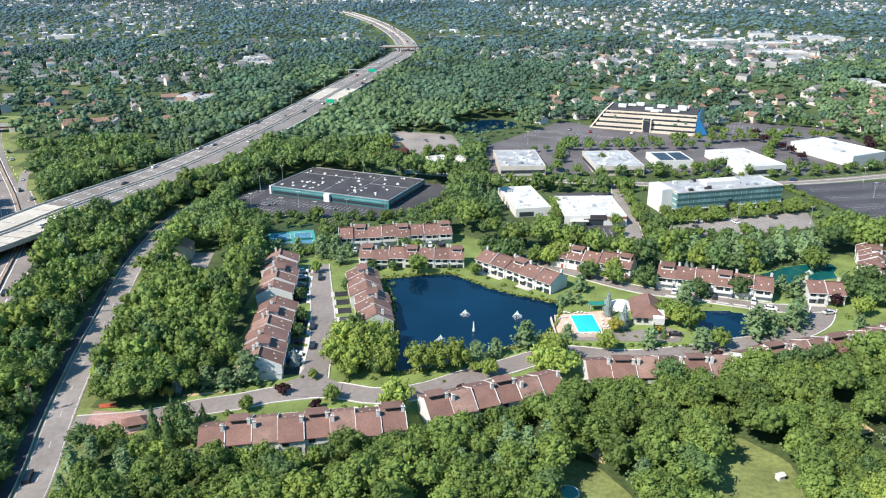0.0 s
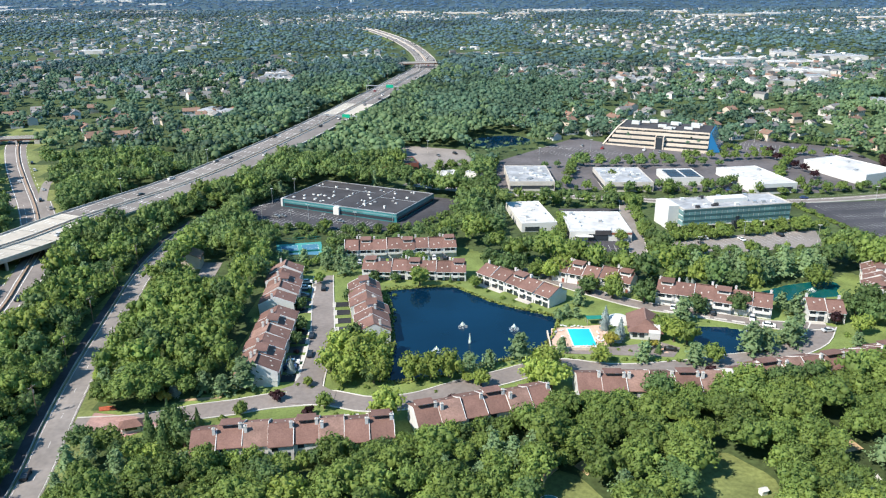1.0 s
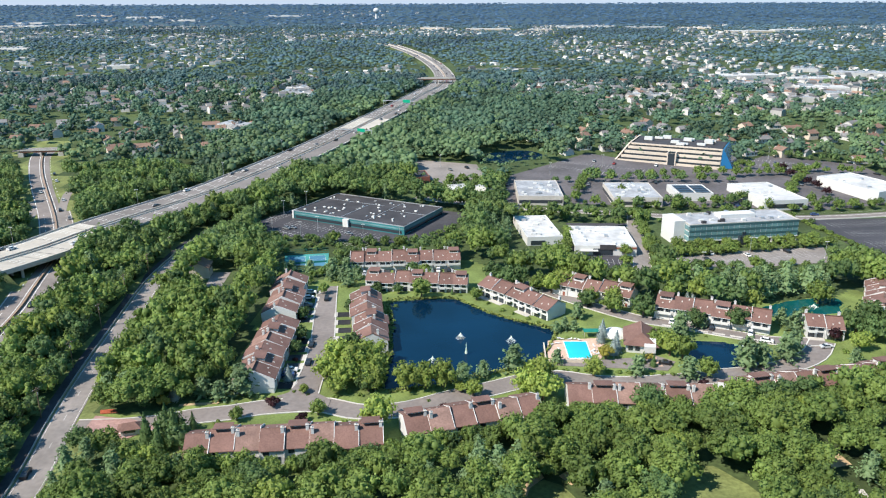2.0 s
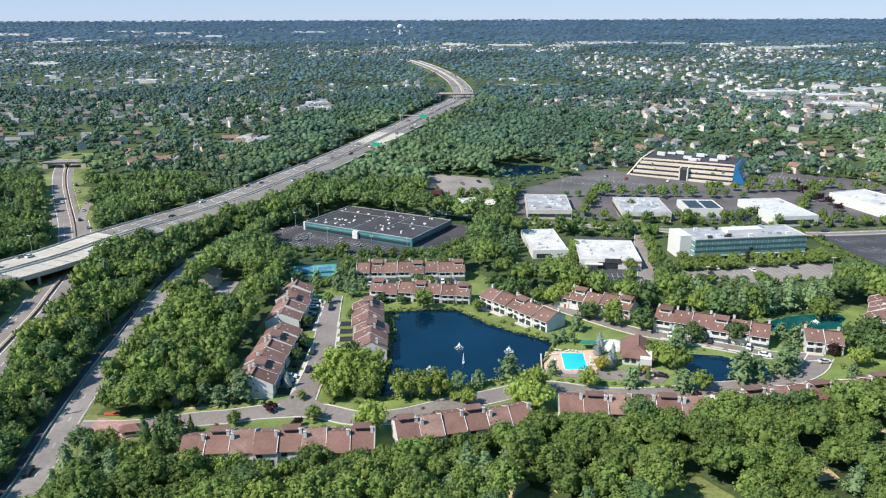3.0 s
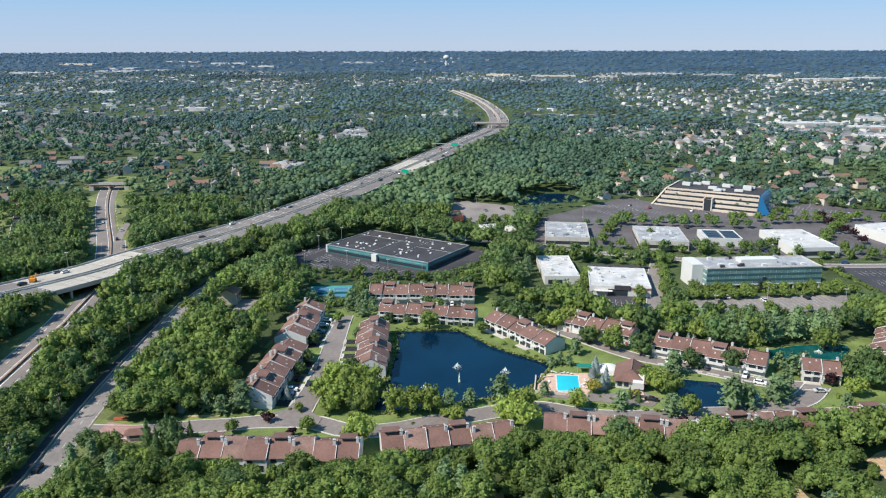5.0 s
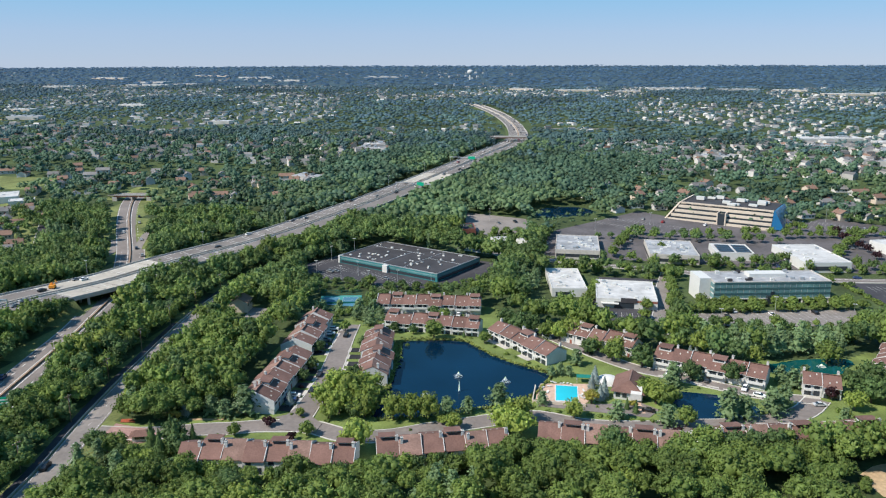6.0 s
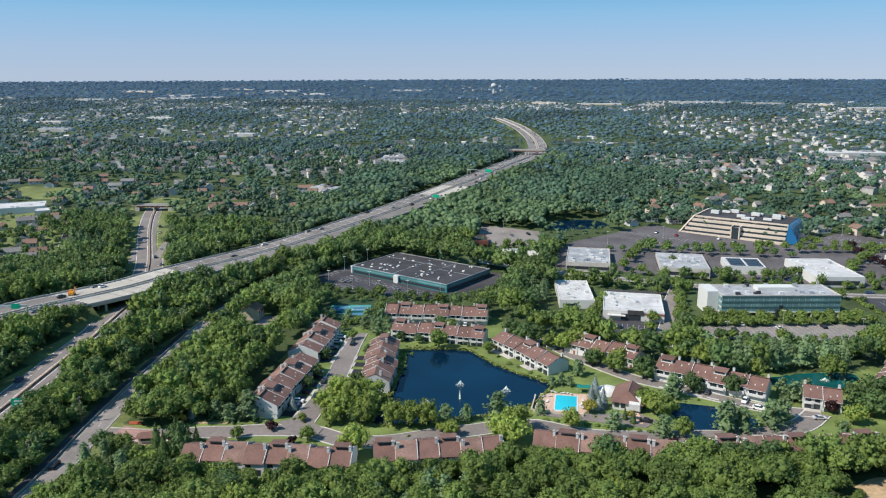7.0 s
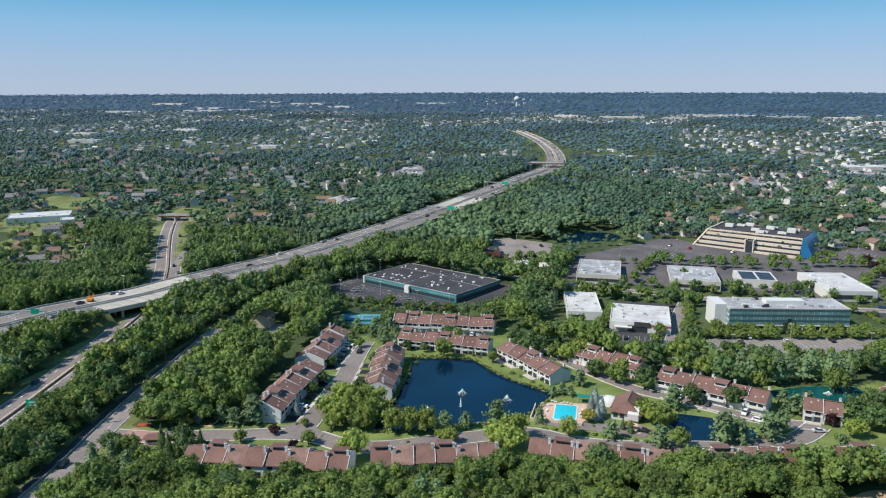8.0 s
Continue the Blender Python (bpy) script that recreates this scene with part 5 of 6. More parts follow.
for k in range(3):
    z0 = 3.0 + 2.85 * k
    g = part("window_band", Mesh().box(-L2 + 0.1, L2 - 0.1, -W2 - 0.1, -W2 + 0.6, z0, z0 + 1.75), M["teal_glass"], office, "teal glass window band")
    part("spandrel", Mesh().box(-L2, L2, -W2 - 0.18, -W2 + 0.6, z0 + 1.75, z0 + 2.85), M["spandrel"], office, "darker teal spandrel panel")
    part("window_band", Mesh().box(-L2 - 0.15, -L2 + 0.4, -W2 + 0.6, W2 - 6, z0, z0 + 1.9), M["teal_glass"], office)
    part("window_band", Mesh().box(L2 - 0.4, L2 + 0.15, -W2 + 0.6, W2, z0, z0 + 1.9), M["teal_glass"], office)
    for i in range(21):
        xx = -L2 + 0.1 + i * (2 * L2 - 0.2) / 20
        part("mullion", Mesh().box(xx - 0.09, xx + 0.09, -W2 - 0.16, -W2 - 0.08, z0, z0 + 1.75), M["metal"], g)
part("ledge", Mesh().box(-L2, L2, -W2 - 0.5, -W2 + 0.6, 2.5, 3.0), M["white"], office, "white ledge over the ground floor")
part("window_band", Mesh().box(-L2 + 1, L2 - 1, -W2 + 0.5, -W2 + 0.62, 0.2, 2.4), M["glass"], office, "dark ground-floor glazing")
for i in range(14):
    xx = -L2 + 0.6 + i * (2 * L2 - 1.2) / 13
    part("column", Mesh().box(xx - 0.35, xx + 0.35, -W2 - 0.3, -W2 + 0.4, -0.5, 2.6), M["white"], office)
part("tower", Mesh().box(-L2 - 6, -L2 + 0.1, -W2 + 5.2, W2 - 1.0, -1, 12.6), M["white"], office, "tall white end tower")
part("entrance", Mesh().box(-3.2, 3.2, -W2 - 2.2, -W2 + 0.2, 0, 4.6).box(-1.0, 1.0, -W2 - 0.4, -W2 + 0.1, 4.6, 6.5), M["glass"], office, "dark entrance bay")
r = random.Random(8)
part("penthouse", Mesh().box(-9, 11, -1.5, 5, 11.5, 13.6), M["white"], office, "long white rooftop plant room")
for i in range(16):
    xx, yy = r.uniform(-28, 28), r.choice((r.uniform(-8, -3.5), r.uniform(6.2, 8.6)))
    part("roof_unit", Mesh().box(xx - 1.1, xx + 1.1, yy - 0.7, yy + 0.7, 11.5, 12.3 + r.random()), M[r.choice(("white", "metal", "roof_dark"))], office)

flat_building("warehouse", "white-roofed low commercial block among trees", 44, 391, 19, 41, 9, 4.2, "white", "roof_white", 12, 11, [("front", 0.3, 2.6, "glass", 0.1, 0.5)])
store = flat_building("store", "white-roofed store with dark front and red canopy", 76.5, 373.5, 31, 35, 0.8, 4.6, "white", "roof_white", 12, 12, [("front", 0.2, 3.6, "glass", 0.3, 0.62), ("left", 0.3, 4.0, "glass", 0.05, 0.5), ("front", 3.4, 4.4, "brick", 0.66, 1.0)])
part("canopy", Mesh().box(-13, -4, -19.6, -17.4, 2.6, 3.0), M["white"], store, "white canopy over the loading door")
part("fascia", Mesh().box(-3, 5, -17.9, -17.4, 3.2, 5.6), M["roof_dark"], store, "dark shop front fascia")
flat_building("warehouse", "long white-roofed commercial building among car parks", 192, 466, 28, 46, 12, 5.0, "white", "roof_white", 6, 13, [("front", 0.5, 3, "glass", 0.1, 0.9)])
flat_building("warehouse", "bright white-roofed store beside car parks", 261, 487, 30, 48, 25, 6.0, "white", "roof_white", 3, 14)
court = flat_building("office_building", "low grey-roofed office block with rooftop plant", 48.5, 468, 28, 43, 2, 4.8, "concrete", "roof_grey", 22, 15, [("front", 0.6, 2.6, "glass", 0.02, 0.98), ("right", 0.6, 2.6, "glass", 0.02, 0.98)])
court = flat_building("office_building", "low grey-roofed office block round a courtyard tree", 108, 466, 30, 40, 2, 4.8, "concrete", "roof_grey", 22, 16, [("front", 0.6, 2.6, "glass", 0.02, 0.98), ("left", 0.6, 2.6, "glass", 0.02, 0.98)])
sol = flat_building("office_building", "low white building with dark solar panels", 146, 472, 23, 24, 3, 4.2, "white", "roof_white", 0, 17)
for i in range(2):
    for j in range(4):
        part("solar_panel", Mesh().box(-9 + 10.5 * i, 0 + 10.5 * i, -9.5 + j * 5, -5.6 + j * 5, 4.5, 4.65), M["solar"], sol)
flat_building("office_building", "red brick low block among trees", -38, 501, 24, 20, 15, 4.0, "brick", "roof_dark", 3, 18)
flat_building("warehouse", "small white-roofed building among trees", -3, 474, 12, 14, 20, 3.2, "white", "roof_white", 1, 19)
flat_building("warehouse", "small white-roofed building among trees", 14, 478, 9, 12, -30, 3.2, "white", "roof_white", 1, 20)
flat_building("school", "long low white building beside a field", -468, 536, 52, 32, 38, 5.0, "white", "roof_white", 6, 21)
flat_building("school", "low white annex beside a field", -428, 532, 20, 16, 38, 4.0, "white", "roof_white", 2, 22)

# terraced tan office with sloped ends
tan = thing("office_building", "tan terraced office block with ribbon windows and blue sloped glass end", "building", at=at(158, 573, -22.4, -1.2))
LT, WT = 38.0, 22.0
for k in range(4):
    z0, inn = 3.2 * k, 2.0 * k
    part("terrace", Mesh().box(-LT + inn, LT - 1.5, -WT + inn, WT, z0, z0 + 1.9), M["tan"], tan, "tan precast terrace band")
    part("window_band", Mesh().box(-LT + inn + 1.2, LT - 2.2, -WT + inn + 1.2, WT - 0.3, z0 + 1.9, z0 + 3.2), M["glass"], tan, "dark ribbon window")
part("roof", Mesh().box(-LT + 8, LT - 2, -WT + 8, WT, 12.8, 13.2), M["roof_dark"], tan, "dark flat roof")
part("parapet", Mesh().box(-LT + 7.4, LT - 1.5, -WT + 7.2, -WT + 7.9, 12.2, 13.9), M["tan"], tan)
part("sloped_glass", Mesh().solid([(LT - 1.4, -WT + 1.0, 0.5), (LT + 7, -WT + 6, 0.5), (LT + 7, WT, 0.5), (LT - 1.4, WT, 0.5)], [(LT - 1.4, -WT + 7.6, 13.4), (LT - 0.6, -WT + 8, 13.4), (LT - 0.6, WT, 13.4), (LT - 1.4, WT, 13.4)]), M["blue_glass"], tan, "blue sloped glass end wall")
part("side_wall", Mesh().solid([(-LT - 3.5, -WT - 0.4, -0.5), (-LT - 2.2, -WT - 0.4, -0.5), (-LT - 2.2, WT, -0.5), (-LT - 3.5, WT, -0.5)], [(-LT + 6.4, -WT + 7, 13.9), (-LT + 7.7, -WT + 7, 13.9), (-LT + 7.7, WT, 13.9), (-LT + 6.4, WT, 13.9)]), M["tan"], tan, "sloping tan end wall")
part("entrance", Mesh().box(-0.5, 4.5, -WT - 0.3, -WT + 7, -0.5, 9.0), M["glass"], tan, "tall dark entrance recess")
for xx in (-1.3, 4.5):
    part("pier", Mesh().box(xx, xx + 0.8, -WT - 0.6, -WT + 7, -0.5, 9.8), M["tan"], tan)
r = random.Random(5)
for i in range(12):
    xx, yy = r.uniform(-22, 26), r.uniform(-9, 18)
    part("roof_unit", Mesh().box(xx - 3, xx + 3, yy - 1.6, yy + 1.6, 13.6, 14.8 + r.random() * 1.4), M["white"], tan, "white rooftop plant box")

# trees and hedges of the car parks
r = random.Random(21)
for line, off, gap in ((CROSS_STREET, -10, 11), (CROSS_STREET, 11, 12), (LANE_E, 7.5, 8), (LANE_E, -7, 9)):
    nr = normals(line)
    acc = 0
    for i in range(1, len(line)):
        acc += np.linalg.norm(line[i] - line[i - 1])
        if acc > gap:
            acc = r.uniform(-4, 2)
            x, y = line[i] + nr[i] * (off + r.uniform(-2, 2))
            if -20 < x < 330 and not (off > 0 and x > 195) and not inside([(105, 372), (105, 402), (182, 412), (186, 382)], [x], [y])[0]:
                plant(r.choice(("deep", "maple", "oak", "maple", "deep")), x, y, r.uniform(2.6, 4.6), r.uniform(0.9, 1.15), "street trees of the business park")
for x0, y0, x1, y1, n, k in ((108, 355, 195, 378, 15, "maple"), (112, 366, 190, 384, 12, "maple"), (104, 336, 150, 340, 8, "deep"), (60, 500, 180, 506, 13, "deep"), (85, 515, 130, 512, 6, "deep"), (130, 512, 180, 524, 7, "oak"), (22, 455, 30, 512, 6, "oak"), (70, 452, 82, 506, 7, "maple"), (126, 450, 170, 452, 7, "deep"),
                             (160, 448, 178, 462, 5, "deep"), (206, 468, 235, 520, 8, "oak"), (215, 455, 240, 450, 4, "deep"), (190, 520, 240, 530, 8, "oak"), (200, 545, 280, 530, 12, "oak"), (210, 590, 300, 555, 12, "deep"), (280, 480, 300, 520, 5, "plum"), (-8, 492, 20, 505, 5, "maple"), (56, 350, 62, 395, 6, "maple"),
                             (100, 330, 103, 425, 14, "maple"), (95, 470, 125, 470, 1, "oak"), (-30, 455, 10, 440, 7, "oak"), (40, 418, 60, 424, 4, "maple"), (66, 420, 98, 424, 4, "deep"), (-95, 372, -30, 366, 9, "deep"), (225, 535, 235, 480, 6, "plum"), (150, 590, 210, 545, 3, "deep")):
    for i in range(n):
        f_ = (i + r.uniform(-0.3, 0.3)) / max(1, n - 1)
        plant(k if r.random() < 0.8 else "maple", x0 + (x1 - x0) * f_ + r.uniform(-1.5, 1.5), y0 + (y1 - y0) * f_ + r.uniform(-1.5, 1.5), r.uniform(2.6, 4.3), r.uniform(0.85, 1.15), "trees of the business park")

for kind, spots in FAR_TREES.items():
    forest("street_trees_" + kind, near_crowns, spots, M[{"oak": "leaf_a", "maple": "leaf_a", "deep": "leaf_d", "plum": "plum"}[kind]], "leafy trees lining the car parks and streets", "trees")

for i in range(22):
    plant("shrub", 199 + 0.75 * i + r.uniform(-0.6, 0.6), 421 - 2.9 * i, r.uniform(1.7, 2.5), 0.9, "hedge beside the wide lot")

# ---- suburbs ----
def house_model(k):
    """A suburban house: 0 to 3."""
    w, d, h = ((11, 8, 3.2), (13, 8, 5.2), (9, 9, 5.4), (15, 9, 3.4))[k]
    t = thing("suburban_house", ("white one-storey suburban house with grey roof", "white two-storey suburban house with grey roof", "tan two-storey suburban house with brown roof", "long low suburban house with brown roof")[k], "house", group="houses of the west suburb")
    part("wall", Mesh().across([(-d / 2, -1), (d / 2, -1), (d / 2, h), (0, h + 2.2), (-d / 2, h)], -w / 2, w / 2), M["house_white"] if k != 2 else M["tan"], t)
    roof = "slate" if k < 2 else "brown_roof"
    for s_ in (-1, 1):
        q = [(s_ * (d / 2 + 0.5), h - 0.28), (0, h + 2.25), (0, h + 2.45), (s_ * (d / 2 + 0.5), h - 0.08)]
        part("roof", Mesh().across(q if s_ < 0 else q[::-1], -w / 2 - 0.4, w / 2 + 0.4), M[roof], t)
    for s_ in (-0.3, 0.1, 0.34):
        part("window", Mesh().box(w * s_ - 0.6, w * s_ + 0.6, -d / 2 - 0.05, -d / 2 + 0.05, h - 2.2, h - 0.9), M["glass"], t)
    part("chimney", Mesh().box(w * 0.3, w * 0.3 + 0.8, 0.3, 1.1, h, h + 3.2), M["brick"], t)
    return t


r = random.Random(31)
homes = [house_model(k) for k in range(4)]
spots = [(-366, 446), (-367, 434), (-352, 425), (-335, 410), (-329, 396), (-345, 400), (-385, 425), (-398, 440), (-372, 408), (-360, 395), (-340, 380), (-378, 462), (-395, 475), (-412, 488), (-400, 505), (-425, 470), (-418, 500), (-385, 500), (-362, 478)]
for i, (x, y) in enumerate(spots):
    m = at(x, y, r.choice((38, 128)) + r.uniform(-6, 6))
    if i < 4:
        homes[i].matrix_basis = m
    else:
        copy_thing(homes[i % 4], m)
kerbed_road("road_suburb_lane", smooth([(-287, 372), (-313.1, 407.6), (-345, 452), (-372, 492), (-398, 540)]), 3.0, M["dark_asphalt"], "dark narrow suburban lane")


def far_houses(name, seed, x0, x1, y0, y1, step, roof, label, scale=1.0, level=0.1):
    """Many small gabled houses in one mesh, walls and roofs as two materials."""
    xs, ys, rng = scatter(seed, x0, x1, y0, y1, step, 0.8)
    ok = in_view(xs, ys) & (near(FREEWAY[::3], xs, ys) > 45) & (near(PARKWAY[::3], xs, ys) > 40) & (pond_depth(xs, ys) < -15)
    for poly in BUILT:
        ok &= ~inside(poly, xs, ys)
    xs, ys = xs[ok], ys[ok]
    sb = suburb(xs, ys)
    xs, ys = xs[sb > level], ys[sb > level]
    m = Mesh()
    for x, y in zip(xs, ys):
        w, d, h = rng.uniform(5, 8.5) * scale, rng.uniform(3.6, 5.2) * scale, rng.uniform(3.5, 6.2) * scale
        a = math.radians(25 + rng.choice((0, 90)) + rng.uniform(-15, 15))
        c, s_ = math.cos(a), math.sin(a)
        z = G(y)
        P = lambda u, v, q: (x + u * c - v * s_, y + u * s_ + v * c, z + q)
        k = len(m.v)
        m.v += [P(-w, -d, -1), P(w, -d, -1), P(w, d, -1), P(-w, d, -1), P(-w, -d, h), P(w, -d, h), P(w, d, h), P(-w, d, h), P(-w, 0, h + 2.4 * scale), P(w, 0, h + 2.4 * scale)]
        m.f += [(k, k + 1, k + 5, k + 4), (k + 1, k + 2, k + 6, k + 9, k + 5), (k + 2, k + 3, k + 7, k + 6), (k + 3, k, k + 4, k + 8, k + 7), (k + 4, k + 5, k + 9, k + 8), (k + 6, k + 7, k + 8, k + 9)]
    me = m.data(name, M["house_white"])
    me.materials.append(M[roof])
    me.polygons.foreach_set("material_index", np.tile([0, 0, 0, 0, 1, 1], len(xs)).astype(np.int32))
    return tagged(new(name, me), label, "houses", kind="stuff")


def near_houses(seed, x0, x1, y0, y1, step, level, most):
    """Single houses on the nearer streets."""
    xs, ys, rng = scatter(seed, x0, x1, y0, y1, step, 0.85)
    ok = in_view(xs, ys) & (near(FREEWAY[::3], xs, ys) > 45) & (near(PARKWAY[::3], xs, ys) > 40) & (pond_depth(xs, ys) < -15)
    for poly in BUILT:
        ok &= ~inside(poly, xs, ys)
    xs, ys = xs[ok], ys[ok]
    sb = suburb(xs, ys)
    spots = sorted(zip(ys[sb > level], xs[sb > level]))[:most]
    for y, x in spots:
        copy_thing(homes[int(rng.integers(4))], at(x, y, 25 + int(rng.choice((0, 90))) + rng.uniform(-12, 12)))["group"] = "houses of the north suburb"


near_houses(40, -900, 480, 560, 760, 23, -0.02, 170)
far_houses("suburb_near_grey", 41, -1150, 640, 760, 1000, 17, "slate", "white suburban houses with grey roofs among trees", 0.85, -0.02)
far_houses("suburb_near_brown", 42, -1150, 640, 760, 1000, 34, "brown_roof", "suburban houses with brown roofs among trees", 0.85, -0.02)
far_houses("suburb_mid_pale", 43, -2600, 1700, 1000, 2300, 29, "slate", "far pale suburban houses among trees", 0.68, 0.1)
far_houses("suburb_mid_white", 44, -2600, 1700, 1000, 2300, 50, "house_white", "far white roofs among trees", 0.68, 0.08)
far_houses("suburb_far_white", 45, -5000, -300, 2300, 3600, 90, "slate", "distant pale roofs towards the horizon", 0.9, 0.3)
flat_patch("lawn_far_field", outline([(-446, 1168), (-398, 1172), (-402, 1196), (-440, 1198)], 0, 8), M["dry_lawn"], 0.2, "pale mown field among far woods", "field")
flat_patch("pavement_far_strip", [(-16, 1144), (160, 1160), (158, 1168), (-18, 1153)], M["old_asphalt"], 0.2, "pale far road among woods", "road")
flat_patch("pavement_far_yard", [(-1019, 1156), (-902, 1176), (-905, 1190), (-1015, 1172)], M["soil"], 0.2, "tan far yard among woods", "yard")
flat_patch("pavement_far_street", [(-316, 975), (-308, 975), (-302, 1046), (-312, 1046)], M["concrete"], 0.2, "pale far street among woods", "road")


# ---- pool, clubhouse and court ----
deck = tagged(new("pavement_pool_terrace", Mesh().prism([(40.5, 247.5), (39.5, 233.5), (57, 231.5), (61.5, 240), (60, 251)], -0.3, 0.14).data("pavement_pool_terrace", M["pool_deck"])), "pink-tan paved terrace round the pool", "terrace", kind="structure")
pool = thing("swimming_pool", "bright turquoise swimming pool with a pale coping", "pool", at=pose(50.8, 240.4, 0.14, 0, 0, 3))
part("coping", Mesh().box(-4.4, 4.4, -7.1, -6.7, -0.1, 0.1).box(-4.4, 4.4, 6.7, 7.1, -0.1, 0.1).box(-4.4, -4.0, -6.7, 6.7, -0.1, 0.1).box(4.0, 4.4, -6.7, 6.7, -0.1, 0.1), M["white"], pool)
part("water", Mesh().box(-4.0, 4.0, -6.7, 6.7, -0.1, 0.04), M["pool_water"], pool, "turquoise pool water")
wall = tagged(new("trim_pool_wall", Mesh().box(38.8, 58, 230.2, 230.6, -0.2, 1.1).box(38.6, 39.0, 230.6, 244, -0.2, 1.1).data("trim_pool_wall", M["tan"])), "low tan wall along the pool terrace", "wall", kind="structure")


def lounger():
    t = thing("sun_lounger", "white sun lounger on the pool terrace", "lounger", group="loungers round the pool")
    part("seat", Mesh().box(-0.33, 0.33, -0.9, 0.35, 0.32, 0.4), M["white"], t)
    part("backrest", Mesh().solid([(-0.33, 0.35, 0.34), (0.33, 0.35, 0.34), (0.33, 0.42, 0.34), (-0.33, 0.42, 0.34)], [(-0.33, 0.85, 0.8), (0.33, 0.85, 0.8), (0.33, 0.9, 0.76), (-0.33, 0.9, 0.76)]), M["white"], t)
    for x, y in ((-0.28, -0.8), (0.28, -0.8), (-0.28, 0.3), (0.28, 0.3)):
        part("leg", Mesh().box(x - 0.03, x + 0.03, y - 0.03, y + 0.03, 0, 0.33), M["metal"], t)
    return t


bed = lounger()
bed.matrix_basis = pose(43, 236, 0.14, 0, 0, 80)
r = random.Random(3)
for i in range(22):
    x, y = r.choice(((r.uniform(40.8, 45.4), r.uniform(234, 246)), (r.uniform(56, 59), r.uniform(234, 246)), (r.uniform(44, 57), r.uniform(248.3, 249.6)), (r.uniform(46, 56), r.uniform(232.2, 232.9))))
    copy_thing(bed, pose(x, y, 0.14, 0, 0, r.uniform(0, 360)))
awn = thing("pergola", "green canvas awning on posts by the pool", "awning", at=pose(57, 252.5, 0.1, 0, 0, 4))
part("canopy", Mesh().across([(-1.6, 2.3), (1.6, 2.3), (1.6, 2.4), (0, 3.0), (-1.6, 2.4)], -3, 3), M["dark_green"], awn)
for x in (-2.8, 2.8):
    for y in (-1.4, 1.4):
        part("post", Mesh().box(x - 0.07, x + 0.07, y - 0.07, y + 0.07, -0.1, 2.35), M["metal"], awn)
tent = thing("dome_tent", "white rounded fabric dome beside the clubhouse", "dome", at=pose(66, 254, 0, 0, 0, 5))
bm = bmesh.new()
bmesh.ops.create_uvsphere(bm, u_segments=20, v_segments=12, radius=1, matrix=Matrix.Diagonal((5.2, 3.8, 3.0, 1)))
me = bpy.data.meshes.new("cover")
bm.to_mesh(me)
bm.free()
me.materials.append(M["white"])
part("cover", me, M["white"], tent)
part("skirt", Mesh().tube((0, 0, -0.3), (0, 0, 0.3), 4.3, 4.2, 20), M["siding"], tent)

club = thing("clubhouse", "clubhouse with a brown hipped shingle roof and pale walls", "house", at=pose(74, 246, 0, 0, 0, -8))
part("wall", Mesh().box(-5.2, 5.2, -7, 7, -0.5, 3.4), M["siding"], club)
part("roof", Mesh().solid([(-6.2, -8, 3.2), (6.2, -8, 3.2), (6.2, 8, 3.2), (-6.2, 8, 3.2)], [(-0.2, -4.5, 6.9), (0.2, -4.5, 6.9), (0.2, 6.0, 6.9), (-0.2, 6.0, 6.9)]), M["shingle"], club, "brown hipped shingle roof")
part("gable", Mesh().across([(-8.3, 1.0), (-5.0, 1.0), (-5.0, 5.4), (-8.3, 3.4)], 1.0, 5.0), M["siding"], club, "pale entrance gable")
part("ridge", Mesh().box(-0.25, 0.25, -4.6, 6.1, 6.85, 7.05), M["shingle_old"], club)
for x in (-3.6, -1.2):
    part("window", Mesh().box(x - 0.8, x + 0.8, -7.1, -6.95, 0.9, 2.6), M["glass"], club)
tagged(new("pavement_club_path", Mesh().prism([(75.5, 238), (77.5, 238), (79, 229), (76.6, 229)], -0.2, 0.15).data("pavement_club_path", M["pool_deck"])), "tan paved path to the clubhouse", "path", kind="structure")

court = thing("tennis_court", "blue tennis courts with green surround and fence", "tennis court", at=at(-71.5, 335, 14, 0.1))
part("surface", Mesh().box(-11, 11, -14, 14, -0.4, 0.05), M["court_green"], court, "green court surround")
for x in (-4.8, 5.2):
    c = part("playing_area", Mesh().box(x - 4.0, x + 4.0, -11, 11, 0, 0.07), M["court"], court, "blue playing area")
    for a, b, c0, c1 in ((x - 4, x - 3.9, -11, 11), (x + 3.9, x + 4, -11, 11), (x - 4, x + 4, -11, -10.9), (x - 4, x + 4, 10.9, 11), (x - 4, x + 4, -5.5, -5.4), (x - 4, x + 4, 5.4, 5.5)):
        part("court_line", Mesh().box(a, b, c0, c1, 0.07, 0.08), M["paint"], c)
    part("net", Mesh().box(x - 4.4, x + 4.4, -0.04, 0.04, 0.07, 1.0), M["dark_green"], court)
for i in range(9):
    for y in (-14, 14):
        part("fence_post", Mesh().tube((-11 + 2.75 * i, y, 0), (-11 + 2.75 * i, y, 3.0), 0.05, 0.05, 6), M["dark_green"], court)
for y in (-14, 14):
    for z in (1.0, 2.0, 3.0):
        part("fence_rail", Mesh().box(-11, 11, y - 0.04, y + 0.04, z - 0.05, z + 0.05), M["dark_green"], court)

# hedge strip on the forecourt island
for i in range(11):
    plant("shrub", 45 + 3.6 * i, 224.3 - 0.12 * i, 1.3, 0.85, "clipped hedge of the forecourt")

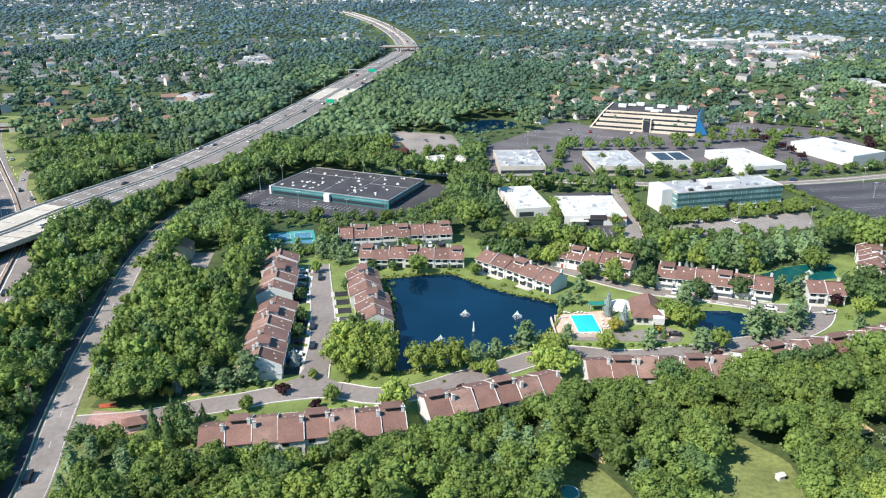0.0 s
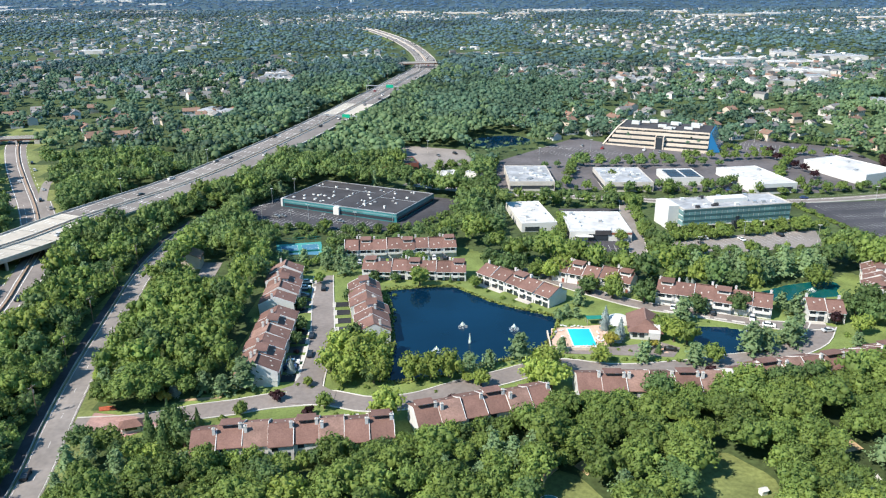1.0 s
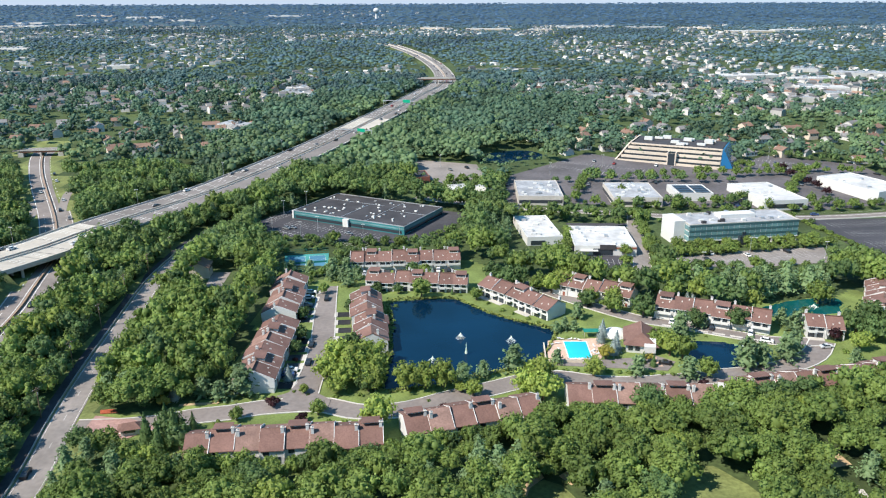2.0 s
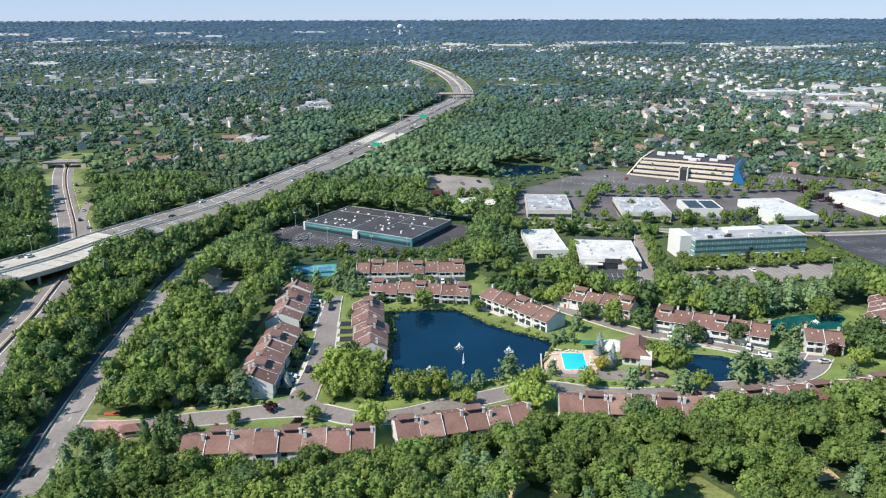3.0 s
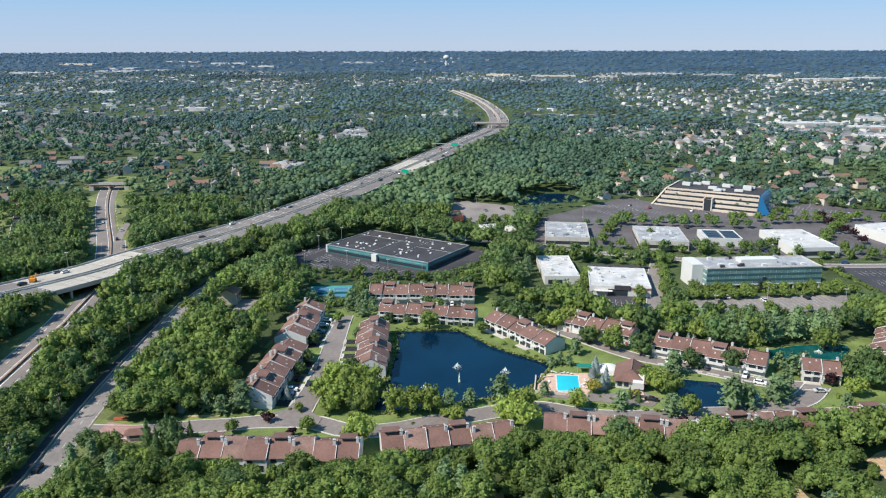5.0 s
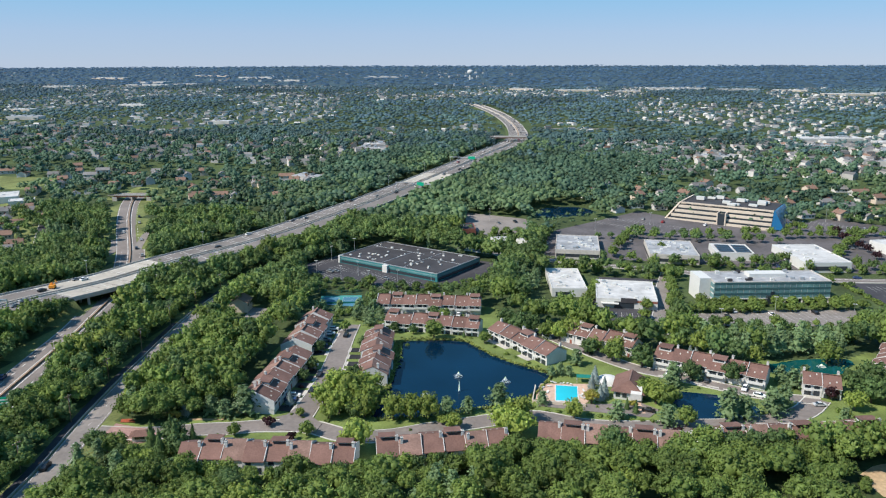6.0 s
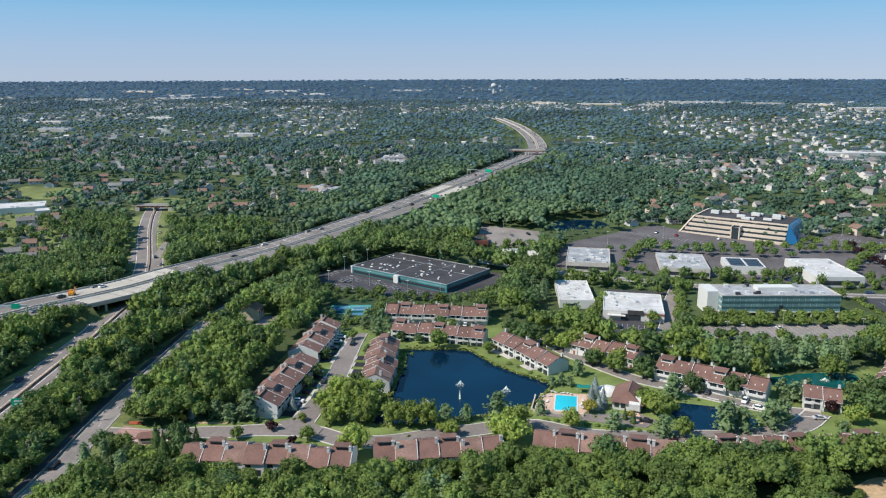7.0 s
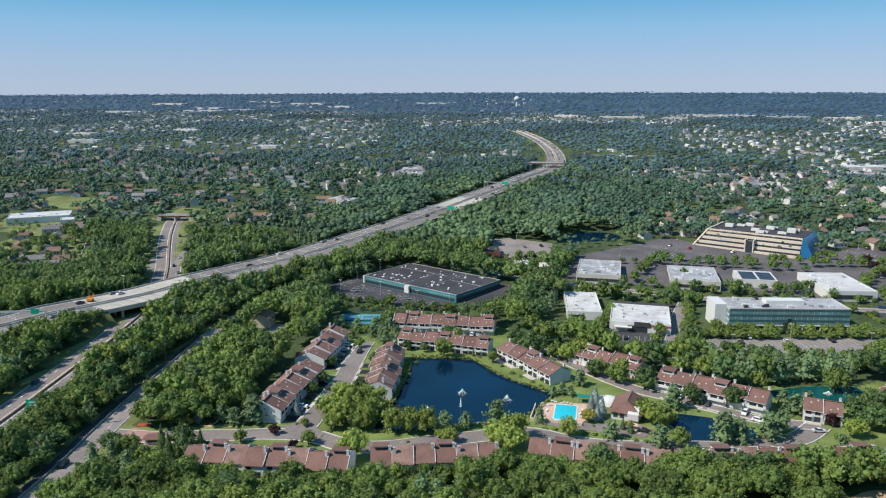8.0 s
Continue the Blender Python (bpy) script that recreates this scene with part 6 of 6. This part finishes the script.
# fountains
def fountain(x, y, z, h, wide, tall=False):
    t = thing("fountain", "white spraying fountain jet in the pond", "fountain", at=pose(x, y, z), group="pond fountains")
    rng = np.random.default_rng(int(abs(x * 10)))
    n = 420
    a = rng.uniform(0, math.tau, n)
    u = rng.uniform(0, 1, n)
    rr = wide * u * rng.uniform(0.5, 1, n) * (0.35 if tall else 1)
    zz = h * (1 - u ** 0.6) if not tall else h * (1 - u) * rng.uniform(0.6, 1, n)
    c = np.stack([np.cos(a) * rr, np.sin(a) * rr, zz + 0.1], 1)
    v, f = leaves(rng, c, np.tile([0, 0, 1.0], (n, 1)), 0.13, 0.9)
    part("spray", triangles("spray", v, f, M["foam"]), M["foam"], t, kind="stuff")
    part("float", Mesh().tube((0, 0, -0.3), (0, 0, 0.1), 0.35, 0.3, 10), M["roof_dark"], t)
    part("nozzle", Mesh().tube((0, 0, 0.1), (0, 0, 0.5), 0.1, 0.06, 8), M["metal"], t)


fountain(8.0, 248.9, -0.35, 2.2, 2.2)
fountain(10.6, 235.7, -0.35, 4.2, 1.3, True)
fountain(26.9, 246.8, -0.35, 2.6, 2.4)
fountain(-0.9, 228.6, -0.35, 2.4, 2.4)
fountain(111.4, 247.0, -0.35, 3.6, 1.1, True)
fountain(152, 287, -0.35, 1.4, 2.0)

# gatehouse and entrance planting
gate = thing("gatehouse", "small gatehouse with brown hipped roof at the entrance", "gatehouse", at=pose(-85.8, 177.2, 0, 0, 0, 20))
part("wall", Mesh().box(-2.4, 2.4, -1.4, 1.4, 0, 2.4), M["siding"], gate)
part("roof", Mesh().solid([(-3.4, -2.2, 2.3), (3.4, -2.2, 2.3), (3.4, 2.2, 2.3), (-3.4, 2.2, 2.3)], [(-1.6, -0.1, 3.7), (1.6, -0.1, 3.7), (1.6, 0.1, 3.7), (-1.6, 0.1, 3.7)]), M["shingle"], gate)
part("window", Mesh().box(-1.6, 1.6, -1.46, -1.38, 1.0, 2.0), M["glass"], gate)
flat_patch("pavement_flower_bed", [(-101, 189), (-97, 190), (-95, 188), (-100, 187)], M["mulch"], 0.3, "red flower bed by the entrance", "flower bed")
flat_patch("pavement_mulch_strip", [(-78, 193), (-66, 195.5), (-66, 196.5), (-78, 194.4)], M["soil"], 0.1, "tan mulch strip below pines", "flower bed")

# ---- vehicles ----
PAINT = {n: material("car_paint_" + n, c, rough=0.3, grain=0, blotch=0, spec=0.6) for n, c in dict(black=(0.015, 0.015, 0.018), white=(0.75, 0.75, 0.75), grey=(0.2, 0.21, 0.22), silver=(0.5, 0.51, 0.52), red=(0.3, 0.02, 0.02), blue=(0.03, 0.06, 0.16)).items()}


def car_model(colour, suv):
    t = thing("car", ("%s sports utility car on asphalt" if suv else "%s saloon car on dry asphalt") % colour, "car", group="cars")
    h = 0.25 if suv else 0.0
    body = part("body", Mesh().across([(-2.3, 0.35), (2.3, 0.35), (2.35, 0.75), (2.2, 0.95 + h), (-2.2, 0.9 + h), (-2.35, 0.65)], -0.9, 0.9), PAINT[colour], t)
    part("cabin", Mesh().solid([(-0.85, -1.3, 0.9 + h), (0.85, -1.3, 0.9 + h), (0.85, 1.9 if suv else 1.5, 0.92 + h), (-0.85, 1.9 if suv else 1.5, 0.92 + h)], [(-0.68, -0.55, 1.4 + h), (0.68, -0.55, 1.4 + h), (0.68, 1.5 if suv else 0.8, 1.42 + h), (-0.68, 1.5 if suv else 0.8, 1.42 + h)]), M["glass"], t, "dark car windows")
    part("roof", Mesh().box(-0.68, 0.68, -0.52, 1.45 if suv else 0.78, 1.4 + h, 1.47 + h), PAINT[colour], t)
    for x in (-0.82, 0.82):
        for y in (-1.45, 1.45):
            part("wheel", Mesh().tube((x - 0.1, y, 0.33), (x + 0.1, y, 0.33), 0.33, 0.33, 10), M["tyre"], t)
    return t


CARS = {}
car_rng = random.Random(12)


def park(x, y, z, turn, colour=None):
    colour = colour or car_rng.choice(("black", "black", "white", "grey", "silver", "grey", "red", "blue", "white", "black"))
    suv = car_rng.random() < 0.5
    m = pose(x, y, z, 0, 0, turn)
    if (colour, suv) in CARS:
        copy_thing(CARS[colour, suv], m)
    else:
        CARS[colour, suv] = car_model(colour, suv)
        CARS[colour, suv].matrix_basis = m


for x, y, turn, c in ((-104.2, 155.3, 12, "black"), (-46.4, 238.4, 5, "black"), (-44.1, 224.1, 4, "black"), (-50.2, 282.6, 8, "black"), (-17.5, 188.2, 0, "white"), (-48.6, 218, 96, "white"), (-48.9, 214.6, 96, "blue"), (-52.5, 247, 96, "silver"), (-52, 243.2, 96, "black"),
                      (-56, 262, 96, "black"), (-56.3, 265, 96, "black"), (-56.6, 269, 96, "blue"), (-57, 275, 96, "grey"), (-58, 283, 96, "white"), (-58.6, 290, 96, "white"), (90, 266.8, -20, "white"), (93.4, 265.6, -20, "white"), (104, 262, -20, "black"), (117, 257, -20, "white"),
                      (-24, 323, 4, "black"), (-6, 326, 5, "white"), (-1, 326.4, 5, "black"), (-34, 321, 4, "grey"), (36, 303, 45, "black"), (39.5, 299.6, 45, "silver"), (58, 282, 52, "black"), (141, 247.5, 100, "silver"), (121, 251, 70, "white"), (124, 226, -60, "black"), (80, 231, 80, "black"), (-40, 318, 6, "silver")):
    park(x, y, G(y) + 0.12, turn, c)
fz = np.r_[0, np.cumsum(np.linalg.norm(np.diff(FREEWAY, axis=0), axis=1))]
for s_ in np.arange(40, 1250, 17.0):
    s1 = s_ + car_rng.uniform(-9, 9)
    if car_rng.random() < 0.75:
        x, y = np.interp(s1, fz, FREEWAY[:, 0]), np.interp(s1, fz, FREEWAY[:, 1])
        i = min(len(FREEWAY) - 2, int(np.searchsorted(fz, s1)))
        d = FREEWAY[i + 1] - FREEWAY[i - 1]
        d /= np.linalg.norm(d)
        off = car_rng.choice((-15, -11.3, -7.6, -4, 4, 7.6, 11.3, 15))
        px, py = x + d[1] * off, y - d[0] * off
        park(px, py, freeway_z(x, y) + 0.02, math.degrees(math.atan2(d[1], d[0])) + (90 if off < 0 else -90))
pz = np.r_[0, np.cumsum(np.linalg.norm(np.diff(PARKWAY, axis=0), axis=1))]
for s1 in (40, 75, 96, 130, 152, 300, 322, 345, 372, 398, 420):
    x, y = np.interp(s1, pz, PARKWAY[:, 0]), np.interp(s1, pz, PARKWAY[:, 1])
    i = int(np.searchsorted(pz, s1))
    d = PARKWAY[i + 1] - PARKWAY[i - 1]
    d /= np.linalg.norm(d)
    off = car_rng.choice((-7.6, -3.8, 3.8, 7.6))
    park(x + d[1] * off, y - d[0] * off, G(y) + 0.12, math.degrees(math.atan2(d[1], d[0])) + (90 if off < 0 else -90))
for x, y, turn in ((126, 352, 18), (130, 361, 198), (148, 359, 18), (170, 366, 18), (-97, 392, 66), (-94, 393.5, 66), (-60, 384, 66), (70, 344, 0), (84, 402, 0), (-12, 530, 30), (0, 536, 30), (150, 542, -22), (140, 548, -22), (96, 560, -22), (110, 553, 160), (84, 495, 0), (130, 500, 0), (240, 380, 10), (255, 400, 10),
                   (230, 560, -22), (250, 552, -22), (262, 546, -22), (290, 530, 30), (226, 500, 20), (28, 480, 5), (29, 492, 5), (170, 450, 5), (40, 437, 80), (150, 433, 270), (210, 434, 90)):
    park(x, y, G(y) + 0.1, turn)
dig = thing("excavator", "orange road digger on the overpass shoulder", "excavator", at=pose(-222, 309, freeway_z(-222, 309) + 0.02, 0, 0, 20))
part("track", Mesh().box(-1.4, -0.8, -1.8, 1.8, 0, 0.8).box(0.8, 1.4, -1.8, 1.8, 0, 0.8), M["tyre"], dig)
part("body", Mesh().box(-1.4, 1.4, -2.0, 1.2, 0.8, 2.2).box(-1.3, -0.1, 0.0, 1.3, 2.2, 3.0), M["orange"], dig)
part("boom", Mesh().tube((0.5, 1.0, 1.8), (0.5, 4.0, 3.6), 0.25, 0.2, 6).tube((0.5, 4.0, 3.6), (0.5, 5.6, 1.0), 0.2, 0.15, 6), M["orange"], dig)

# ---- street furniture ----
def lamp(x, y, h=9.0, z=None, turn=0.0):
    t = thing("street_lamp", "pale steel car park lamp on a tall pole", "lamp post", at=pose(x, y, G(y) if z is None else z, 0, 0, turn), group="car park lamps")
    part("pole", Mesh().tube((0, 0, -0.2), (0, 0, h), 0.13, 0.08, 8), M["metal"], t)
    part("base", Mesh().tube((0, 0, 0), (0, 0, 0.7), 0.3, 0.3, 8), M["concrete"], t)
    part("head", Mesh().box(-1.0, -0.25, -0.2, 0.2, h - 0.1, h + 0.12).box(0.25, 1.0, -0.2, 0.2, h - 0.1, h + 0.12).box(-0.3, 0.3, -0.06, 0.06, h - 0.06, h + 0.06), M["white"], t)


for x, y in ((-103, 385), (-85, 377), (-66, 370), (-50, 374), (-106, 420), (-97, 440), (-78, 388), (-30, 372), (120, 337), (150, 362), (185, 357), (100, 545), (140, 520), (60, 520), (240, 400), (270, 385), (250, 430), (230, 575), (-20, 540)):
    lamp(x, y)
for i in range(4, len(FREEWAY) - 40, 9):
    if FREEWAY[i, 1] < 900:
        nr = normals(FREEWAY)[i]
        lamp(FREEWAY[i, 0] - nr[0] * 20.6, FREEWAY[i, 1] - nr[1] * 20.6, 10, freeway_z(*FREEWAY[i]) - 1.5)


def utility_pole(x, y):
    t = thing("utility_pole", "weathered timber utility pole with crossarm", "utility pole", at=at(x, y, 75), group="utility poles along the road")
    part("pole", Mesh().tube((0, 0, -0.3), (0, 0, 10.5), 0.17, 0.11, 8), M["wood"], t)
    part("crossarm", Mesh().box(-1.3, 1.3, -0.08, 0.08, 9.6, 9.8), M["wood"], t)
    part("transformer", Mesh().tube((0.3, 0.2, 7.6), (0.3, 0.2, 8.6), 0.25, 0.25, 8), M["metal"], t)
    for k in (-1.2, -0.5, 0.5, 1.2):
        part("insulator", Mesh().tube((k, 0, 9.8), (k, 0, 10.05), 0.06, 0.04, 6), M["white"], t)


POLES = [(-110.2, 152), (-117, 184), (-124.5, 216), (-131.5, 249), (-137, 281), (-141, 312), (-144, 344)]
for x, y in POLES:
    utility_pole(x, y)
wires = Mesh()
for (xa, ya), (xb, yb) in zip(POLES[:-1], POLES[1:]):
    for k in (-1.1, 0, 1.1):
        pts = [Vector((xa + (xb - xa) * f_ + k, ya + (yb - ya) * f_, G(ya) + (G(yb) - G(ya)) * f_ + 9.9 - 3.2 * f_ * (1 - f_))) for f_ in (0, 0.25, 0.5, 0.75, 1)]
        for p, q in zip(pts[:-1], pts[1:]):
            wires.tube(p, q, 0.02, 0.02, 3)
tagged(new("power_line", wires.data("power_line", M["roof_dark"])), "thin dark overhead wires between timber poles", "power line", kind="stuff")


def road_sign(x, y, z, w, h, turn, legs=True):
    t = thing("road_sign", "green highway direction sign on steel posts", "road sign", at=pose(x, y, z, 0, 0, turn), group="highway signs")
    p = part("panel", Mesh().box(-w / 2, w / 2, -0.06, 0.06, 3.0, 3.0 + h), M["green_sign"], t, "green sign panel")
    for k in range(2):
        part("lettering", Mesh().box(-w * 0.36, w * (0.1 + 0.25 * k), -0.09, -0.06, 3.0 + h * (0.25 + 0.35 * k), 3.0 + h * (0.4 + 0.35 * k)), M["paint"], p)
    for s_ in (-0.4, 0.4):
        part("post", Mesh().tube((w * s_, 0.12, -2), (w * s_, 0.12, 3.0 + h), 0.12, 0.12, 6), M["metal"], t)


road_sign(-171.5, 298, G(298) + 0.5, 7.5, 3.4, 20)
road_sign(-143.5, 186, 0, 7.5, 3.2, 20)
road_sign(-160, 258, 0, 2.4, 2.0, 20)
for x, y, w in ((-97, 606, 6.5), (-76, 750, 7.5)):
    t = thing("sign_gantry", "steel gantry carrying green signs over the freeway", "sign gantry", at=pose(x, y, freeway_z(x, y), 0, 0, -12), group="highway signs")
    part("beam", Mesh().box(-17, 17, -0.25, 0.25, 7.2, 7.8), M["metal"], t)
    for k in (-16.5, 16.5):
        part("post", Mesh().tube((k, 0, -6), (k, 0, 7.8), 0.3, 0.25, 8), M["metal"], t)
    part("panel", Mesh().box(4, 4 + w, -0.4, -0.26, 5.9, 8.9), M["green_sign"], t, "green sign panel")
t = thing("sign_gantry", "steel truss gantry with a green sign over lanes", "sign gantry", at=pose(-213, 262, freeway_z(-213, 262), 0, 0, 20), group="highway signs")
part("beam", Mesh().box(-36, 4, -0.3, 0.3, 7.0, 8.0), M["metal"], t)
part("post", Mesh().tube((4, 0, -6), (4, 0, 8.0), 0.35, 0.3, 8), M["metal"], t)
part("panel", Mesh().box(-3, 1, -0.5, -0.32, 6.2, 8.8), M["green_sign"], t)

# bridges farther off
for nm, x, y, ln, wd, turn, h, mat in (("overpass", -341, 563, 30, 8, 12, 4.6, "concrete"), ("overpass", -52, 956, 42, 12, 8, 9.0, "concrete")):
    t = thing(nm, "concrete overpass bridge carrying a street over lanes", "bridge", at=pose(x, y, G(y), 0, 0, turn))
    part("deck", Mesh().box(-ln / 2, ln / 2, -wd / 2, wd / 2, h - 1.3, h), M["rust"], t, "dark bridge girders")
    part("roadway", Mesh().box(-ln / 2 - 6, ln / 2 + 6, -wd / 2 + 0.3, wd / 2 - 0.3, h, h + 0.2), M["old_asphalt"], t)
    for s_ in (-1, 1):
        part("parapet", Mesh().box(-ln / 2, ln / 2, s_ * wd / 2 - 0.2, s_ * wd / 2 + 0.2, h, h + 1.0), M[mat], t)
        part("abutment", Mesh().box(s_ * ln / 2 - 2, s_ * ln / 2 + 2, -wd / 2, wd / 2, -2, h - 1.3), M[mat], t)
    part("pier", Mesh().box(-0.6, 0.6, -wd / 2, wd / 2, -1, h - 1.3), M[mat], t)

# far large buildings and a water tower
r = random.Random(55)
for x, y, ln, wd in WAREHOUSES:
    h = r.uniform(4, 5.5) if y < 1800 else r.uniform(3.5, 5)
    t = thing("warehouse", "distant flat white-roofed commercial building", "building", at=at(x, y, r.uniform(-14, 14)), group="distant commercial buildings")
    part("wall", Mesh().box(-ln / 2, ln / 2, -wd / 2, wd / 2, -2, h), M["house_white"] if r.random() < 0.6 else M["tan"], t)
    part("roof", Mesh().box(-ln / 2 + 0.5, ln / 2 - 0.5, -wd / 2 + 0.5, wd / 2 - 0.5, h, h + 0.4), M[r.choice(("roof_white", "roof_grey", "roof_white", "roof_grey"))], t)
    for k in range(3):
        a = r.uniform(-ln * 0.4, ln * 0.4)
        part("roof_unit", Mesh().box(a - 3, a + 3, -3, 3, h + 0.4, h + 2.6), M["metal"], t)
tower = thing("water_tower", "pale blue round water tower far off", "water tower", at=at(-400, 2745, 0))
bm = bmesh.new()
bmesh.ops.create_uvsphere(bm, u_segments=16, v_segments=10, radius=1, matrix=Matrix.Translation((0, 0, 30)) @ Matrix.Diagonal((11, 11, 9, 1)))
me = bpy.data.meshes.new("tank")
bm.to_mesh(me)
bm.free()
me.materials.append(M["siding"])
part("tank", me, M["siding"], tower)
part("stem", Mesh().tube((0, 0, -2), (0, 0, 26), 5, 3.5, 12), M["siding"], tower)

# ---- back yards beside the woods ----
shed = thing("garden_shed", "small white garden shed on the lawn", "shed", at=at(83.5, 153.8, 20))
part("wall", Mesh().box(-0.9, 0.9, -0.7, 0.7, -0.2, 1.4), M["white"], shed)
part("roof", Mesh().across([(-0.9, 1.35), (0.9, 1.35), (0, 1.9)], -1.05, 1.05), M["house_white"], shed)
rp = thing("garden_pool", "round turquoise garden pool with white rim", "pool", at=at(30, 148, 0))
part("rim", Mesh().tube((0, 0, -0.2), (0, 0, 1.1), 2.6, 2.6, 20), M["white"], rp)
part("water", Mesh().tube((0, 0, 1.0), (0, 0, 1.14), 2.35, 2.35, 20), M["court_green"], rp)
flat_patch("pavement_soil_patch", [(26, 156), (30, 164), (33, 166), (34, 163), (30, 158), (28, 150)], M["soil"], 0.06, "bare tan soil at the lawn edge", "soil")
flat_patch("pavement_soil_bank", [(38, 164), (42, 168), (44, 164), (41, 160)], M["soil"], 0.06, "bare tan soil patch among trees", "soil")
flat_patch("pavement_garden_soil", [(110, 183), (116, 181), (118, 174), (112, 172)], M["soil"], 0.05, "tan soil garden bed among trees", "soil")
flat_patch("pavement_garden_patio", [(109, 163), (116, 163), (116, 151), (109, 151)], M["concrete"], 0.05, "pale garden patio among trees", "patio")
copy_thing(homes[3], at(121, 146, 70))
flat_patch("pavement_house_plot", [(-113, 318), (-104, 318), (-101, 297), (-108, 296)], M["old_asphalt"], 0.06, "pale worn plot in the woods", "yard")
copy_thing(homes[2], at(-116, 312, 100))
